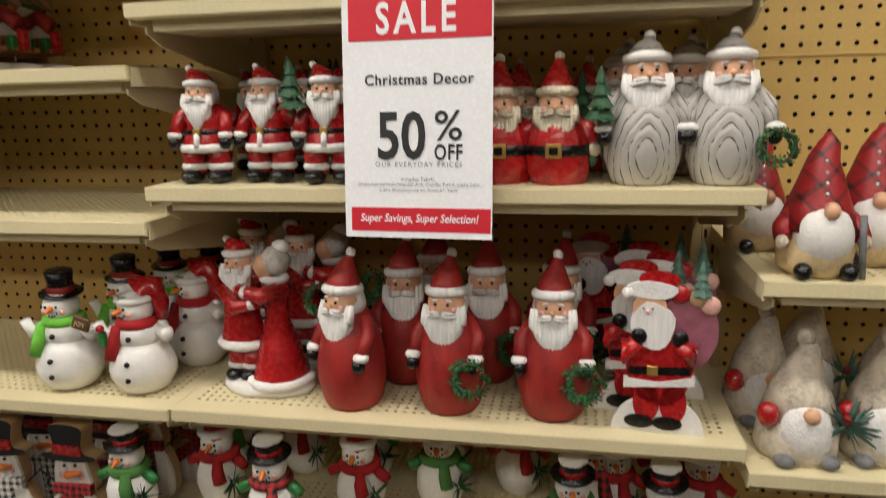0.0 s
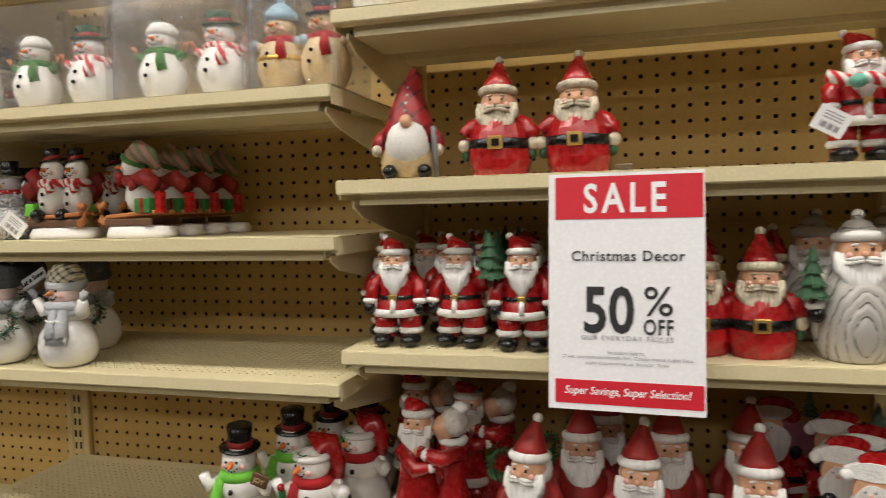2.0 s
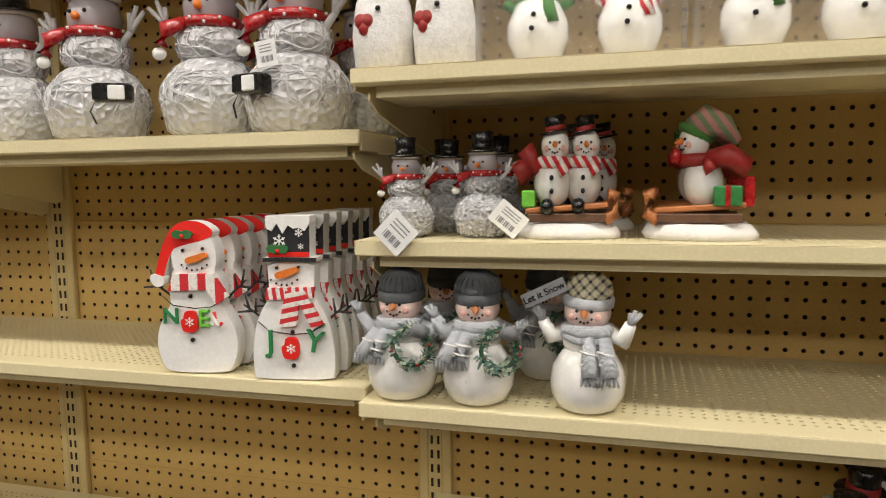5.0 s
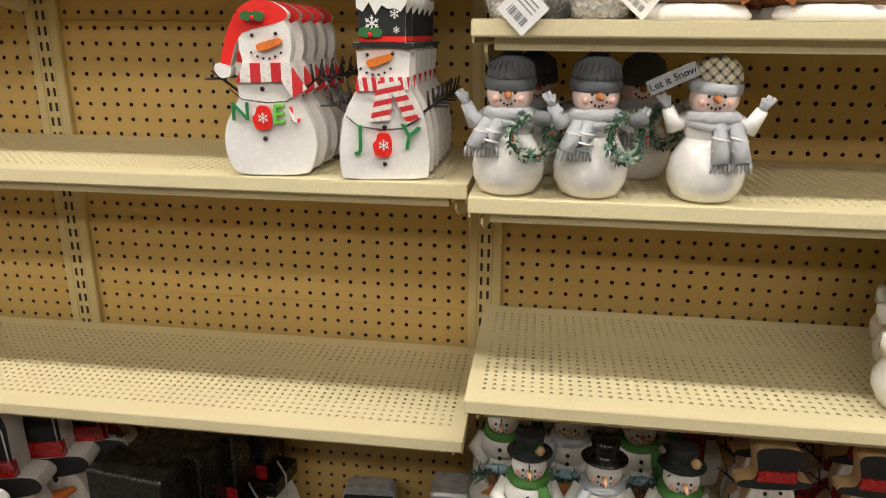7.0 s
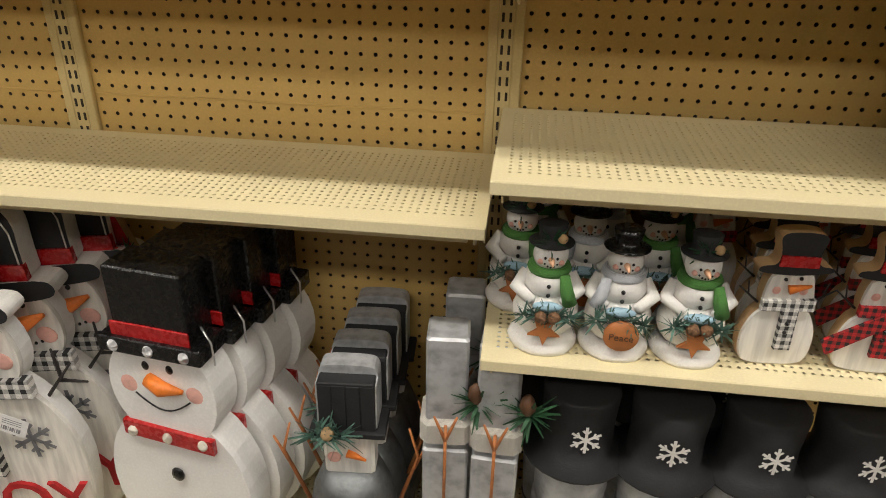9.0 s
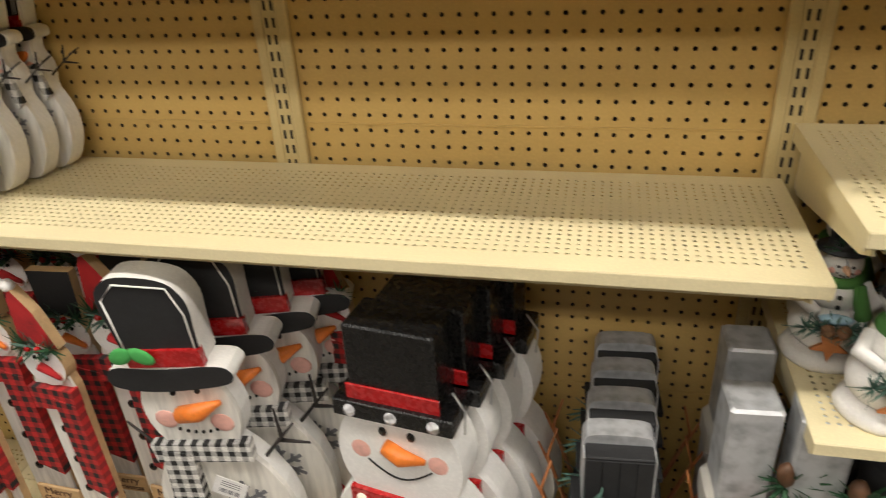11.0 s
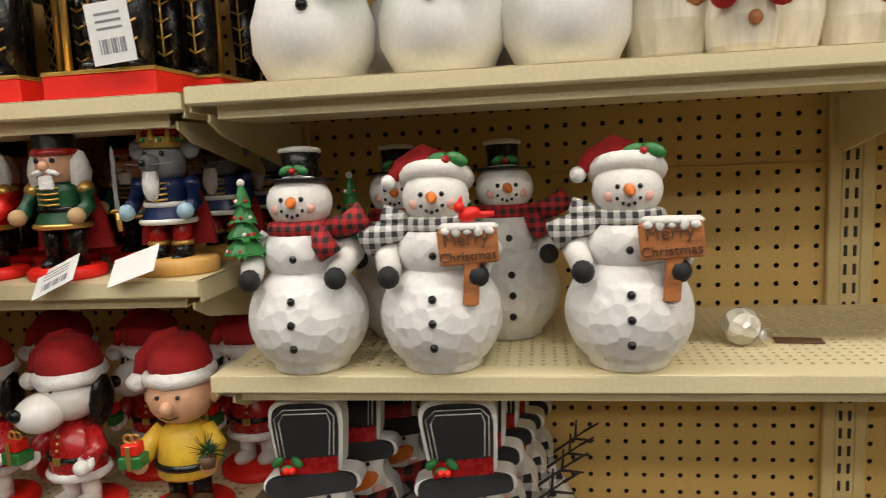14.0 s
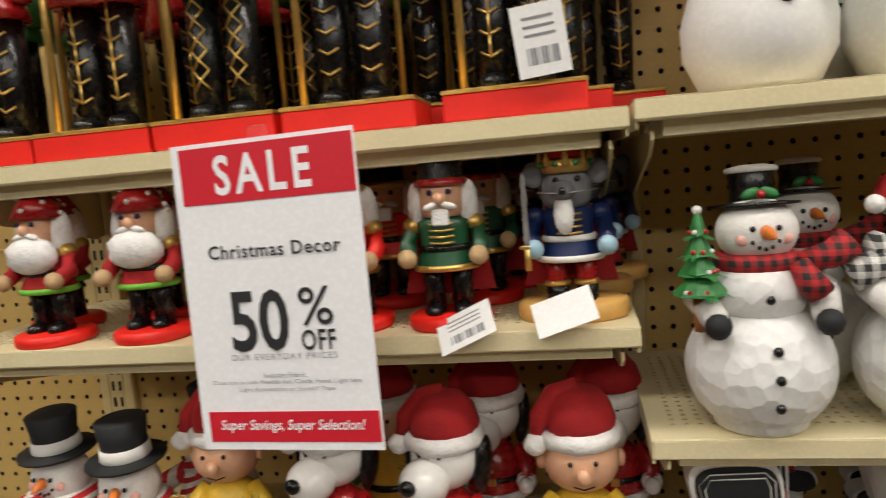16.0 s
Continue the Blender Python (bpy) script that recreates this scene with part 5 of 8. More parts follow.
def wreath_snowman(kind=0):
    """Snowman on a snow foot with a spray of fir, about 0.19 high; kinds 0 and 2 in green scarves, 1 in silver with a plaque."""
    s = Sculpt()
    s.lathe([(0.050, 0), (0.052, 0.006), (0.048, 0.014), (0.040, 0.018)], SNOWY, None, 20, wob=0.06)
    s.ball((0, 0, 0.052), (0.048, 0.044, 0.042), SNOWY, n=18)
    s.ball((0, -0.002, 0.104), (0.036, 0.032, 0.030), SNOWY, n=16)
    s.ball((0, -0.006, 0.146), 0.025, SNOWY, n=14)
    face(s, (0, -0.006, 0.146), 0.025, SNOWY, SKIN, True)
    sc = SKNIT if kind == 1 else GRNKNIT
    scarf(s, (0, -0.003, 0.124), 0.026, sc, ((0.8, -1.6),) if kind != 1 else ((-0.9, -1.6),), 0.3)
    buttons(s, [(0, -0.035, 0.108), (0, -0.036, 0.094)], 0.0032)
    top_hat(s, (0, -0.002, 0.162), 0.022, 0.030, BLACK if kind == 1 else CHAR, None, (-4, 0, 0))
    if kind != 1:
        sprig(s, (0.0, -0.016, 0.168), 0.026, FIR, 40, kind)
        s.ball((0.014, -0.020, 0.176), 0.007, WOOD, n=8, wob=0.3)
    for e in (-1, 1):
        s.tube([(e * 0.030, 0, 0.112), (e * 0.044, -0.014, 0.094), (e * 0.022, -0.036, 0.084)], [0.011, 0.011, 0.008], SNOWY, 9)
    s.ball((0, -0.042, 0.080), (0.022, 0.008, 0.007), SKY, n=9)
    for k in range(-2, 3):
        sprig(s, (k * 0.016, -0.044, 0.070 - 0.003 * abs(k)), 0.026, FROST, 26, 30 + k + 7 * kind)
    if kind == 1:
        s.lathe([(0.024, -0.004), (0.025, 0.0), (0.022, 0.004)], RUST, pose(0.004, -0.050, 0.046, 90, 0, 0), 18)
        letters(s, "Peace", 0.015, BROWN, pose(0.004, -0.0548, 0.046))
    else:
        star = [(0.024 * (1 if k % 2 else 0.42) * math.sin(math.pi * k / 5), 0.024 * (1 if k % 2 else 0.42) * math.cos(math.pi * k / 5)) for k in range(10)]
        s.plate(star, -0.052, -0.047, RUST, at=pose(-0.002, 0, 0.044))
        for x in (-0.008, 0.010):
            s.ball((x, -0.052, 0.068), 0.009, CONE, n=9, wob=0.3, freq=200)
    return s


def plank_snowman(check, lean=0):
    """Flat wooden snowman with a top hat and checked scarf, about 0.22 high."""
    s = Sculpt()
    body = [(-0.040, 0), (0.040, 0), (0.050, 0.02), (0.050, 0.055), (0.038, 0.085), (0.030, 0.092), (0.036, 0.110), (0.030, 0.138), (0.026, 0.150), (-0.026, 0.150), (-0.032, 0.130), (-0.034, 0.108), (-0.030, 0.092), (-0.042, 0.08), (-0.052, 0.05), (-0.050, 0.02)]
    s.plate(soft(body), -0.012, 0.012, PLANK, WOOD, bev=0.02)
    s.plate(soft([(-0.050, 0.150), (0.0, 0.146), (0.050, 0.152), (0.048, 0.160), (0.028, 0.162), (0.026, 0.180), (0.034, 0.207), (0.0, 0.212), (-0.032, 0.208), (-0.024, 0.180), (-0.026, 0.162), (-0.048, 0.160)]), -0.014, 0.012, CHAR, WOOD)
    s.plate([(-0.025, 0.161), (0.027, 0.160), (0.026, 0.176), (-0.024, 0.177)], -0.017, -0.012, RED)
    s.plate([(-0.034, 0.092), (0.036, 0.094), (0.036, 0.112), (-0.034, 0.108)], -0.018, -0.008, check)
    s.plate([(-0.004, 0.030), (0.018, 0.030), (0.016, 0.100), (-0.006, 0.100)], -0.019, -0.010, check)
    if lean:
        s.plate([(0.006, 0.106), (-0.072, 0.050), (-0.062, 0.028), (0.010, 0.084)], -0.021, -0.016, check)
    s.tube([(-0.004, -0.016, 0.126), (0.024, -0.018, 0.134)], [0.007, 0.002], ORANGE, 8)
    for x, z in ((-0.010, 0.140), (0.010, 0.142)):
        s.ball((x, -0.013, z), 0.0028, BLACK, n=7)
    for e in (-1, 1):
        s.ball((e * 0.018, -0.012, 0.122), (0.006, 0.002, 0.006), PINK, n=8)
        s.tube([(e * 0.034, 0, 0.096), (e * 0.066, -0.006, 0.124)], [0.002, 0.001], TWIG, 5)
        s.tube([(e * 0.050, -0.003, 0.110), (e * 0.054, -0.004, 0.132)], [0.0014, 0.001], TWIG, 5)
    buttons(s, [(0.004, -0.020, 0.074), (0.004, -0.020, 0.060)], 0.003)
    return s


def flake_snowman(check):
    """Whitewashed snowman board with a tilted black hat and a grey snowflake, 0.31 high."""
    s = Sculpt()
    red = check is BUFFR
    body = [(-0.052, 0), (0.040, 0.0), (0.060, 0.016), (0.072, 0.050), (0.070, 0.086), (0.056, 0.114), (0.040, 0.134), (0.042, 0.158), (0.038, 0.176), (0.026, 0.186), (0.022, 0.200), (0.026, 0.214), (-0.052, 0.214), (-0.060, 0.196), (-0.052, 0.182), (-0.052, 0.160), (-0.050, 0.136), (-0.064, 0.112), (-0.074, 0.082), (-0.076, 0.046), (-0.068, 0.018)]
    s.plate(soft(body), -0.013, 0.016, PLANK, MATTE, bev=0.015)
    tilt = lambda pts: [(-0.016 + (x + 0.016) * math.cos(0.07) - (z - 0.21) * math.sin(0.07), 0.21 + (z - 0.21) * math.cos(0.07) + (x + 0.016) * math.sin(0.07)) for x, z in pts]
    brim = soft([(-0.068, 0.208), (-0.066, 0.226), (-0.030, 0.229), (0.020, 0.229), (0.036, 0.224), (0.037, 0.208), (0.010, 0.206), (-0.040, 0.202)])
    crown = soft([(-0.047, 0.226), (0.016, 0.226), (0.019, 0.250), (0.023, 0.292), (0.012, 0.305), (-0.042, 0.308), (-0.056, 0.298), (-0.052, 0.260)])
    grow = lambda pts: [(-0.016 + (x + 0.016) * 1.12, 0.256 + (z - 0.256) * 1.08) for x, z in pts]
    s.plate(tilt(grow(crown)), -0.011, 0.016, MATTE, MATTE)
    s.plate(tilt(crown), -0.015, -0.010, CHAR, MATTE)
    s.plate(tilt([(-0.0155 + (x + 0.0155) * 1.08, z) for x, z in brim]), -0.012, 0.016, MATTE, MATTE)
    s.plate(tilt(brim), -0.018, -0.008, CHAR, CHAR)
    s.plate(tilt([(-0.049, 0.229), (0.017, 0.229), (0.018, 0.246), (-0.050, 0.246)]), -0.0175, -0.012, RED)
    for gap in (0.0, 0.005):
        s.tube([(x, -0.0162, z) for x, z in tilt([(-0.047 + gap, 0.248), (-0.051 + gap, 0.292 - gap), (-0.040, 0.301 - gap), (0.010, 0.299 - gap), (0.018 - gap, 0.290 - gap), (0.014 - gap, 0.248)])], 0.0007, MATTE, 5)
    for k in (-1, 0, 1):
        s.ball((-0.040 + 0.011 * k, -0.022, 0.236 + 0.008 * abs(k)), (0.0085, 0.003, 0.005), GREEN, (0, 40 * k, 0), 9)
    for k in (0, 1):
        s.ball((-0.041 + 0.007 * k, -0.024, 0.235), 0.0042, BAND_RED, n=8)
    s.plate(soft([(-0.034, 0.176), (-0.018, 0.168), (0.010, 0.176), (0.018, 0.188), (0.012, 0.194), (-0.014, 0.190), (-0.032, 0.184)]), -0.019, -0.012, ORANGE)
    for x, z in ((-0.026, 0.200), (0.004, 0.202)):
        s.ball((x, -0.014, z), 0.0026, BLACK, n=7)
    for x, z in ((-0.040, 0.172), (0.016, 0.170)):
        s.ball((x, -0.013, z), (0.008, 0.0016, 0.007), PINK, n=9)
    s.tube([(-0.052, -0.012, 0.166), (-0.030, -0.021, 0.158), (0.004, -0.022, 0.158), (0.036, -0.014, 0.168)], [0.008, 0.010, 0.010, 0.008], check, 8)
    s.plate([(-0.030, 0.066 if red else 0.078), (-0.006, 0.064 if red else 0.074), (-0.002, 0.156), (-0.026, 0.158)], -0.021, -0.013, check)
    if red:
        s.plate([(-0.004, 0.160), (0.012, 0.166), (0.076, 0.112), (0.066, 0.088), (0.030, 0.118)], -0.024, -0.016, check)
    else:
        s.plate([(0.020, 0.160), (0.036, 0.166), (0.054, 0.128), (0.042, 0.118)], -0.022, -0.015, check)
    snowflake(s, (-0.048 if red else 0.026, -0.0155, 0.088), 0.024, INKL)
    for k, x in enumerate((-0.050, -0.022, 0.010, 0.040)):
        s.tube([(x, -0.0135, 0.010 + 0.006 * k), (x * 0.96, -0.0135, 0.040), (x * 0.9, -0.0135, 0.068 + 0.008 * (k % 2))], [0.0004, 0.0009, 0.0004], GREY, 4)
    for a, b in (((0.038, 0.004, 0.150), (0.085, 0.0, 0.185)), ((0.07, 0, 0.174), (0.098, 0, 0.172)), ((0.072, 0, 0.176), (0.074, 0, 0.20)), ((0.085, 0, 0.185), (0.104, 0, 0.196))):
        s.tube([a, b], [0.002, 0.0012], TWIG, 5)
    s.v = [(x, y + 0.16 * z, z * 0.985) for x, y, z in s.v]
    return s


def sign_snowman(kind=0):
    """Round carved snowman; kind 0 wears a top hat and holds a tree, kind 1 a red cap and a Merry Christmas board."""
    s = Sculpt()
    s.lathe([(0.038, 0.0), (0.042, 0.003)] + [(0.067 * math.cos(radians(a)), 0.058 + 0.064 * math.sin(radians(a))) for a in range(-50, 63, 8)], CARVED, None, 28)
    s.lathe([(0.046 * math.cos(radians(a)), 0.131 + 0.036 * math.sin(radians(a))) for a in range(-60, 71, 10)], CARVED, None, 24)
    s.ball((0, -0.006, 0.186), (0.036, 0.033, 0.031), SNOWY, n=18)
    face(s, (0, -0.006, 0.186), 0.033, SNOWY, ORANGE, True)
    chk = BUFFRS if kind == 0 else BUFFWS
    scarf(s, (0, -0.002, 0.158), 0.034, chk, ((0.8, -0.8),) if kind == 0 else (), 0.26)
    if kind == 0:
        s.tube([(0.03, -0.02, 0.155), (0.058, -0.022, 0.162), (0.074, -0.020, 0.172)], [0.010, 0.013, 0.015], chk, 8)
        top_hat(s, (0, 0.004, 0.208), 0.023, 0.036, BLACK, None, (-4, 0, 0), 1.75, True)
        for k in (-1, 1):
            s.ball((0.008 * k, -0.022, 0.221), (0.009, 0.004, 0.005), GREEN, (0, 24 * k, 0), 8)
        s.ball((0, -0.026, 0.220), 0.004, RED, n=7)
        little_tree(s, (-0.056, -0.030, 0.128), 0.080, GREEN, True, True, 4)
        s.tube([(-0.056, -0.030, 0.100), (-0.056, -0.030, 0.13)], 0.007, RUST, 7)
    else:
        s.tube([(-0.03, -0.016, 0.152), (-0.056, -0.020, 0.150), (-0.076, -0.018, 0.140)], [0.010, 0.014, 0.016], chk, 8)
        s.tube([(-0.03, -0.010, 0.160), (-0.058, -0.014, 0.168)], [0.010, 0.013], chk, 8)
        s.ball((0, 0.010, 0.200), (0.037, 0.034, 0.026), SNOWY, n=14, low=-0.1)
        s.ring((0, 0.006, 0.205), 0.031, 0.0105, SNOWY, (-22, 0, 0), wob=0.08)
        s.tube([(0.002, 0.004, 0.214), (-0.016, 0.004, 0.226), (-0.036, 0.0, 0.218), (-0.048, -0.004, 0.206)], [0.022, 0.017, 0.011, 0.006], VELVET, 12)
        s.ball((-0.050, -0.006, 0.203), 0.009, FUR, n=9)
        for k, x in ((-1, 0.004), (1, 0.026)):
            s.ball((x, -0.020, 0.225), (0.013, 0.005, 0.007), GREEN, (0, 24 * k, 0), 8)
        s.ball((0.015, -0.025, 0.225), 0.0045, RED, n=7)
        s.box((0.040, -0.055, 0.103), (0.016, 0.008, 0.050), RUST, (0, 4, 0), 0.002)
        s.box((0.038, -0.056, 0.139), (0.060, 0.009, 0.037), RUST, (0, -4, 0), 0.003)
        s.lathe([(0.030, 0), (0.032, 0.003), (0.024, 0.007)], SNOWY, pose(0.038, -0.056, 0.155), 14, sy=0.26, wob=0.3, freq=90)
        for k in range(5):
            s.ball((0.016 + 0.011 * k, -0.061, 0.154), (0.005, 0.003, 0.004 + 0.002 * (k % 2)), SNOWY, n=8)
        letters(s, "Merry", 0.0185, BROWN, pose(0.036, -0.0612, 0.146, 0, -4, 0), depth=0.001)
        letters(s, "Christmas", 0.0140, BROWN, pose(0.038, -0.0612, 0.129, 0, -4, 0), depth=0.001)
    for e in (-1, 1):
        s.tube([(e * 0.038, 0, 0.146), (e * 0.055, -0.012, 0.128), (e * 0.046, -0.044, 0.112)], [0.014, 0.015, 0.012], SNOWY, 10)
        s.ball((e * 0.046, -0.052, 0.108), (0.012, 0.011, 0.012), CHAR, n=9)
    buttons(s, [(0, -0.044, 0.128), (0, -0.062, 0.086), (0, -0.067, 0.062), (0, -0.064, 0.036)], 0.0046)
    return s


def big_snowman():
    """Large smooth white snowman with a lime scarf, 0.33 high."""
    s = Sculpt()
    s.lathe([(0.042, 0), (0.054, 0.006), (0.068, 0.035), (0.069, 0.065), (0.058, 0.100), (0.042, 0.122)], MATTE, None, 28)
    s.ball((0, 0, 0.155), (0.052, 0.050, 0.045), MATTE, n=20)
    s.ball((0, 0, 0.230), (0.043, 0.042, 0.040), MATTE, n=18)
    face(s, (0, 0, 0.230), 0.042, MATTE, ORANGE, True)
    scarf(s, (0, 0, 0.121), 0.050, LIME, ((0.75, -0.50), (0.35, -0.44)), 0.20)
    buttons(s, [(0.0, -0.061, 0.098), (0.0, -0.067, 0.075)], 0.0068)
    top_hat(s, (0, 0, 0.262), 0.036, 0.055, CHAR, RED)
    for e in (-1, 1):
        s.tube([(e * 0.045, -0.01, 0.15), (e * 0.075, -0.020, 0.112)], [0.004, 0.003], BROWN, 6)
        s.tube([(e * 0.066, -0.018, 0.124), (e * 0.082, -0.020, 0.130)], [0.003, 0.002], BROWN, 6)
    return s


def carol_snowman():
    """Two cream clay snowmen with red mittens and a small one holding a song book."""
    s = Sculpt()
    IVORY = paint("ivory_clay", (0.76, 0.70, 0.57), 0.6, 0.8, 60, 90, 0.5, stretch=(1, 1, 0.25), dist=0.003)
    for x, k in ((-0.052, 1.0), (0.052, 0.95)):
        s.lathe([(0.034 * k, 0), (0.043 * k, 0.008), (0.050 * k, 0.040), (0.050 * k, 0.066), (0.042 * k, 0.100), (0.030 * k, 0.118)], IVORY, Matrix.Translation((x, 0, 0)), 18, wob=0.05, freq=40, smooth=False)
        s.ball((x, 0, 0.142), (0.034, 0.032, 0.032), IVORY, n=14)
        face(s, (x, 0, 0.142), 0.032, IVORY, ORANGE, True)
        s.ring((x, 0, 0.118), 0.032, 0.010, FROST if x > 0 else VELVET, n=18, k=7, wob=0.2)
        s.lathe([(0.010, -0.002), (0.011, 0.0), (0.008, 0.003)], RUST, pose(x + (0.012 if x < 0 else -0.004), -0.049, 0.060, 90, 0, 0), 10, wob=0.2, freq=300)
        for e in (-1, 1):
            s.tube([(x + e * 0.034, -0.004, 0.106), (x + e * 0.046, -0.022, 0.092), (x + e * 0.024, -0.046, 0.098)], [0.013, 0.013, 0.010], IVORY, 9)
            s.ball((x + e * 0.018, -0.052, 0.100), (0.016, 0.011, 0.011), VELVET, n=9, wob=0.15, freq=160)
        top_hat(s, (x, 0, 0.166), 0.026, 0.03, CHAR, RED)
    s.lathe([(0.026, 0), (0.031, 0.008), (0.034, 0.034), (0.030, 0.058), (0.018, 0.070)], IVORY, Matrix.Translation((0.002, -0.052, 0)), 16, wob=0.05, smooth=False)
    s.ball((0.002, -0.054, 0.090), (0.022, 0.021, 0.021), IVORY, n=12)
    face(s, (0.002, -0.054, 0.090), 0.021, IVORY, ORANGE, True)
    s.ring((0.002, -0.052, 0.072), 0.020, 0.007, FROST, n=16, k=6, wob=0.2)
    for e in (-1, 1):
        s.ball((0.002 + e * 0.026, -0.084, 0.050), (0.012, 0.010, 0.011), VELVET, n=9, wob=0.15, freq=160)
        s.box((0.002 + e * 0.011, -0.093, 0.054), (0.022, 0.0025, 0.014), PAPER, (-20, 0, e * 18))
    s.ball((0.004, -0.086, 0.030), (0.007, 0.004, 0.007), RUST, n=9)
    return s


def glass_ball():
    s = Sculpt().ball((0, 0, 0.026), 0.026, GLASSY, n=20)
    s.lathe([(0.008, 0), (0.0085, 0.006), (0.006, 0.008)], SILVER, pose(0.022, -0.010, 0.016, 90, 0, 66), 12)
    s.ring((0.030, -0.014, 0.013), 0.004, 0.001, SILVER, (0, 0, 30), 12, 5)
    return s


def nutcracker(coat, trim, hat, cape, hair, mouse=False, base=None, h=1.0):
    """Wooden nutcracker on a round foot, about 0.18 high."""
    s = Sculpt()
    if mouse:
        s.lathe([(0.052, 0), (0.054, 0.003), (0.054, 0.015), (0.050, 0.018)], base or WOOD, None, 20, sx=1.0, sy=0.75)
    else:
        s.lathe([(0.040, 0), (0.042, 0.003), (0.042, 0.010), (0.038, 0.013)], base or BAND_RED, None, 20)
    for e in (-1, 1):
        s.tube([(e * 0.014, 0, 0.012), (e * 0.014, 0, 0.042), (e * 0.015, 0, 0.062)], [0.0105, 0.010, 0.012], BLACK if not mouse else RED, 10)
        s.ball((e * 0.014, -0.008, 0.016), (0.010, 0.016, 0.008), BLACK, n=9)
        if mouse:
            s.ring((e * 0.014, 0, 0.034), 0.010, 0.003, GOLD, n=12, k=6)
            s.tube([(e * 0.014, 0, 0.014), (e * 0.014, 0, 0.034)], 0.0112, BLACK, 10)
    s.lathe([(0.031, 0.056), (0.030, 0.062), (0.023, 0.078), (0.025, 0.095), (0.026, 0.104), (0.014, 0.110)], coat, None, 18, sy=0.85)
    s.ring((0, 0, 0.059), 0.030, 0.0035, trim, sy=0.85, n=18, k=6)
    s.ring((0, 0, 0.078), 0.0235, 0.0035, BLACK if not mouse else trim, sy=0.85, n=18, k=6)
    for k in range(4):
        s.tube([(-0.012, -0.022, 0.084 + 0.006 * k), (0, -0.0235, 0.083 + 0.006 * k), (0.012, -0.022, 0.084 + 0.006 * k)], 0.0012, GOLD, 5)
    if cape:
        s.plate([(-0.046, 0.030), (0.046, 0.030), (0.038, 0.070), (0.022, 0.108), (-0.022, 0.108), (-0.038, 0.070)], 0.018, 0.024, cape)
    for e in (-1, 1):
        s.ball((e * 0.031, 0, 0.100), (0.010, 0.010, 0.009), GOLD if not mouse else coat, n=9)
        s.tube([(e * 0.032, 0, 0.098), (e * 0.036, -0.006, 0.080), (e * 0.034, -0.022, 0.072)], [0.009, 0.009, 0.008], coat, 9)
        s.ball((e * 0.034, -0.028, 0.071), 0.0095, SKY if mouse else WOOD, n=10)
    hd = GREY if mouse else SKIN
    s.lathe([(0.020, 0.108), (0.022, 0.114), (0.0225, 0.136), (0.020, 0.142)] if not mouse else [(0.018, 0.106), (0.024, 0.114), (0.024, 0.130), (0.018, 0.140)], hd, None, 16)
    if mouse:
        s.ball((-0.004, -0.024, 0.124), (0.012, 0.014, 0.010), GREY, n=10)
        s.ball((-0.005, -0.038, 0.124), 0.004, BLACK, n=7)
        for e in (-1, 1):
            s.ball((e * 0.030, 0.004, 0.140), (0.012, 0.005, 0.013), GREY, n=10)
            s.tube([(-0.004, -0.036, 0.122), (e * 0.028, -0.034, 0.124)], 0.0006, SILVER, 4)
            s.ball((e * 0.010, -0.022, 0.134), 0.003, BLACK, n=6)
        s.ball((-0.004, -0.024, 0.102), (0.010, 0.009, 0.020), FUR, n=9, wob=0.2, freq=100)
        s.lathe([(0.021, 0.140), (0.023, 0.143), (0.024, 0.152), (0.020, 0.153)], GOLD, None, 16)
        s.ball((0, 0, 0.156), (0.020, 0.020, 0.014), BAND_RED, n=14, low=-0.1)
        for k in range(8):
            a = math.pi * k / 4
            s.tube([(0.023 * math.cos(a), 0.023 * math.sin(a), 0.148), (0.024 * math.cos(a), 0.024 * math.sin(a), 0.162)], [0.005, 0.0012], GOLD, 6)
            s.ball((0.025 * math.cos(a + 0.39), 0.025 * math.sin(a + 0.39), 0.149), 0.003, GREEN, n=6)
        s.ball((0, 0, 0.171), 0.004, GOLD, n=7)
        s.tube([(-0.040, -0.032, 0.052), (-0.040, -0.034, 0.072)], 0.003, GOLD, 6)
        s.plate([(-0.0425, 0.074), (-0.0375, 0.074), (-0.0380, 0.138), (-0.040, 0.144), (-0.042, 0.138)], -0.0345, -0.0335, SILVER)
        s.box((-0.040, -0.034, 0.074), (0.014, 0.004, 0.003), GOLD)
    else:
        s.ball((0, -0.024, 0.126), (0.006, 0.007, 0.006), SKIN, n=8)
        for e in (-1, 1):
            s.ball((e * 0.009, -0.0215, 0.132), 0.003, BLUE, n=7)
            s.ball((e * 0.008, -0.023, 0.119), (0.009, 0.004, 0.0035), hair, (0, e * 15, 0), 8)
            s.ball((e * 0.024, 0.004, 0.118), (0.011, 0.014, 0.026), hair, n=10, wob=0.2, freq=90)
        s.box((0, -0.022, 0.108), (0.016, 0.006, 0.016), hair if hair is FUR else FUR)
        if hat == "cone":
            s.ball((0, -0.018, 0.098), (0.031, 0.018, 0.021), FUR, n=12, wob=0.15, freq=90)
            s.tube([(0, 0, 0.138), (0, 0, 0.155), (0, 0, 0.175)], [0.030, 0.021, 0.005], RED, 14)
            for k in range(12):
                a, z = k * 2.4, 0.142 + 0.0026 * k
                s.ball(((0.0290 - 0.0055 * k / 4) * math.cos(a), (0.0290 - 0.0055 * k / 4) * math.sin(a), z), 0.0028, SNOWY, n=6)
            s.ball((0, 0, 0.177), 0.008, GREEN, n=8, wob=0.2)
        else:
            s.lathe([(0.024, 0.140), (0.0245, 0.143), (0.022, 0.146), (0.022, 0.178), (0.020, 0.180)], BLACK, None, 16)
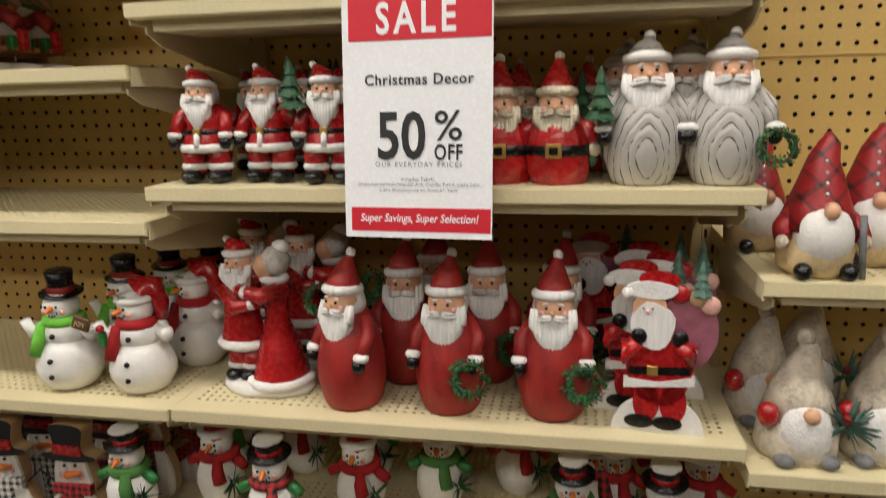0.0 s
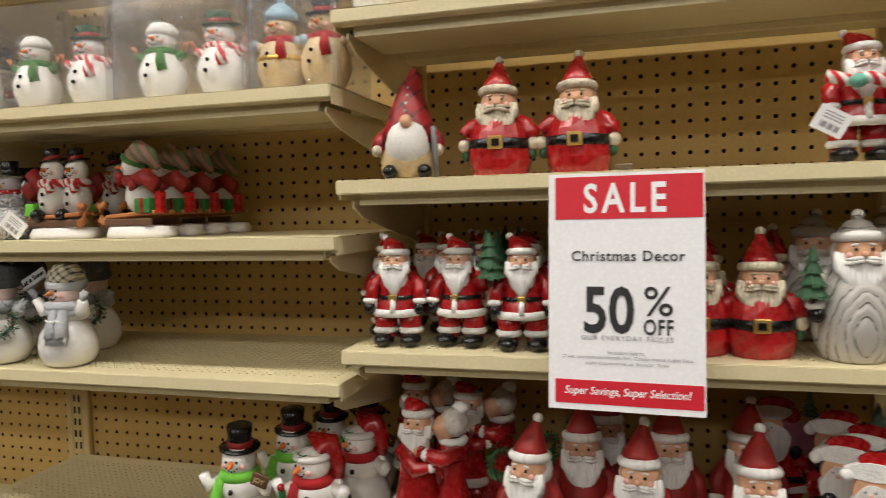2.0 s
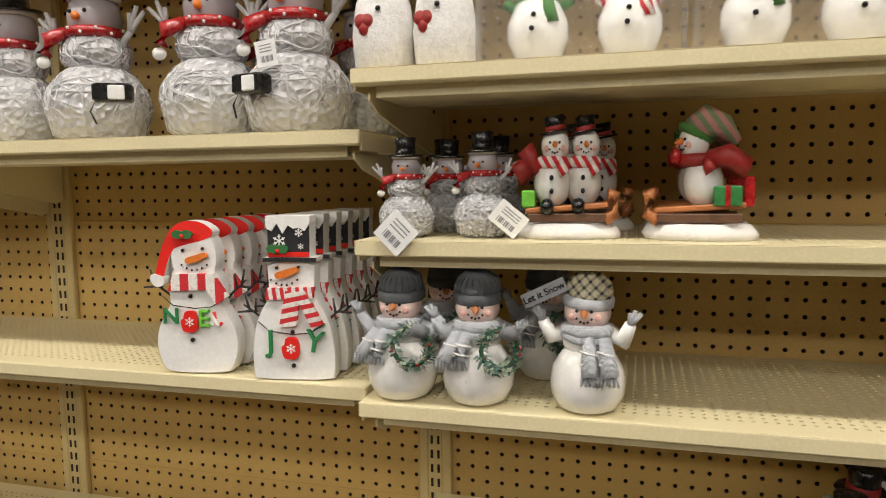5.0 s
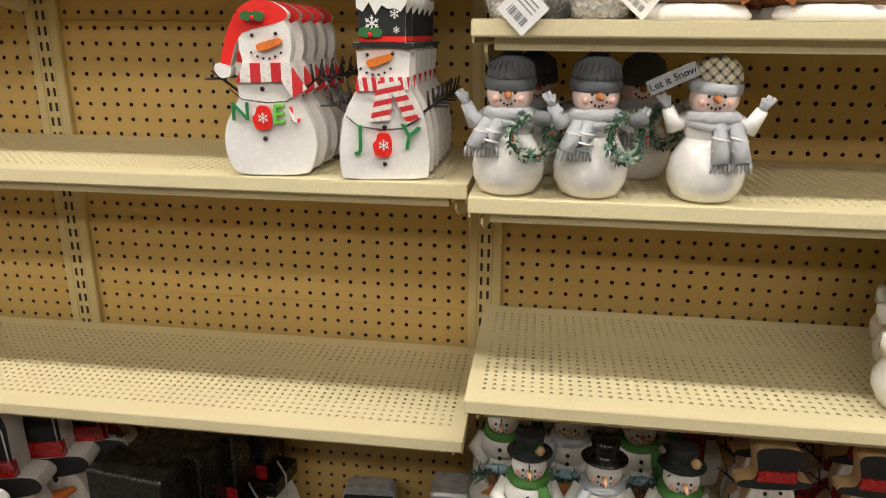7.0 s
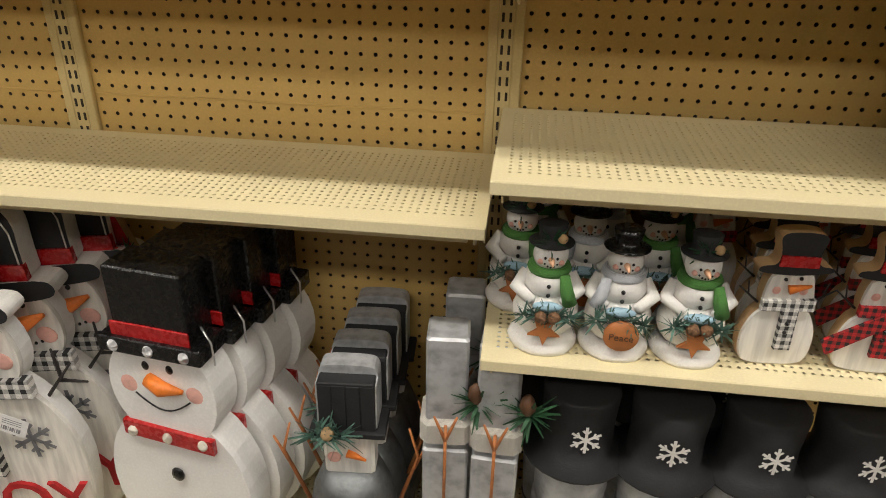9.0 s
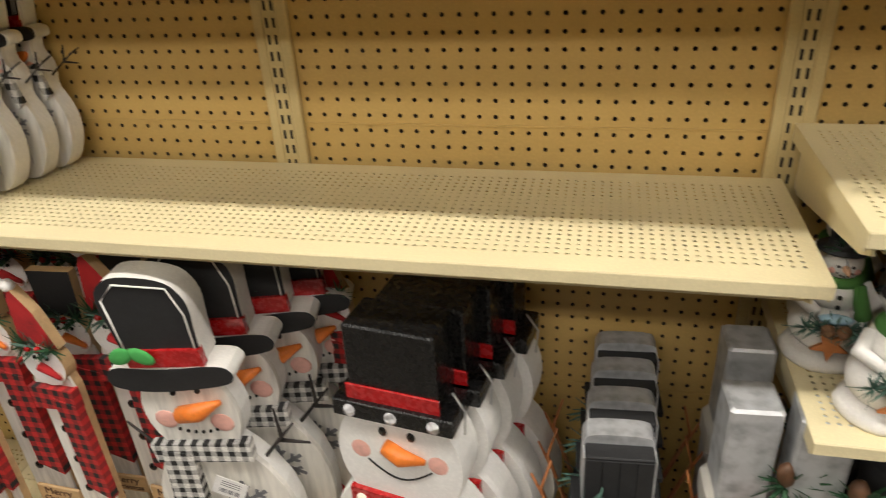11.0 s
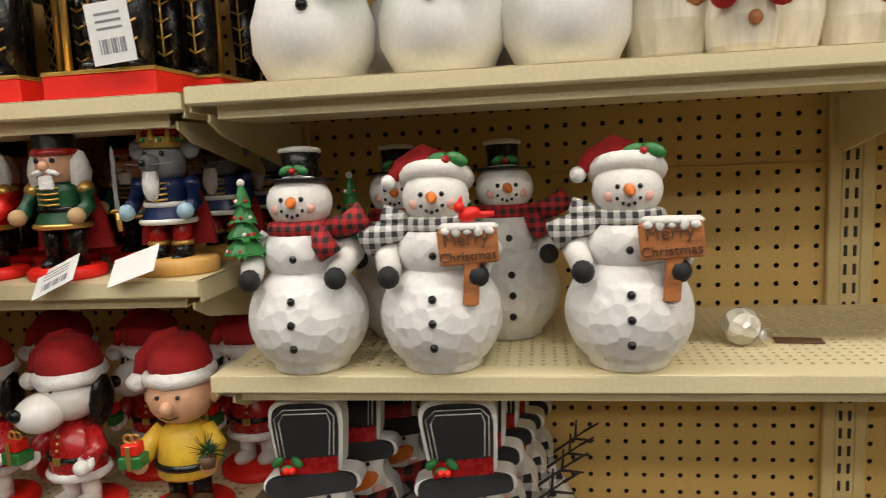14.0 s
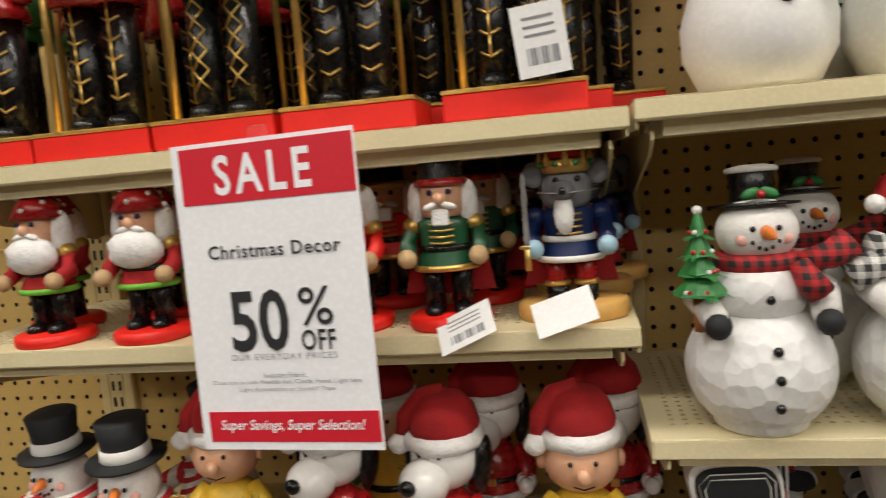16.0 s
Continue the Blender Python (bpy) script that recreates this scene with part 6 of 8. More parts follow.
            s.lathe([(0.026, 0.138), (0.027, 0.141), (0.0235, 0.145)], hat, None, 16)
    return s


def guard_nutcracker(lace=0):
    """Tall nutcracker in black boots with gold lacing on a square red foot, 0.36 high."""
    s = Sculpt()
    s.box((0, 0, 0.014), (0.132, 0.085, 0.026), BAND_RED, (0, 0, 0), 0.002)
    s.box((0, 0, 0.0285), (0.134, 0.087, 0.004), GOLD)
    for e in (-1, 1):
        x = e * 0.021
        s.tube([(x, 0.006, 0.03), (x, 0.006, 0.09), (x, 0.004, 0.165)], [0.015, 0.0175, 0.0185], BLACK, 14)
        s.ball((x, -0.008, 0.036), (0.016, 0.024, 0.010), BLACK, n=12)
        for k in range(5):
            z = 0.060 + 0.020 * k
            if lace == 0:
                for q in (-1, 1):
                    s.tube([(x - q * 0.009, -0.011, z), (x, -0.0145, z + 0.010), (x + q * 0.009, -0.011, z + 0.020)], 0.0011, GOLD, 5)
            else:
                s.tube([(x - 0.010, -0.010, z + 0.006), (x, -0.0150, z), (x + 0.010, -0.010, z + 0.006)], 0.0014, GOLD, 5)
                if lace == 2:
                    s.tube([(x, -0.0150, z), (x, -0.0150, z + 0.02)], 0.0014, GOLD, 5)
    s.lathe([(0.050, 0.160), (0.048, 0.170), (0.038, 0.205), (0.040, 0.250), (0.030, 0.262)], RED if lace else GREEN, None, 16, sy=0.8)
    s.lathe([(0.026, 0.258), (0.027, 0.300), (0.024, 0.306)], SKIN, None, 14)
    s.lathe([(0.029, 0.300), (0.030, 0.350), (0.026, 0.356)], BLACK, None, 14)
    for e in (-1, 1):
        s.tube([(e * 0.046, 0, 0.250), (e * 0.050, -0.004, 0.175)], [0.013, 0.011], RED if lace else GREEN, 9)
    s.tube([(-0.048, -0.020, 0.03), (-0.048, -0.016, 0.30)], 0.0042, GOLD, 8)
    return s


def cap_doll(coat, head, trousers, gift=True):
    """Round-headed wooden doll in a plush red cap on a round red foot, 0.23 high; the white-headed one has a muzzle and dark ears."""
    s = Sculpt()
    pup = head is WHITE
    s.lathe([(0.048, 0), (0.050, 0.003), (0.050, 0.010), (0.045, 0.014)], BAND_RED, None, 24)
    for e in (-1, 1):
        s.tube([(e * 0.015, 0, 0.012), (e * 0.015, 0, 0.060)], 0.011, trousers, 10)
        s.ball((e * 0.016, -0.010, 0.020), (0.013, 0.020, 0.009), WHITE if pup else BROWN, n=10)
        s.tube([(e * 0.026, 0, 0.106), (e * 0.041, -0.010, 0.088), (e * 0.040, -0.026, 0.078)], [0.010, 0.012, 0.010], coat, 10)
        if pup:
            s.ring((e * 0.040, -0.028, 0.077), 0.008, 0.004, FUR, (70, 0, 0), 12, 6)
        s.ball((e * 0.040, -0.035, 0.074), 0.0095, head, n=10)
    s.lathe([(0.033, 0.050), (0.036, 0.054), (0.033, 0.080), (0.029, 0.104), (0.014, 0.116)], coat, None, 20, sy=0.85)
    if pup:
        s.ring((0, 0, 0.054), 0.034, 0.006, FUR, sy=0.85, wob=0.2)
        s.ring((0, 0, 0.076), 0.0335, 0.0035, BLACK, sy=0.85, n=20, k=6)
        s.box((0, -0.031, 0.076), (0.010, 0.004, 0.009), GOLD)
        for k in range(3):
            s.ball((0, -0.029 + 0.002 * k, 0.088 + 0.008 * k), 0.0024, GOLD, n=7)
        s.ball((0, 0.000, 0.150), (0.036, 0.036, 0.034), head, n=20)
        s.ball((-0.010, -0.034, 0.136), (0.026, 0.030, 0.023), head, n=18)
        s.ball((-0.016, -0.064, 0.142), (0.009, 0.006, 0.008), BLACK, n=12)
        for e in (-1, 1):
            s.ball((e * 0.037, 0.008, 0.140), (0.009, 0.018, 0.032), BLACK, (0, e * 8, 0), 12)
            s.tube([(-0.004 + e * 0.010, -0.0335, 0.160), (-0.004 + e * 0.013, -0.0325, 0.166)], 0.0016, BLACK, 6)
    else:
        s.ring((0, 0, 0.066), 0.0345, 0.0045, BLACK, sy=0.85, n=20, k=6)
        s.ball((0, -0.002, 0.146), (0.038, 0.035, 0.034), head, n=20)
        s.ball((0, -0.040, 0.142), (0.0075, 0.008, 0.008), head, n=10)
        for e in (-1, 1):
            s.ball((e * 0.039, 0, 0.144), (0.005, 0.008, 0.009), head, n=9)
            s.ball((e * 0.012, -0.0355, 0.153), 0.0026, BLACK, n=7)
        s.tube([(-0.010, -0.0345, 0.130), (0.0, -0.0350, 0.127), (0.010, -0.0345, 0.130)], 0.0008, BLACK, 5)
        sprig(s, (0.042, -0.040, 0.092), 0.022, FIR, 40, 5)
        s.lathe([(0.008, 0), (0.010, 0.012)], BROWN, Matrix.Translation((0.042, -0.040, 0.074)), 10)
    s.ring((0, 0.002, 0.172), 0.033, 0.0095, FUR, (4, 0, 0), n=26, k=9, wob=0.28)
    s.lathe([(0.035, 0.174), (0.037, 0.186), (0.033, 0.202), (0.022, 0.214), (0.008, 0.219)], VELVET, Matrix.Translation((0, 0.003, 0)), 22, wob=0.06, freq=50)
    s.tube([(0.002, 0.006, 0.212), (-0.022, 0.004, 0.207), (-0.038, -0.006, 0.190), (-0.043, -0.012, 0.174)], [0.014, 0.014, 0.011, 0.006], VELVET, 12)
    s.ball((-0.044, -0.014, 0.166), 0.0115, FUR, n=12, wob=0.15, freq=140)
    if gift:
        s.box((-0.040, -0.046, 0.086), (0.026, 0.022, 0.014), GREEN)
        s.box((-0.040, -0.046, 0.100), (0.019, 0.018, 0.013), BAND_RED)
        s.box((-0.040, -0.0575, 0.092), (0.005, 0.002, 0.028), GOLD)
        s.ring((-0.044, -0.046, 0.111), 0.005, 0.0015, GOLD, (90, 0, 0), 10, 5)
        s.ring((-0.036, -0.046, 0.111), 0.005, 0.0015, GOLD, (90, 0, 0), 10, 5)
    return s


def crown_doll(hair):
    """Small doll with a silver crown, long curls and a tulle skirt."""
    s = Sculpt()
    s.lathe([(0.058, 0.0), (0.062, 0.006), (0.045, 0.05), (0.022, 0.085), (0.018, 0.100)], LILAC, None, 22, wob=0.16, freq=60)
    s.lathe([(0.017, 0.095), (0.022, 0.112), (0.020, 0.130), (0.010, 0.138)], SILVER, None, 14)
    s.ball((0, -0.002, 0.158), 0.023, SKIN, n=14)
    face(s, (0, -0.002, 0.158), 0.023, SKIN, SKIN)
    for k in range(7):
        a = radians(-20 + 220 * k / 6)
        s.tube([(0.020 * math.cos(a), 0.006 + 0.014 * math.sin(a), 0.168), (0.026 * math.cos(a), 0.008 + 0.016 * math.sin(a), 0.135), (0.028 * math.cos(a), 0.006 + 0.014 * math.sin(a), 0.105)], [0.010, 0.010, 0.006], hair, 7)
    s.lathe([(0.021, 0.172), (0.022, 0.176), (0.020, 0.184)], SILVER, None, 14)
    for k in range(7):
        a = 2 * math.pi * k / 7
        s.tube([(0.020 * math.cos(a), 0.020 * math.sin(a), 0.182), (0.022 * math.cos(a), 0.022 * math.sin(a), 0.204)], [0.006, 0.0012], SILVER, 6)
    for e in (-1, 1):
        s.tube([(e * 0.018, 0, 0.128), (e * 0.034, -0.012, 0.110), (e * 0.026, -0.026, 0.098)], [0.007, 0.007, 0.006], SKIN, 8)
    return s


def metal_snowman():
    """Large snowman board with a black box hat, a red band and clear studs, about 0.62 high."""
    s = Sculpt()
    s.plate(oval(0, 0.18, 0.165, 0.185, 30), -0.03, 0.03, MATTE, MATTE, bev=0.012)
    s.plate(oval(0, 0.40, 0.118, 0.115, 28), -0.032, 0.032, MATTE, MATTE, bev=0.012)
    s.box((0, 0.005, 0.565), (0.158, 0.075, 0.135), BLACK, (0, 0, 0), 0.003)
    s.box((0, -0.002, 0.493), (0.215, 0.085, 0.030), BLACK, (0, 0, 0), 0.002)
    s.box((0, -0.034, 0.520), (0.166, 0.004, 0.026), RED)
    s.plate([(-0.10, 0.300), (0.10, 0.290), (0.10, 0.320), (-0.10, 0.330)], -0.040, -0.03, RED)
    for x in (-0.075, 0.0, 0.075):
        s.ball((x, -0.046, 0.493), (0.011, 0.006, 0.011), ICE, n=10)
        s.ball((x * 1.05, -0.042, 0.310), (0.011, 0.006, 0.011), GLASSY, n=10)
    for e in (-1, 1):
        s.ball((e * 0.026, -0.032, 0.452), (0.008, 0.003, 0.009), BLACK, n=9)
        s.ball((e * 0.072, -0.0315, 0.408), (0.020, 0.0015, 0.018), PINK, n=12)
    s.tube([(-0.022, -0.036, 0.428), (0.010, -0.042, 0.418), (0.052, -0.038, 0.416)], [0.013, 0.014, 0.004], ORANGE, 9)
    s.tube([(-0.060 + 0.012 * k, -0.033, 0.392 - 0.028 * math.sin(math.pi * k / 10)) for k in range(11)], 0.0017, BLACK, 5)
    for z in (0.06, 0.14, 0.22):
        s.ball((0, -0.034, z), (0.015, 0.006, 0.015), BLACK, n=10)
    s.tube([(0.10, -0.02, 0.54), (0.125, -0.03, 0.52), (0.118, -0.02, 0.47)], 0.002, SILVER, 5)
    s.v = [(x * 0.86, y, z) for x, y, z in s.v]
    return s


def hat_board(check):
    """Tall whitewashed snowman board in a charcoal hat, about 0.70 high."""
    s = Sculpt()
    s.plate(oval(0, 0.20, 0.125, 0.21, 28, 0.03), -0.02, 0.02, PLANK, MATTE, bev=0.02)
    s.plate(oval(0, 0.45, 0.082, 0.095, 26), -0.022, 0.022, PLANK, MATTE, bev=0.02)
    s.plate(soft([(-0.100, 0.508), (-0.03, 0.500), (0.092, 0.515), (0.106, 0.535), (0.090, 0.554), (-0.02, 0.544), (-0.094, 0.550), (-0.110, 0.528)]), -0.034, 0.02, CHAR, SNOWY)
    s.plate(soft([(-0.064, 0.530), (0.060, 0.535), (0.062, 0.600), (0.070, 0.662), (0.046, 0.698), (-0.040, 0.706), (-0.078, 0.676), (-0.070, 0.600)]), -0.028, 0.02, CHAR, SNOWY)
    s.tube([(-0.060, -0.030, 0.56), (-0.064, -0.030, 0.665), (-0.036, -0.030, 0.692), (0.044, -0.030, 0.685), (0.058, -0.030, 0.64), (0.054, -0.030, 0.56)], 0.0016, SNOWY, 5)
    s.plate([(-0.062, 0.548), (0.062, 0.552), (0.062, 0.582), (-0.064, 0.578)], -0.034, -0.02, RED)
    for k, x in ((-1, -0.064), (1, -0.030)):
        s.ball((x, -0.040, 0.574), (0.022, 0.004, 0.014), paint("felt_green", (0.06, 0.35, 0.08), 0.8), (0, 26 * k, 0), 10)
    s.tube([(-0.016, -0.028, 0.452), (0.02, -0.034, 0.462), (0.062, -0.03, 0.480)], [0.014, 0.015, 0.004], ORANGE, 9)
    for x, z in ((-0.016, 0.492), (0.026, 0.496)):
        s.ball((x, -0.023, z), 0.005, BLACK, n=8)
    for x, z in ((-0.046, 0.438), (0.048, 0.432)):
        s.ball((x, -0.0225, z), (0.020, 0.0025, 0.018), PINK, n=10)
    for k in range(6):
        s.ball((-0.030 + 0.013 * k, -0.023, 0.412 + 0.001 * (k - 2.5) ** 2), 0.0032, BLACK, n=7)
    s.plate([(-0.086, 0.355), (0.084, 0.360), (0.086, 0.398), (-0.088, 0.392)], -0.034, -0.015, check)
    s.plate([(-0.100, 0.180), (-0.035, 0.175), (-0.020, 0.375), (-0.070, 0.380)], -0.036, -0.02, check)
    snowflake(s, (0.040, -0.0225, 0.26), 0.045, GREY)
    letters(s, "JOY", 0.13, VELVET, pose(0.0, -0.024, 0.10), depth=0.004)
    for a, b in (((0.08, 0, 0.33), (0.16, -0.01, 0.42)), ((0.12, 0, 0.375), (0.18, -0.01, 0.38)), ((0.13, -0.005, 0.385), (0.135, -0.01, 0.45)), ((-0.08, 0, 0.33), (-0.13, -0.01, 0.42))):
        s.tube([a, b], [0.004, 0.002], TWIG, 6)
    s.v = [(x * 0.94 - 0.10 * z, y, z * 0.985) for x, y, z in s.v]
    return s


def slat_snowman(kind=0):
    """Narrow cream picket with a snowman's face, checked scarf and fir hat, about 0.62 high."""
    s = Sculpt()
    s.plate([(-0.040, 0), (0.040, 0), (0.042, 0.46), (0.030, 0.50), (-0.030, 0.50), (-0.042, 0.46)], -0.009, 0.009, PLANK, WOOD, bev=0.01)
    s.plate(oval(0, 0.50, 0.042, 0.040, 20), -0.014, 0.009, MATTE, WOOD)
    s.plate([(-0.046, 0.41), (0.046, 0.42), (0.046, 0.46), (-0.046, 0.455)], -0.022, -0.006, BUFFR)
    s.plate([(0.004, 0.24), (0.050, 0.22), (0.046, 0.43), (0.004, 0.44)], -0.024, -0.008, BUFFR)
    s.tube([(-0.004, -0.016, 0.500), (0.036, -0.022, 0.486)], [0.009, 0.003], VELVET if kind else ORANGE, 8)
    for x in (-0.012, 0.014):
        s.ball((x, -0.015, 0.516), 0.0035, BLACK, n=7)
    s.ball((0.024, -0.014, 0.482), (0.009, 0.002, 0.009), PINK, n=8)
    for z in (0.36, 0.29, 0.22, 0.12):
        s.ball((-0.014, -0.011, z), (0.008, 0.004, 0.008), BLACK, n=9)
    if kind == 0:
        s.plate([(-0.036, 0.535), (0.036, 0.535), (0.040, 0.625), (-0.040, 0.625)], -0.010, 0.008, CHAR, WOOD)
    else:
        s.plate([(-0.038, 0.535), (0.038, 0.535), (0.012, 0.600), (-0.020, 0.640), (-0.030, 0.620)], -0.010, 0.008, VELVET, WOOD)
        s.ball((-0.024, -0.004, 0.642), 0.011, FUR, n=8)
    for k in (-1, 0, 1):
        sprig(s, (k * 0.026, -0.014, 0.535), 0.036, FIR if k else FROST, 26, 60 + k)
    for k in (-1, 1):
        s.ball((k * 0.01, -0.022, 0.538), 0.006, RED, n=7)
    s.box((0.02, -0.022, 0.165), (0.085, 0.006, 0.040), WOOD, (0, 3, 0))
    letters(s, "Merry", 0.022, BROWN, pose(0.02, -0.0258, 0.174, 0, 3, 0))
    letters(s, "Christmas", 0.016, BROWN, pose(0.02, -0.0258, 0.156, 0, 3, 0))
    return s


def zinc_snowman(kind=0):
    """Block snowman with a tin hat; kind 0 in a ribbed black and zinc hat, kind 1 plain with a knitted band."""
    s = Sculpt()
    if kind == 0:
        s.lathe([(0.05, 0), (0.075, 0.02), (0.085, 0.12), (0.07, 0.22), (0.05, 0.27)], GALVD, None, 18)
        s.box((0, 0, 0.31), (0.085, 0.05, 0.09), PLANK, (0, 0, 0), 0.006)
        s.box((0, 0, 0.36), (0.125, 0.07, 0.012), CHAR)
        s.box((0, -0.002, 0.412), (0.092, 0.050, 0.096), CHAR, (0, 0, 0), 0.002)
        for k in range(4):
            s.box((-0.0345 + 0.023 * k, -0.0275, 0.410), (0.021, 0.002, 0.090), CHAR, (0, 0, 0), 0.0008)
        s.plate(soft([(-0.049, 0.440), (0.049, 0.440), (0.049, 0.462), (0.040, 0.476), (-0.040, 0.476), (-0.049, 0.462)]), 0.000, 0.034, GALV, GALV)
        s.plate([(-0.049, 0.370), (-0.0465, 0.370), (-0.0465, 0.455), (-0.049, 0.455)], -0.024, 0.034, GALV)
        s.plate([(0.0465, 0.370), (0.049, 0.370), (0.049, 0.455), (0.0465, 0.455)], -0.024, 0.034, GALV)
        for k in range(3):
            sprig(s, (-0.05 + 0.02 * k, -0.040, 0.365), 0.045, FROST, 26, 80 + k)
        s.ball((-0.03, -0.046, 0.372), 0.012, WOOD, n=9, wob=0.3)
        s.ball((-0.025, -0.026, 0.305), (0.012, 0.002, 0.012), PINK, n=8)
        s.tube([(-0.002, -0.026, 0.315), (0.030, -0.034, 0.308)], [0.008, 0.002], ORANGE, 8)
        for e in (-1, 1):
            s.tube([(e * 0.08, 0, 0.18), (e * 0.115, -0.01, 0.30), (e * 0.10, -0.01, 0.36)], [0.004, 0.003, 0.002], RUST, 6)
            s.tube([(e * 0.108, -0.006, 0.27), (e * 0.13, -0.01, 0.33)], [0.003, 0.002], RUST, 6)
    else:
        s.box((0, 0, 0.17), (0.075, 0.075, 0.34), GALV, (0, 0, 0), 0.004)
        s.box((0, 0, 0.375), (0.084, 0.084, 0.06), WKNIT, (0, 0, 0), 0.012)
        s.box((0, 0, 0.475), (0.066, 0.066, 0.16), GALV, (0, 0, 0), 0.004)
        s.tube([(0.0, -0.045, 0.20), (0.0, -0.048, 0.40)], [0.003, 0.003], RUST, 6)
        s.tube([(0.0, -0.048, 0.37), (-0.018, -0.050, 0.42)], [0.003, 0.002], RUST, 6)
        s.tube([(0.0, -0.048, 0.37), (0.018, -0.050, 0.42)], [0.003, 0.002], RUST, 6)
        sprig(s, (0.050, -0.035, 0.44), 0.05, FIR, 40, 9)
        s.ball((0.046, -0.04, 0.46), (0.012, 0.012, 0.02), BROWN, n=9, wob=0.4)
    return s


def hat_bucket():
    """Zinc pail under a dark felt top hat with a white snowflake."""
    s = Sculpt()
    s.lathe([(0.050, 0), (0.054, 0.01), (0.062, 0.16), (0.064, 0.22), (0.058, 0.222)], GALV, None, 20)
    s.ring((0, 0, 0.075), 0.057, 0.003, GALVD, n=20, k=6)
    s.lathe([(0.088, 0.330), (0.090, 0.336), (0.060, 0.344), (0.058, 0.40), (0.062, 0.455), (0.054, 0.462)], CHAR, None, 22)
    s.lathe([(0.058, 0.222), (0.062, 0.26), (0.060, 0.31), (0.05, 0.332)], GALV, None, 20)
    snowflake(s, (0.004, -0.063, 0.400), 0.026, SNOWY)
    return s


def striped_scarf_snowman():
    s = Sculpt()
    s.ball((0, 0, 0.05), (0.048, 0.045, 0.052), SNOWY, n=16)
    s.ball((0, 0, 0.12), (0.034, 0.032, 0.034), SNOWY, n=14)
    face(s, (0, 0, 0.12), 0.033, SNOWY, ORANGE, True)
    s.ring((0, 0, 0.092), 0.034, 0.012, STRIPE, n=18, k=8)
    s.tube([(-0.01, -0.04, 0.092), (-0.02, -0.052, 0.05), (-0.02, -0.054, 0.01)], [0.014, 0.016, 0.018], STRIPE, 8)
    s.tube([(-0.03, -0.02, 0.092), (-0.07, -0.03, 0.07), (-0.10, -0.03, 0.062)], [0.012, 0.013, 0.014], STRIPEX, 8)
    top_hat(s, (0, 0, 0.148), 0.030, 0.05, CHAR, SNOWY, (4, 0, 0))
    return s


def holly_snowman():
    s = Sculpt()
    s.ball((0, 0, 0.045), (0.042, 0.040, 0.046), SNOWY, n=16)
    s.ball((0, 0, 0.105), (0.033, 0.03, 0.03), SNOWY, n=14)
    s.ball((0, 0, 0.148), (0.026, 0.025, 0.025), SNOWY, n=14)
    face(s, (0, 0, 0.148), 0.025, SNOWY, ORANGE, True)
    scarf(s, (0, 0, 0.127), 0.026, LIME, ((-0.4, -1.2),), 0.3)
    top_hat(s, (0, 0, 0.165), 0.022, 0.034, BLACK, RED)
    for k in range(5):
        sprig(s, (-0.03 + 0.015 * k, -0.036, 0.07), 0.022, LIME, 16, 90 + k)
    for e in (-1, 1):
        s.tube([(e * 0.03, 0, 0.11), (e * 0.045, -0.02, 0.095)], [0.012, 0.010], SNOWY, 8)
    return s


def clutter_snowman(k):
    """Small resin snowman with a knitted cap and scarf."""
    s = Sculpt()
    s.ball((0, 0, 0.045), (0.036, 0.034, 0.046), SNOWY, n=14)
    s.ball((0, -0.002, 0.105), 0.024, SNOWY, n=12)
    face(s, (0, -0.002, 0.105), 0.024, SNOWY, ORANGE, True)
    scarf(s, (0, 0, 0.085), 0.025, (GRNKNIT, VELVET, BUFFRS, VELVET)[k % 4], ((0.4, -1.3),), 0.32)
    if k % 2 == 0:
        top_hat(s, (0, 0, 0.122), 0.02, 0.026, BLACK, RED, (5, 0, 0), 1.5, True)
    else:
        cone_hat(s, (0, -0.002, 0.105), 0.024, (0.026, 0, 0.136), VELVET, FUR, FUR)
    sprig(s, (0.03, -0.02, 0.05), 0.03, FIR, 30, k)
    for e in (-1, 1):
        s.tube([(e * 0.026, 0, 0.078), (e * 0.045, -0.008, 0.07)], [0.009, 0.007], VELVET if k % 2 else GREEN, 8)
    return s


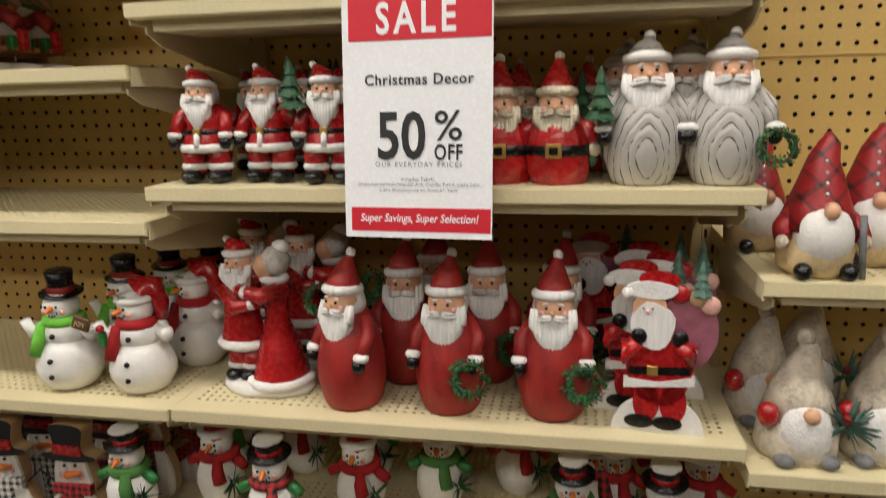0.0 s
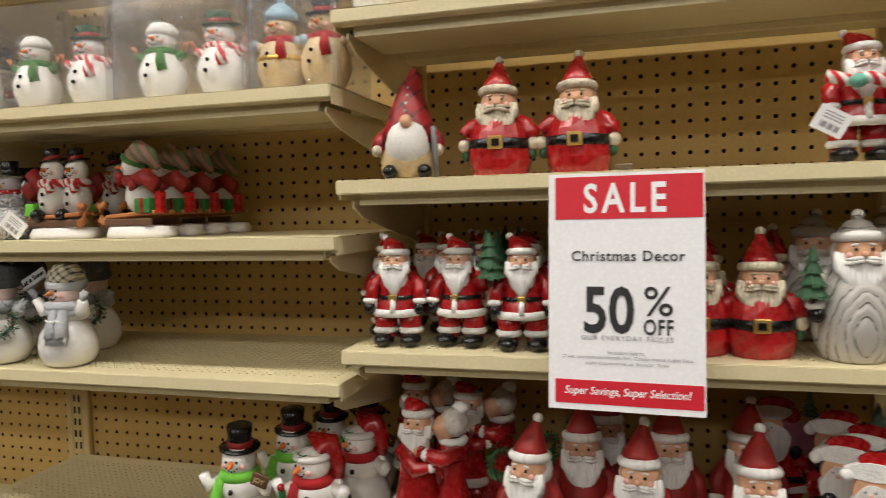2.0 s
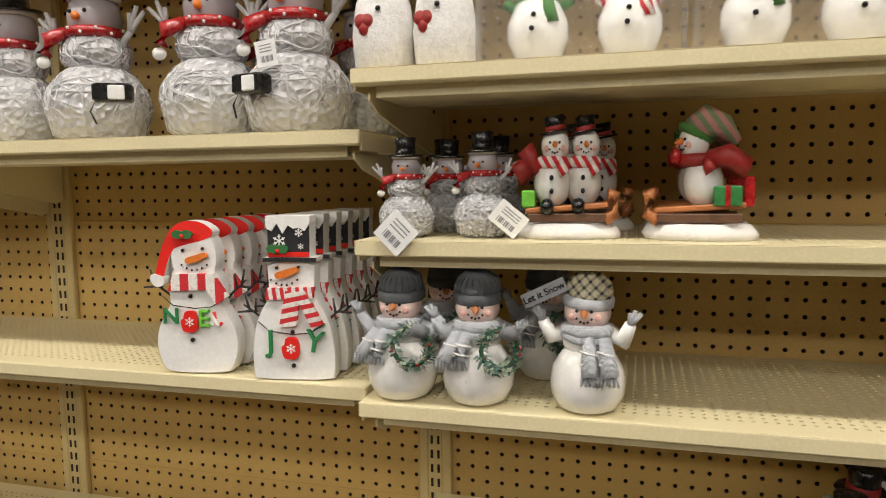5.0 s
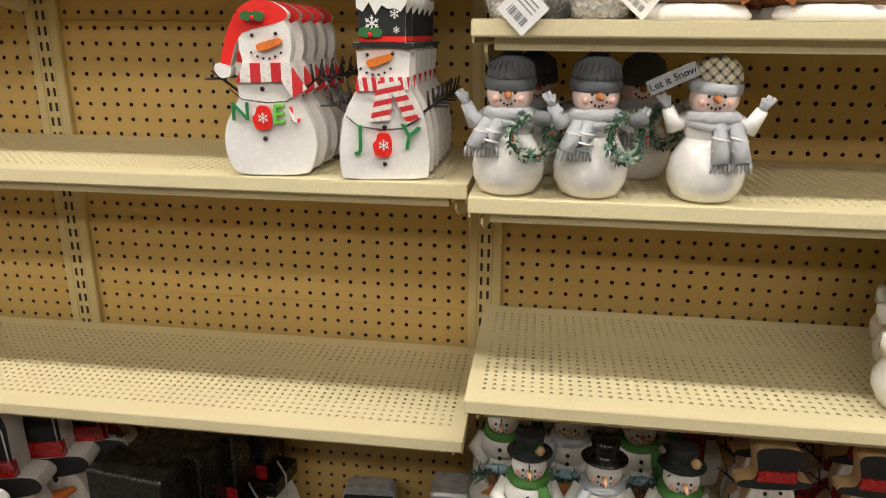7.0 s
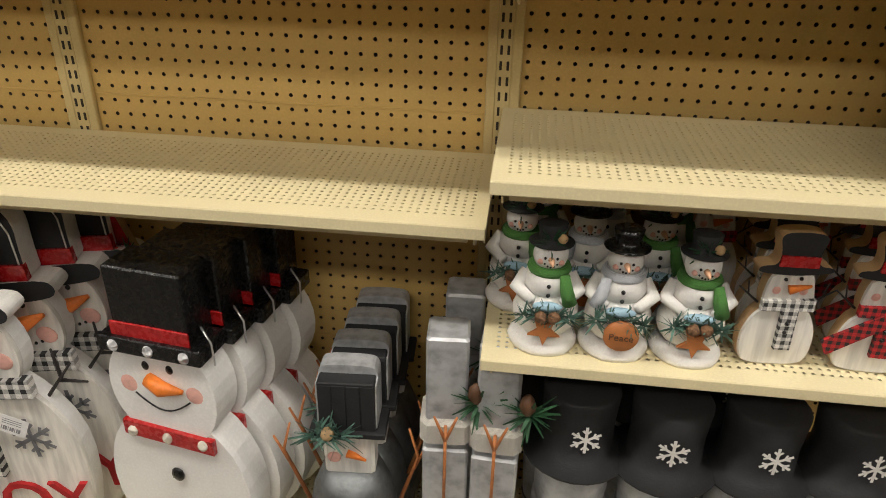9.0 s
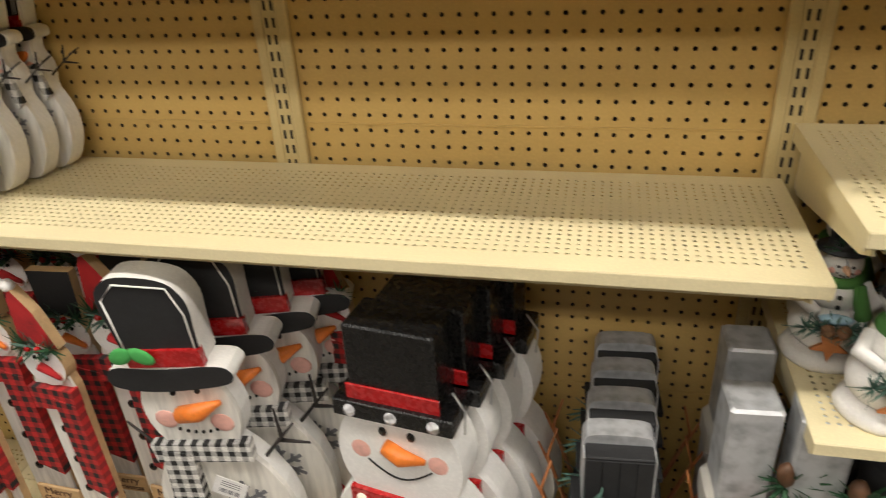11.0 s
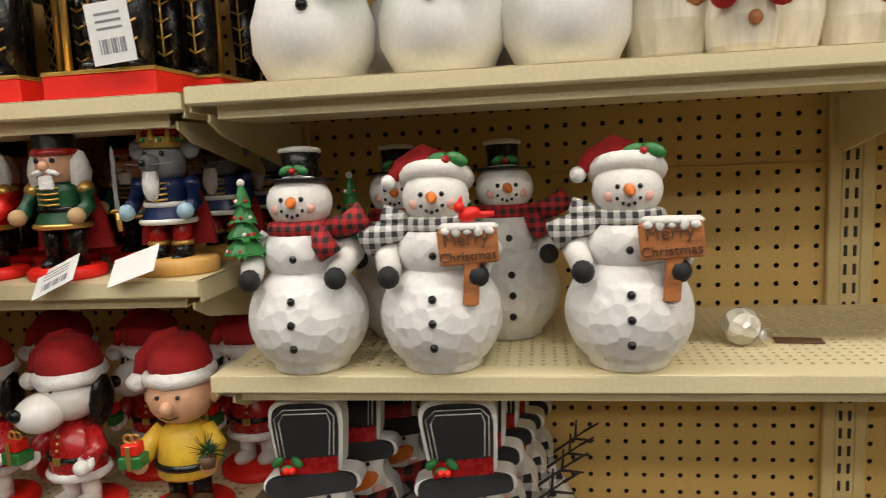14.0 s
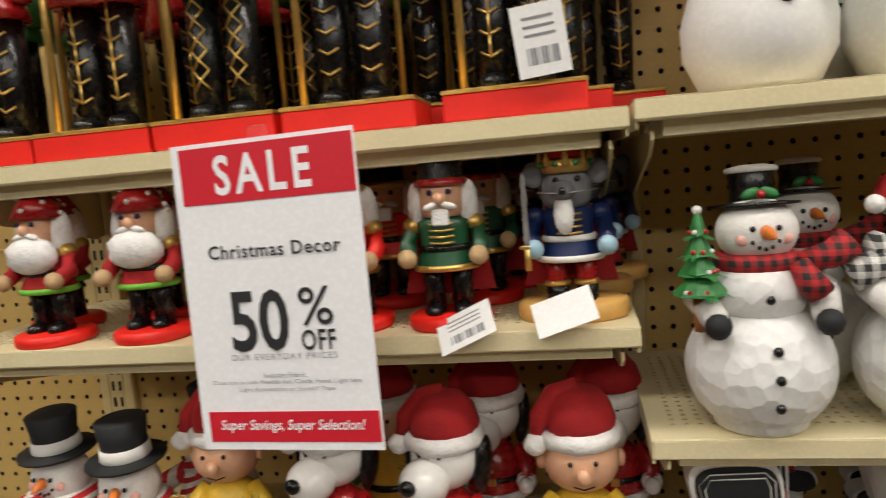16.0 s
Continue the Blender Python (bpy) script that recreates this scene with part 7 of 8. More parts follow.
def sale_sign(x, y, z_top, turn, lean, roll=0.0, reach=0.0):
    """Printed card, 0.178 by 0.281, hung from a shelf's edge."""
    w, h = 0.178, 0.281
    e = empty("sale_sign", pose(x, y, z_top, lean, roll, turn), "white and red printed card sale sign hung from the shelf edge", "sign", "sale signs")
    part("card", Sculpt().plate([(-w / 2, -h), (w / 2, -h), (w / 2, 0), (-w / 2, 0)], -0.0006, 0.0006, CARD), e)
    part("red_band", Sculpt().plate([(-w * 0.455, -0.0545), (w * 0.49, -0.0545), (w * 0.49, -0.004), (-w * 0.455, -0.004)], -0.0012, -0.0007, SALE_RED), e, label="red printed band")
    part("red_band", Sculpt().plate([(-w * 0.455, -0.2735), (w * 0.49, -0.2735), (w * 0.49, -0.2455), (-w * 0.455, -0.2455)], -0.0012, -0.0007, SALE_RED), e, label="red printed band")
    for text, tw, th, mat, tx, tz, shear, bold, space in (
            ("SALE", 0.094, 0.036, CARD, 0.000, -0.0300, 0, 0.022, 1.3), ("Christmas Decor", 0.129, 0.0125, INK, 0.003, -0.0985, 0, 0.016, 1.1), ("50", 0.058, 0.056, INK, -0.018, -0.1620, 0, 0.020, 1.0),
            ("%", 0.032, 0.034, INK, 0.038, -0.1510, 0, 0.004, 1.0), ("OFF", 0.033, 0.0185, INK, 0.038, -0.1810, 0, 0.016, 1.1), ("OUR EVERYDAY PRICES", 0.104, 0.0056, INKL, 0.002, -0.1950, 0, 0.0, 1.25),
            ("Includes Fabric.", 0.042, 0.0046, INKL, 0.002, -0.2120, 0, 0.0, 1.0), ("Does not include Needle Art, Candy, Food, Light Sets,", 0.147, 0.0050, INKL, 0.002, -0.2185, 0, 0.0, 1.0),
            ("Light Accessories or Scotch* Tape", 0.094, 0.0050, INKL, 0.002, -0.2250, 0, 0.0, 1.0), ("Super Savings, Super Selection!", 0.143, 0.0125, CARD, 0.002, -0.2590, 0.22, 0.014, 1.0)):
        s = Sculpt()
        letters(s, text, 1.0, mat, Matrix(), shear, 0.0, space, bold)
        lo = [min(v[i] for v in s.v) for i in (0, 2)]
        hi = [max(v[i] for v in s.v) for i in (0, 2)]
        kx, kz = tw / (hi[0] - lo[0]), th / (hi[1] - lo[1])
        s.v = [(tx + (v[0] - (lo[0] + hi[0]) / 2) * kx, -0.0016, tz + (v[2] - (lo[1] + hi[1]) / 2) * kz) for v in s.v]
        part("printing", s, e)
    if reach:
        part("holder_arm", Sculpt().box((0, reach / 2, -0.006), (0.016, reach, 0.003), PLASTIC), e, label="clear plastic arm from the shelf edge")
    part("clip", Sculpt().box((0, 0.0, 0.004), (0.02, 0.004, 0.012), PLASTIC), e)
    return e


# ---- goods: what stands where ----
Z = ZS
rj = random.Random(11)
jit = lambda a=6: rj.uniform(-a, a)

# bay A
row("santa_figurine", faceted_santa(), "red faceted resin santa figurine with black belt", "figurine", "faceted santas",
    [(-0.372, 0.945, Z["A4"], 3), (-0.270, 0.945, Z["A4"], -2), (-0.056, 0.955, Z["A3"], -4), (-0.128, 0.960, Z["A3"], 4), (-0.112, 1.075, Z["A3"], 5), (-0.02, 1.09, Z["A3"], -5)])
g = tartan_gnome()
row("gnome_figurine", g, "resin gnome with red tartan hat and white beard", "figurine", "tartan gnomes",
    [(-0.497, 0.945, Z["A4"], 12), (0.242, 0.94, Z["Z3"], 2, 1.06), (0.318, 1.00, Z["Z3"], -6, 1.1), (0.400, 0.95, Z["Z3"], 3, 1.05), (0.205, 1.07, Z["Z3"], 8)])
row("santa_figurine", candy_santa(), "red standing santa figurine holding a striped candy stick", "figurine", "candy santas",
    [(0.048, 0.945, Z["A4"], 6), (0.132, 0.94, Z["A4"], -4)])
row("santa_figurine", standing_santa(0), "red and white standing santa figurine with black boots", "figurine", "standing santas",
    [(-0.520, 0.945, Z["A3"], 4), (-0.555, 1.02, Z["A3"], -8), (-0.520, 1.10, Z["A3"], 6), (-0.47, 1.05, Z["A3"], 2)])
row("santa_figurine", standing_santa(1), "red and white standing santa figurine raising a small tree", "figurine", "standing santas", [(-0.432, 0.955, Z["A3"], -6), (-0.415, 1.06, Z["A3"], 8), (-0.445, 1.14, Z["A3"], 0)])
row("santa_figurine", standing_santa(2), "red and white standing santa figurine carrying a green tree", "figurine", "standing santas", [(-0.345, 0.94, Z["A3"], 6), (-0.352, 1.04, Z["A3"], -4), (-0.36, 1.13, Z["A3"], 3)])
row("santa_figurine", grey_santa(0), "grey carved wood look santa figurine holding a fir tree", "figurine", "grey santas", [(0.044, 0.943, Z["A3"], 3), (0.030, 1.08, Z["A3"], -12)])
row("santa_figurine", grey_santa(1), "grey carved wood look santa figurine holding a wreath", "figurine", "grey santas", [(0.137, 0.943, Z["A3"], -5), (0.105, 1.05, Z["A3"], -16), (0.130, 1.14, Z["A3"], 4)])
row("figurine", dancing_couple(), "glazed red dancing santa couple on a snowy foot", "figurine", "dancing couples", [(-0.478, 0.985, Z["A2"], -4), (-0.43, 1.10, Z["A2"], 8), (-0.53, 1.14, Z["A2"], 3)])
row("santa_figurine", tall_santa(2), "tall worn red santa figurine with a long white beard", "figurine", "tall santas", [(-0.335, 0.953, Z["A2"], -24), (-0.28, 1.05, Z["A2"], 6), (-0.25, 1.14, Z["A2"], 0)])
row("santa_figurine", tall_santa(1), "tall worn red santa figurine holding a green wreath", "figurine", "tall santas", [(-0.197, 0.96, Z["A2"], -6), (-0.058, 0.96, Z["A2"], 0), (-0.16, 1.07, Z["A2"], 5), (-0.05, 1.09, Z["A2"], -5)])
row("board_santa", flat_santa(), "painted wooden cut-out santa carrying a purple sack", "figurine", "board santas",
    [(0.072, 0.918, Z["A2"], -6), (0.052, 0.975, Z["A2"], -4), (0.09, 1.03, Z["A2"], -6), (0.07, 1.09, Z["A2"], -3), (0.0, 1.15, Z["A2"], 4)])
row("gnome_figurine", cream_gnome(), "cream fleece gnome with fir sprig and white beard", "figurine", "cream gnomes",
    [(0.246, 0.955, Z["Z2"], 2), (0.345, 0.965, Z["Z2"], -6), (0.225, 1.06, Z["Z2"], 6), (0.30, 1.12, Z["Z2"], 0), (0.40, 1.08, Z["Z2"], 4)])
for k in range(4):
    row("snowman_figurine", clutter_snowman(k), ("white resin snowman in a snowy top hat", "white resin snowman in a red cap")[k % 2], "figurine", "resin snowmen",
        [(-0.69 + 0.115 * k + 0.46 * q, 0.93 + 0.1 * (q % 2) + 0.06 * (k % 2), 0.765, jit(), 1.05) for q in range(2)] + [(-0.60 + 0.12 * k, 1.10, 0.765, jit(), 1.05)] + [(-0.03 + 0.06 * k, 0.95 + 0.08 * (k % 2), 0.765, jit(), 1.0)])
shelf(LEFT["A"], LEFT["A"] + BAY, FA, 0.765)
for k in range(3):
    row("figurine", (felt_snowman, lambda: small_snowman("top"), faceted_santa)[k](), ("cream felt snowman on brown feet", "glazed white snowman in a black hat", "red faceted resin santa on the top shelf")[k], "figurine", "top shelf figurines",
        [(-0.54 + 0.05 * k, 0.96, Z["A5"], 0), (-0.42 + 0.05 * k, 0.95, Z["A5"], 4)])

# bay B
row("snowman_figurine", felt_snowman(), "tall cream snowman with red heart and holly", "figurine", "felt snowmen", [(-1.322, 0.945, Z["B4"], 4), (-1.245, 0.948, Z["B4"], -4)])
for x0, x1, kinds in ((-1.203, -0.968, (0, 1)), (-0.962, -0.735, (0, 1)), (-0.730, -0.594, (2, 3))):
    if x1 - x0 > 0.2:
        xs = (x0 + (x1 - x0) * 0.29, x0 + (x1 - x0) * 0.74)
    else:
        xs = (x0 + 0.036, x0 + 0.105)
    bx = empty("display_box", pose((x0 + x1) / 2, 0.995, Z["B4"]), "clear plastic display box holding a pair of snowmen", "box", "clear boxes")
    w, h, d = x1 - x0, 0.165, 0.125
    for nm, c, sz in (("front_panel", (0, -d / 2, h / 2), (w, 0.0012, h)), ("back_panel", (0, d / 2, h / 2), (w, 0.0012, h)), ("top_panel", (0, 0, h), (w, d, 0.0012)), ("side_panel", (-w / 2, 0, h / 2), (0.0012, d, h)), ("side_panel", (w / 2, 0, h / 2), (0.0012, d, h))):
        o = part(nm, Sculpt().box(c, sz, PLASTIC, bev=0.0003), bx)
        o.visible_shadow = False
    for e in (-1, 1):
        part("corner_fold", Sculpt().box((e * (w / 2 - 0.003), -d / 2, h / 2), (0.007, 0.005, h), PLASTIC, (0, 0, 0), 0.002), bx)
    part("base_tray", Sculpt().box((0, 0, 0.0025), (w - 0.003, d - 0.003, 0.004), PLASTIC), bx)
    for x, k in zip(xs, kinds):
        row("snowman_figurine", boxed_snowman(k), ("white snowman in a green scarf inside a clear box", "white snowman in a striped scarf inside a clear box", "tan snowman in a blue cap inside a clear box", "tan snowman in a dark hat inside a clear box")[k], "figurine", "boxed snowmen", [(x, 0.965, Z["B4"] + 0.005, jit())])
row("snowman_figurine", acrylic_snowman(), "clear spun acrylic snowman with black hat and red scarf", "figurine", "acrylic snowmen",
    [(-1.300, 0.955, Z["B3"], 6, 0.52), (-1.265, 1.04, Z["B3"], 0, 0.52), (-1.203, 0.965, Z["B3"], -6, 0.54), (-1.20, 1.06, Z["B3"], 5, 0.54), (-1.29, 1.10, Z["B3"], 5, 0.54),
     (-1.625, 1.040, Z["C4"], 8, 1.14), (-1.488, 1.040, Z["C4"], -5, 1.14), (-1.83, 1.040, Z["C4"], 3, 1.14), (-1.58, 1.16, Z["C4"], 0, 1.0), (-1.43, 1.16, Z["C4"], 0, 1.0), (-2.0, 1.05, Z["C4"], 0, 1.1)])
row("battery_pack", battery_box(), "black battery pack with a paper label hanging from a snowman", "battery pack", "battery packs", [(-1.515, 0.958, Z["C4"] + 0.052, -14), (-1.735, 0.958, Z["C4"] + 0.05, 30)])
row("snowman_figurine", sled_snowmen(0), "two resin snowmen standing on a brown sled", "figurine", "sled snowmen", [(-1.100, 0.965, Z["B3"], 4), (-1.085, 1.09, Z["B3"], 6)])
row("snowman_figurine", sled_snowmen(1), "resin snowman in a knit cap riding a sled with presents", "figurine", "sled snowmen", [(-0.950, 0.962, Z["B3"], -4), (-0.946, 1.03, Z["B3"], -6), (-0.948, 1.10, Z["B3"], -4), (-0.945, 1.17, Z["B3"], -5)])
row("brush_tree", brush_tree(), "small green bottle-brush tree tipped with snow", "ornament", "brush trees", [(-1.135, 0.985, Z["B3"], 0)])
row("snowman_figurine", grey_cap_snowman(0), "pearl white snowman in grey knit cap with wreath", "figurine", "grey cap snowmen", [(-1.302, 0.934, Z["B2"], -4), (-1.275, 1.06, Z["B2"], 8)])
row("snowman_figurine", grey_cap_snowman(1), "pearl white snowman in grey knit cap with frosted wreath", "figurine", "grey cap snowmen", [(-1.204, 0.934, Z["B2"], 6), (-1.135, 1.06, Z["B2"], -5)])
row("snowman_figurine", grey_cap_snowman(2), "pearl white snowman in lattice cap holding a snow sign", "figurine", "grey cap snowmen", [(-1.072, 0.934, Z["B2"], -6)])
row("snowman_figurine", small_snowman("top"), "glazed white snowman in black top hat and green scarf", "figurine", "glazed snowmen", [(-0.785, 0.955, Z["B1"], 4), (-0.745, 1.05, Z["B1"], -6), (-0.715, 1.13, Z["B1"], 0), (-0.66, 1.17, Z["B1"], 0)])
row("snowman_figurine", small_snowman("cap", VELVET, None, -30), "glazed white snowman in a drooping red cap and scarf", "figurine", "glazed snowmen", [(-0.664, 0.958, Z["B1"], 6), (-0.635, 1.07, Z["B1"], -4)])
for k in range(3):
    row("snowman_figurine", wreath_snowman(k), ("white snowman in green scarf with a rust star", "white snowman in silver scarf with a Peace plaque", "white snowman in green scarf holding fir and pine cones")[k], "figurine", "fir snowmen",
        [(-1.258 + 0.104 * k, 0.962, Z["B0"], jit()), (-1.30 + 0.104 * k, 1.075, Z["B0"], jit()), (-1.27 + 0.11 * k, 1.175, Z["B0"], jit())])
row("snowman_board", plank_snowman(BUFFWS), "flat wooden snowman in top hat and white check scarf", "figurine", "plank snowmen", [(-0.935, 0.955, Z["B0"], 4), (-0.92, 1.03, Z["B0"], 4), (-0.905, 1.10, Z["B0"], 4)])
row("snowman_board", plank_snowman(BUFFRS, 1), "flat wooden snowman in top hat and red check scarf", "figurine", "plank snowmen", [(-0.805, 0.955, Z["B0"], -2), (-0.79, 1.03, Z["B0"], -2), (-0.775, 1.10, Z["B0"], -2), (-0.84, 1.17, Z["B0"], -2), (-0.99, 1.16, Z["B0"], 3), (-0.70, 1.15, Z["B0"], -3)])

# bays C and D
row("snowman_board", word_snowman(0), "white wooden snowman in red cap with felt letters", "figurine", "word snowmen", [(-1.602, 0.946 + 0.046 * k, Z["C3"], 10, 1.05) for k in range(5)])
row("snowman_board", word_snowman(1), "white wooden snowman in striped tall hat with felt letters", "figurine", "word snowmen", [(-1.456, 0.946 + 0.042 * k, Z["C3"], 10, 1.05) for k in range(6)])
row("snowman_board", flake_snowman(BUFFR), "whitewashed snowman board with black hat and red check scarf", "figurine", "flake snowmen", [(-2.765, 0.948, Z["C2"], 2, 1.02), (-2.740, 1.03, Z["C2"], 2, 1.03), (-2.71, 1.11, Z["C2"], 2, 1.03)])
row("snowman_board", flake_snowman(BUFFW), "whitewashed snowman board with black hat and white check scarf", "figurine", "flake snowmen", [(-2.588, 0.950, Z["C2"], 4, 1.02), (-2.585, 1.015, Z["C2"], 0, 1.03), (-2.572, 1.075, Z["C2"], -2, 1.03), (-2.560, 1.13, Z["C2"], -2, 1.02), (-2.55, 1.18, Z["C2"], -2, 1.02)])
t = sign_snowman(0)
row("snowman_figurine", t, "white carved snowman in snowy top hat holding a green tree", "figurine", "sign snowmen", [(-2.768, 0.966, Z["C3"], 2, 0.97), (-2.690, 1.10, Z["C3"], 4, 0.97), (-2.558, 1.095, Z["C3"], 8, 0.97)])
row("snowman_figurine", sign_snowman(1), "white carved snowman in red cap with a Merry Christmas board", "figurine", "sign snowmen", [(-2.622, 0.966, Z["C3"], 0, 0.97), (-2.428, 0.970, Z["C3"], -4, 0.97)])
bird = Sculpt().ball((0, 0, 0.010), (0.016, 0.009, 0.010), BAND_RED, (0, -18, 0), 10)
bird.ball((-0.013, -0.002, 0.020), 0.008, BAND_RED, n=9)
bird.tube([(-0.012, 0, 0.025), (-0.010, 0, 0.035)], [0.005, 0.001], BAND_RED, 6)
bird.tube([(0.012, 0, 0.009), (0.034, 0.002, 0.010)], [0.006, 0.004], BAND_RED, 6)
bird.tube([(-0.020, -0.003, 0.020), (-0.026, -0.005, 0.019)], [0.003, 0.0008], ORANGE, 6)
thing("bird_ornament", bird, pose(-2.583, 0.912, Z["C3"] + 0.158, 0, 0, 0) @ Matrix.Scale(0.72, 4), "small red cardinal ornament on a snowman's board", "ornament")
row("glass_ball", glass_ball(), "clear iridescent glass ball ornament with silver cap lying loose", "ornament", "", [(-2.300, 1.035, Z["C3"], 0, 0.8)])
thing("paper_tag", Sculpt().box((0, 0, 0), (0.05, 0.022, 0.0012), BROWN), pose(-2.236, 1.045, Z["C3"] + 0.0012, 0, 0, -8), "small dark card tag lying on the shelf", "tag")
row("snowman_figurine", big_snowman(), "large smooth white snowman with lime green scarf", "figurine", "large snowmen", [(-2.752, 1.000, Z["D4"], 8, 0.97), (-2.612, 1.000, Z["D4"], -3, 0.97), (-2.484, 0.998, Z["D4"], 5, 0.97), (-2.66, 1.13, Z["D4"], 0), (-2.53, 1.13, Z["D4"], 0)])
row("snowman_figurine", carol_snowman(), "cream clay snowmen group holding a song book", "figurine", "carol snowmen", [(-2.325, 1.02, Z["D4"], 3), (-2.150, 1.02, Z["D4"], -4, 0.85)])
BASE = 0.14
row("snowman_board", metal_snowman(), "large white snowman board with black box hat and red bands", "figurine", "box hat snowmen", [(-1.868 + 0.026 * k, 0.965 + 0.068 * k, BASE, -8) for k in range(4)])
row("snowman_board", hat_board(BUFFW), "tall whitewashed snowman board in charcoal hat and check scarf", "figurine", "charcoal hat snowmen", [(-2.165, 0.965, BASE, 8), (-2.14, 1.05, BASE, 10), (-2.10, 1.12, BASE, 12), (-2.06, 1.18, BASE, 12)])
for k in range(2):
    row("snowman_board", slat_snowman(k), ("cream picket snowman with a charcoal hat and red check scarf", "cream picket snowman with a red cap and check scarf")[k], "figurine", "picket snowmen",
        [(-2.68 + 0.22 * k + 0.1 * q, 0.93 + 0.055 * q + 0.03 * k, BASE, jit(10), 1.0 + 0.06 * (q % 2)) for q in range(5)] + [(-2.83 + 0.12 * q + 0.05 * k, 0.925 + 0.02 * k, BASE, jit(8)) for q in range(2)] + [(-2.78 + 0.2 * q + 0.08 * k, 1.16, BASE, jit(6), 1.08) for q in range(3)])
row("snowman_figurine", zinc_snowman(0), "zinc snowman in a ribbed black and tin hat", "figurine", "zinc snowmen", [(-1.560 + 0.004 * k, 0.955 + 0.072 * k, BASE, 4) for k in range(4)])
row("snowman_figurine", zinc_snowman(1), "tall galvanised tin block snowman with a knitted band", "figurine", "tin snowmen", [(-1.400, 0.97, BASE, 4), (-1.315, 0.96, BASE, -3), (-1.385, 1.10, BASE, 2)])
row("bucket_snowman", hat_bucket(), "zinc pail under a dark top hat with white snowflake", "figurine", "pail snowmen", [(-1.185, 0.985, BASE, 3), (-1.045, 0.975, BASE, -6), (-0.90, 0.98, BASE, 0), (-0.76, 0.985, BASE, 4), (-1.20, 1.13, BASE + 0.0, 0), (-1.06, 1.13, BASE, 0), (-0.92, 1.13, BASE, 0)])

# bay E
XE = LEFT["E"]
for k in range(6):
    row("nutcracker", guard_nutcracker(k % 3), "tall nutcracker with gold laced black boots on a red foot", "nutcracker", "guard nutcrackers", [(XE - 0.050 + 0.138 * k if k < 5 else XE + 0.662, 0.985, Z["E4"], jit(2)), (XE + 0.02 + 0.14 * k if k < 5 else XE + 0.69, 1.085, Z["E4"], jit(3)), (XE + 0.075 + 0.135 * k, 1.175, Z["E4"], jit(3))])
row("nutcracker", nutcracker(BOTTLE, GOLD, RED, VELVET, FUR), "wooden nutcracker in green coat, red cape and black hat", "nutcracker", "small nutcrackers", [(-3.052, 0.970, Z["E3"], 4), (-3.03, 1.09, Z["E3"], -6), (-3.10, 1.18, Z["E3"], 0), (-2.99, 1.19, Z["E3"], 0)])
row("nutcracker", nutcracker(BLUE, SNOWY, None, VELVET, FUR, True, paint("honey_wood", (0.66, 0.37, 0.10), 0.5, 0.8, 30, 160, 0.2)), "grey mouse king nutcracker in blue coat and gold crown", "nutcracker", "small nutcrackers", [(-2.932, 0.985, Z["E3"], 2), (-2.92, 1.10, Z["E3"], 4), (-2.895, 1.19, Z["E3"], 4)])
row("nutcracker", nutcracker(BAND_RED, GOLD, GOLD, None, FUR), "wooden nutcracker in red coat with gold trim", "nutcracker", "small nutcrackers", [(-3.155, 0.975, Z["E3"], -5), (-3.14, 1.09, Z["E3"], 5), (-3.23, 1.08, Z["E3"], 0), (-3.20, 1.18, Z["E3"], 0), (-3.27, 1.17, Z["E3"], 0)])
row("nutcracker", nutcracker(VELVET, LIME, "cone", None, FUR), "gnome nutcracker in spotted red pointed hat", "nutcracker", "gnome nutcrackers", [(-3.378, 0.968, Z["E3"], 4), (-3.500, 0.968, Z["E3"], -4), (-3.43, 1.07, Z["E3"], 3), (-3.33, 1.08, Z["E3"], -3), (-3.55, 1.05, Z["E3"], 0)])
for tx, ty, tz, tt, bars in ((-3.030, 0.918, Z["E3"] - 0.004, -24, True), (-2.940, 0.920, Z["E3"] + 0.006, -18, False)):
    s = Sculpt()
    tag(s, (0, 0, 0), 0.056, 0.040, (-50, tt, 0), bars)
    thing("price_tag", s, pose(tx, ty, tz + 0.012), "white paper price tag with printed bars" if bars else "blank white paper price tag", "tag", "price tags")
for tx, tz in ((-2.945, 0.052),):
    s = Sculpt()
    tag(s, (0, 0, 0), 0.046, 0.062, (0, -6, 4))
    thing("price_tag", s, pose(tx, 0.930, Z["E4"] + tz + 0.012), "white paper price tag with printed bars", "tag", "price tags")
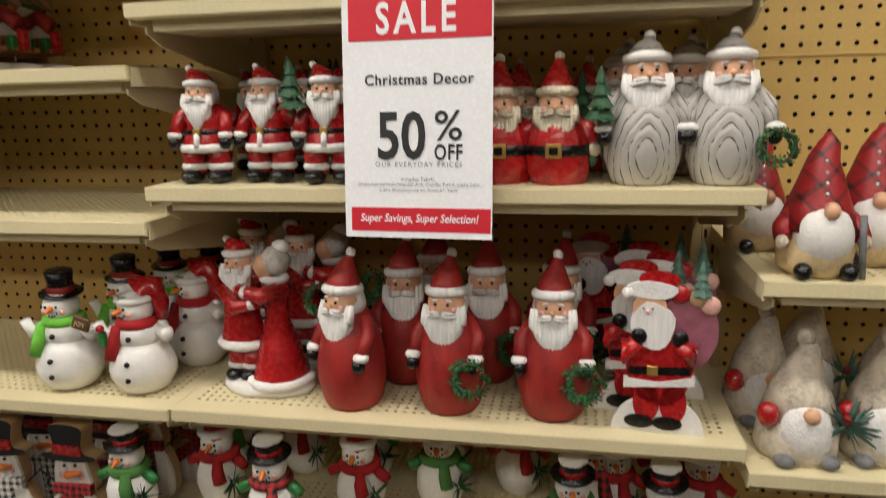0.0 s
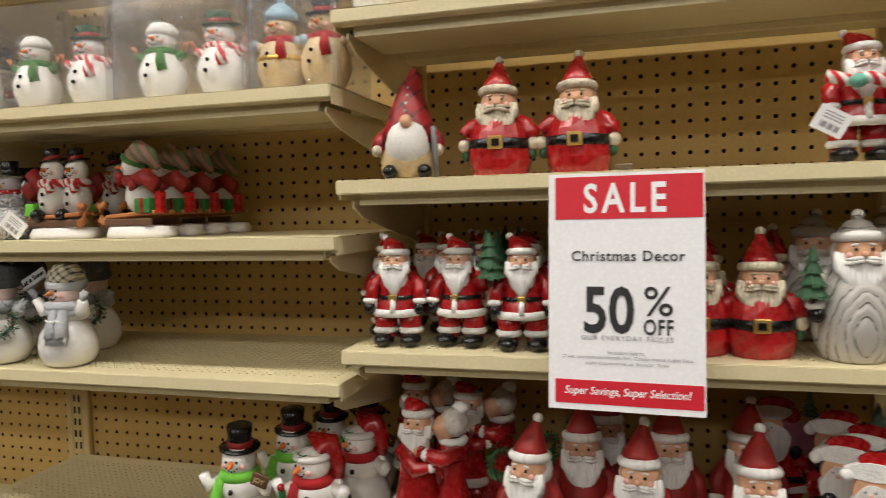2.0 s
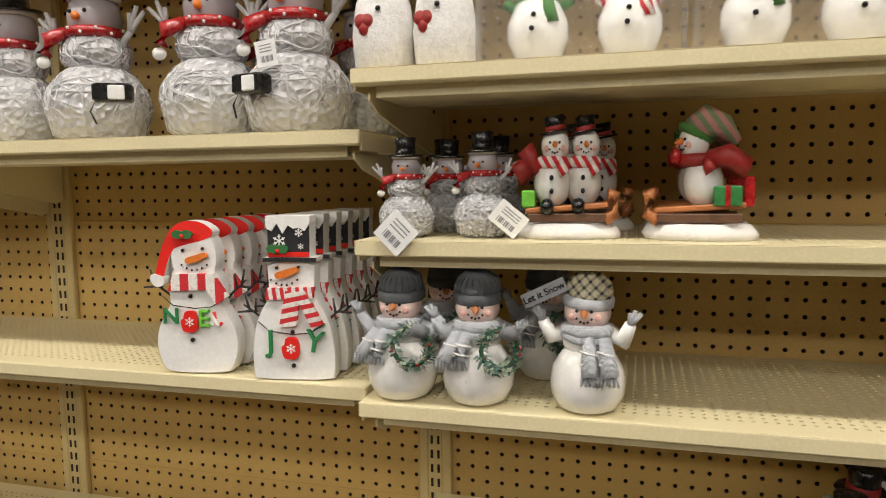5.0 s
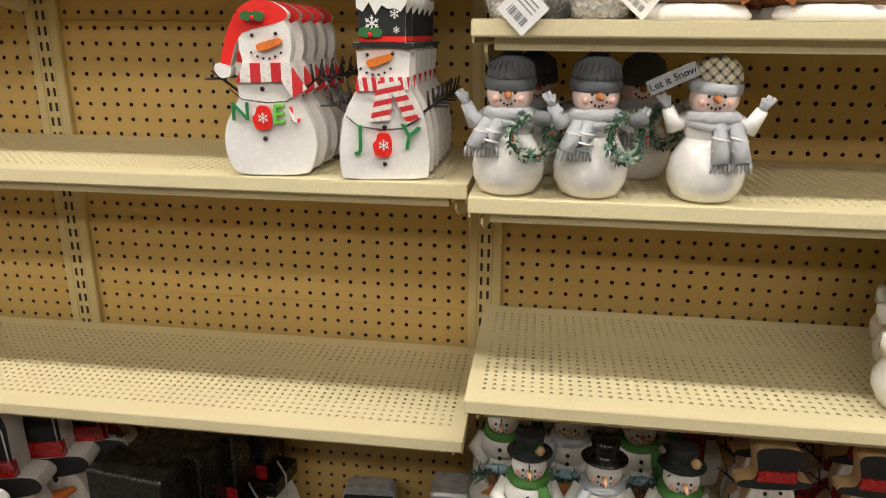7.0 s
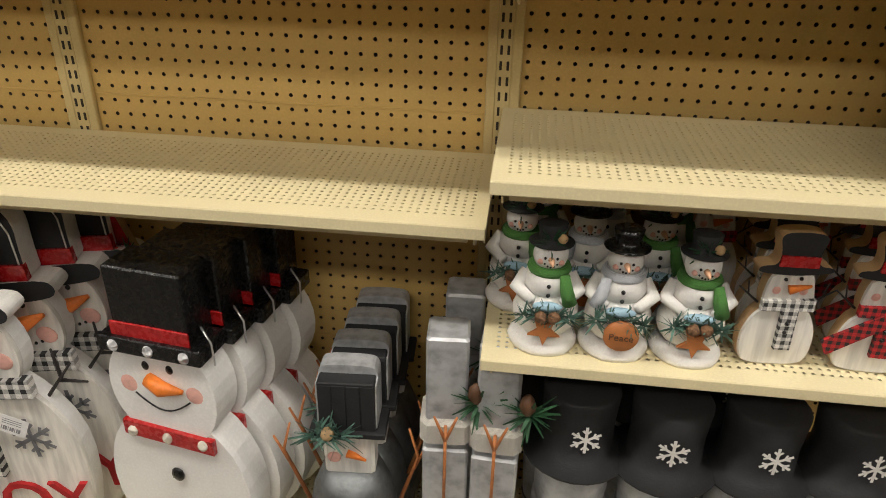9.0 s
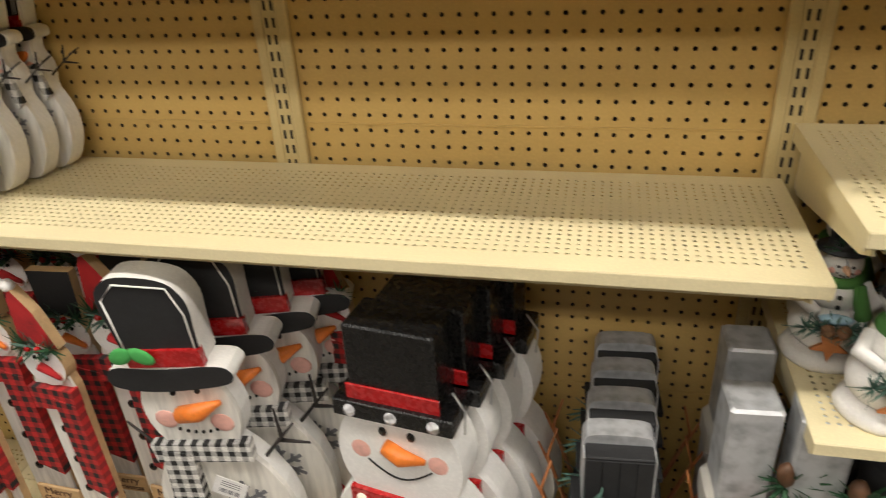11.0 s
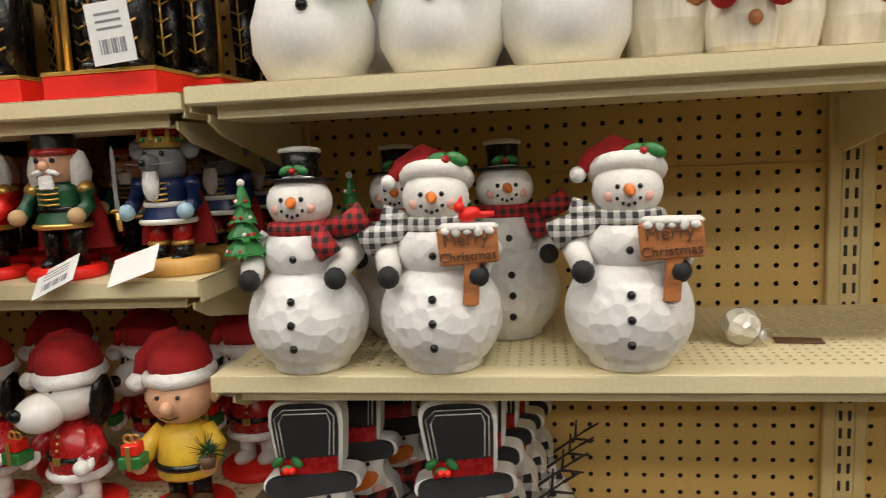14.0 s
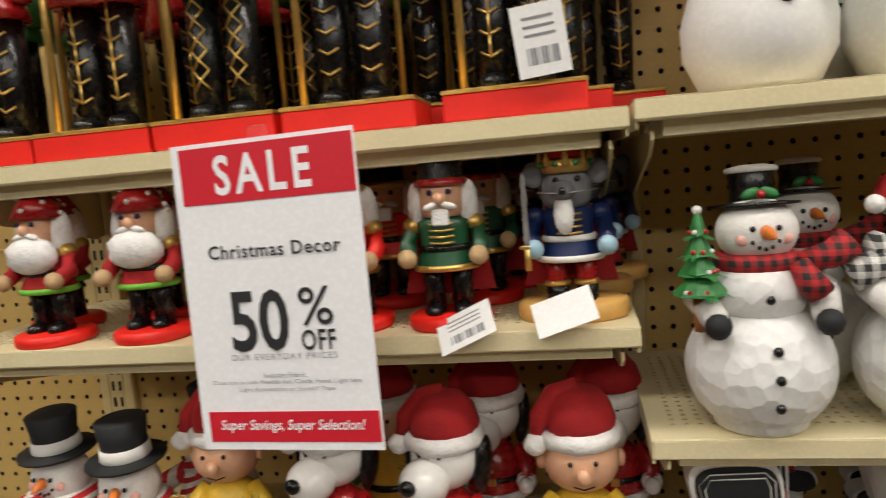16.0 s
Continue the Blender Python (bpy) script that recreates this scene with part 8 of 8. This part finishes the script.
row("wooden_doll", cap_doll(YELLOW, SKIN, BLACK), "round-headed wooden doll in yellow coat and red cap", "doll", "cap dolls", [(-2.935, 0.98, Z["E2"], 4), (-3.33, 1.0, Z["E2"], 4), (-3.17, 1.10, Z["E2"], 0)])
row("wooden_doll", cap_doll(RED, WHITE, WHITE), "round-headed white wooden doll in red coat and red cap", "doll", "cap dolls", [(-3.072, 0.975, Z["E2"], -10), (-3.195, 0.98, Z["E2"], -6), (-2.90, 1.10, Z["E2"], 0), (-3.04, 1.10, Z["E2"], 0)])
row("snowman_figurine", striped_scarf_snowman(), "white snowman in black hat and striped scarf", "figurine", "striped scarf snowmen", [(-3.440, 0.975, Z["E2"], 6), (-3.40, 1.10, Z["E2"], 0), (-3.55, 1.0, Z["E2"], 0)])
row("crown_doll", crown_doll(HAIR), "small doll with silver crown and lilac tulle skirt", "doll", "crown dolls", [(-3.030, 0.975, 0.80, 6), (-2.905, 0.965, 0.80, -6), (-3.16, 0.98, 0.80, 0), (-2.95, 1.08, 0.80, 0)])

for tx, ty, tz, w, h, ry, rz in ((-1.290, 0.884, Z["B3"] + 0.010, 0.040, 0.040, 45, 0), (-1.165, 0.930, Z["B3"] + 0.024, 0.040, 0.030, 40, 10), (-1.262, 0.904, Z["B4"] + 0.100, 0.020, 0.034, 4, 0),
                                 (-2.800, 0.916, Z["C2"] + 0.085, 0.050, 0.040, 30, 4), (-2.615, 0.918, Z["C2"] + 0.045, 0.060, 0.046, 28, 4), (-1.492, 0.958, Z["C4"] + 0.105, 0.030, 0.034, -8, 0), (-2.165, 0.925, BASE + 0.30, 0.055, 0.040, 24, 6)):
    s = Sculpt()
    tag(s, (0, 0, 0), w, h, (0, ry, rz))
    thing("price_tag", s, pose(tx, ty, tz), "white paper price tag tied to a figurine", "tag", "price tags")

sale_sign(-0.213, 0.886, Z["A4"] - 0.003, -3, -5.0, 0.0)
sale_sign(-3.192, 0.876, Z["E4"] + 0.001, -4, -2, -1.0, 0.056)
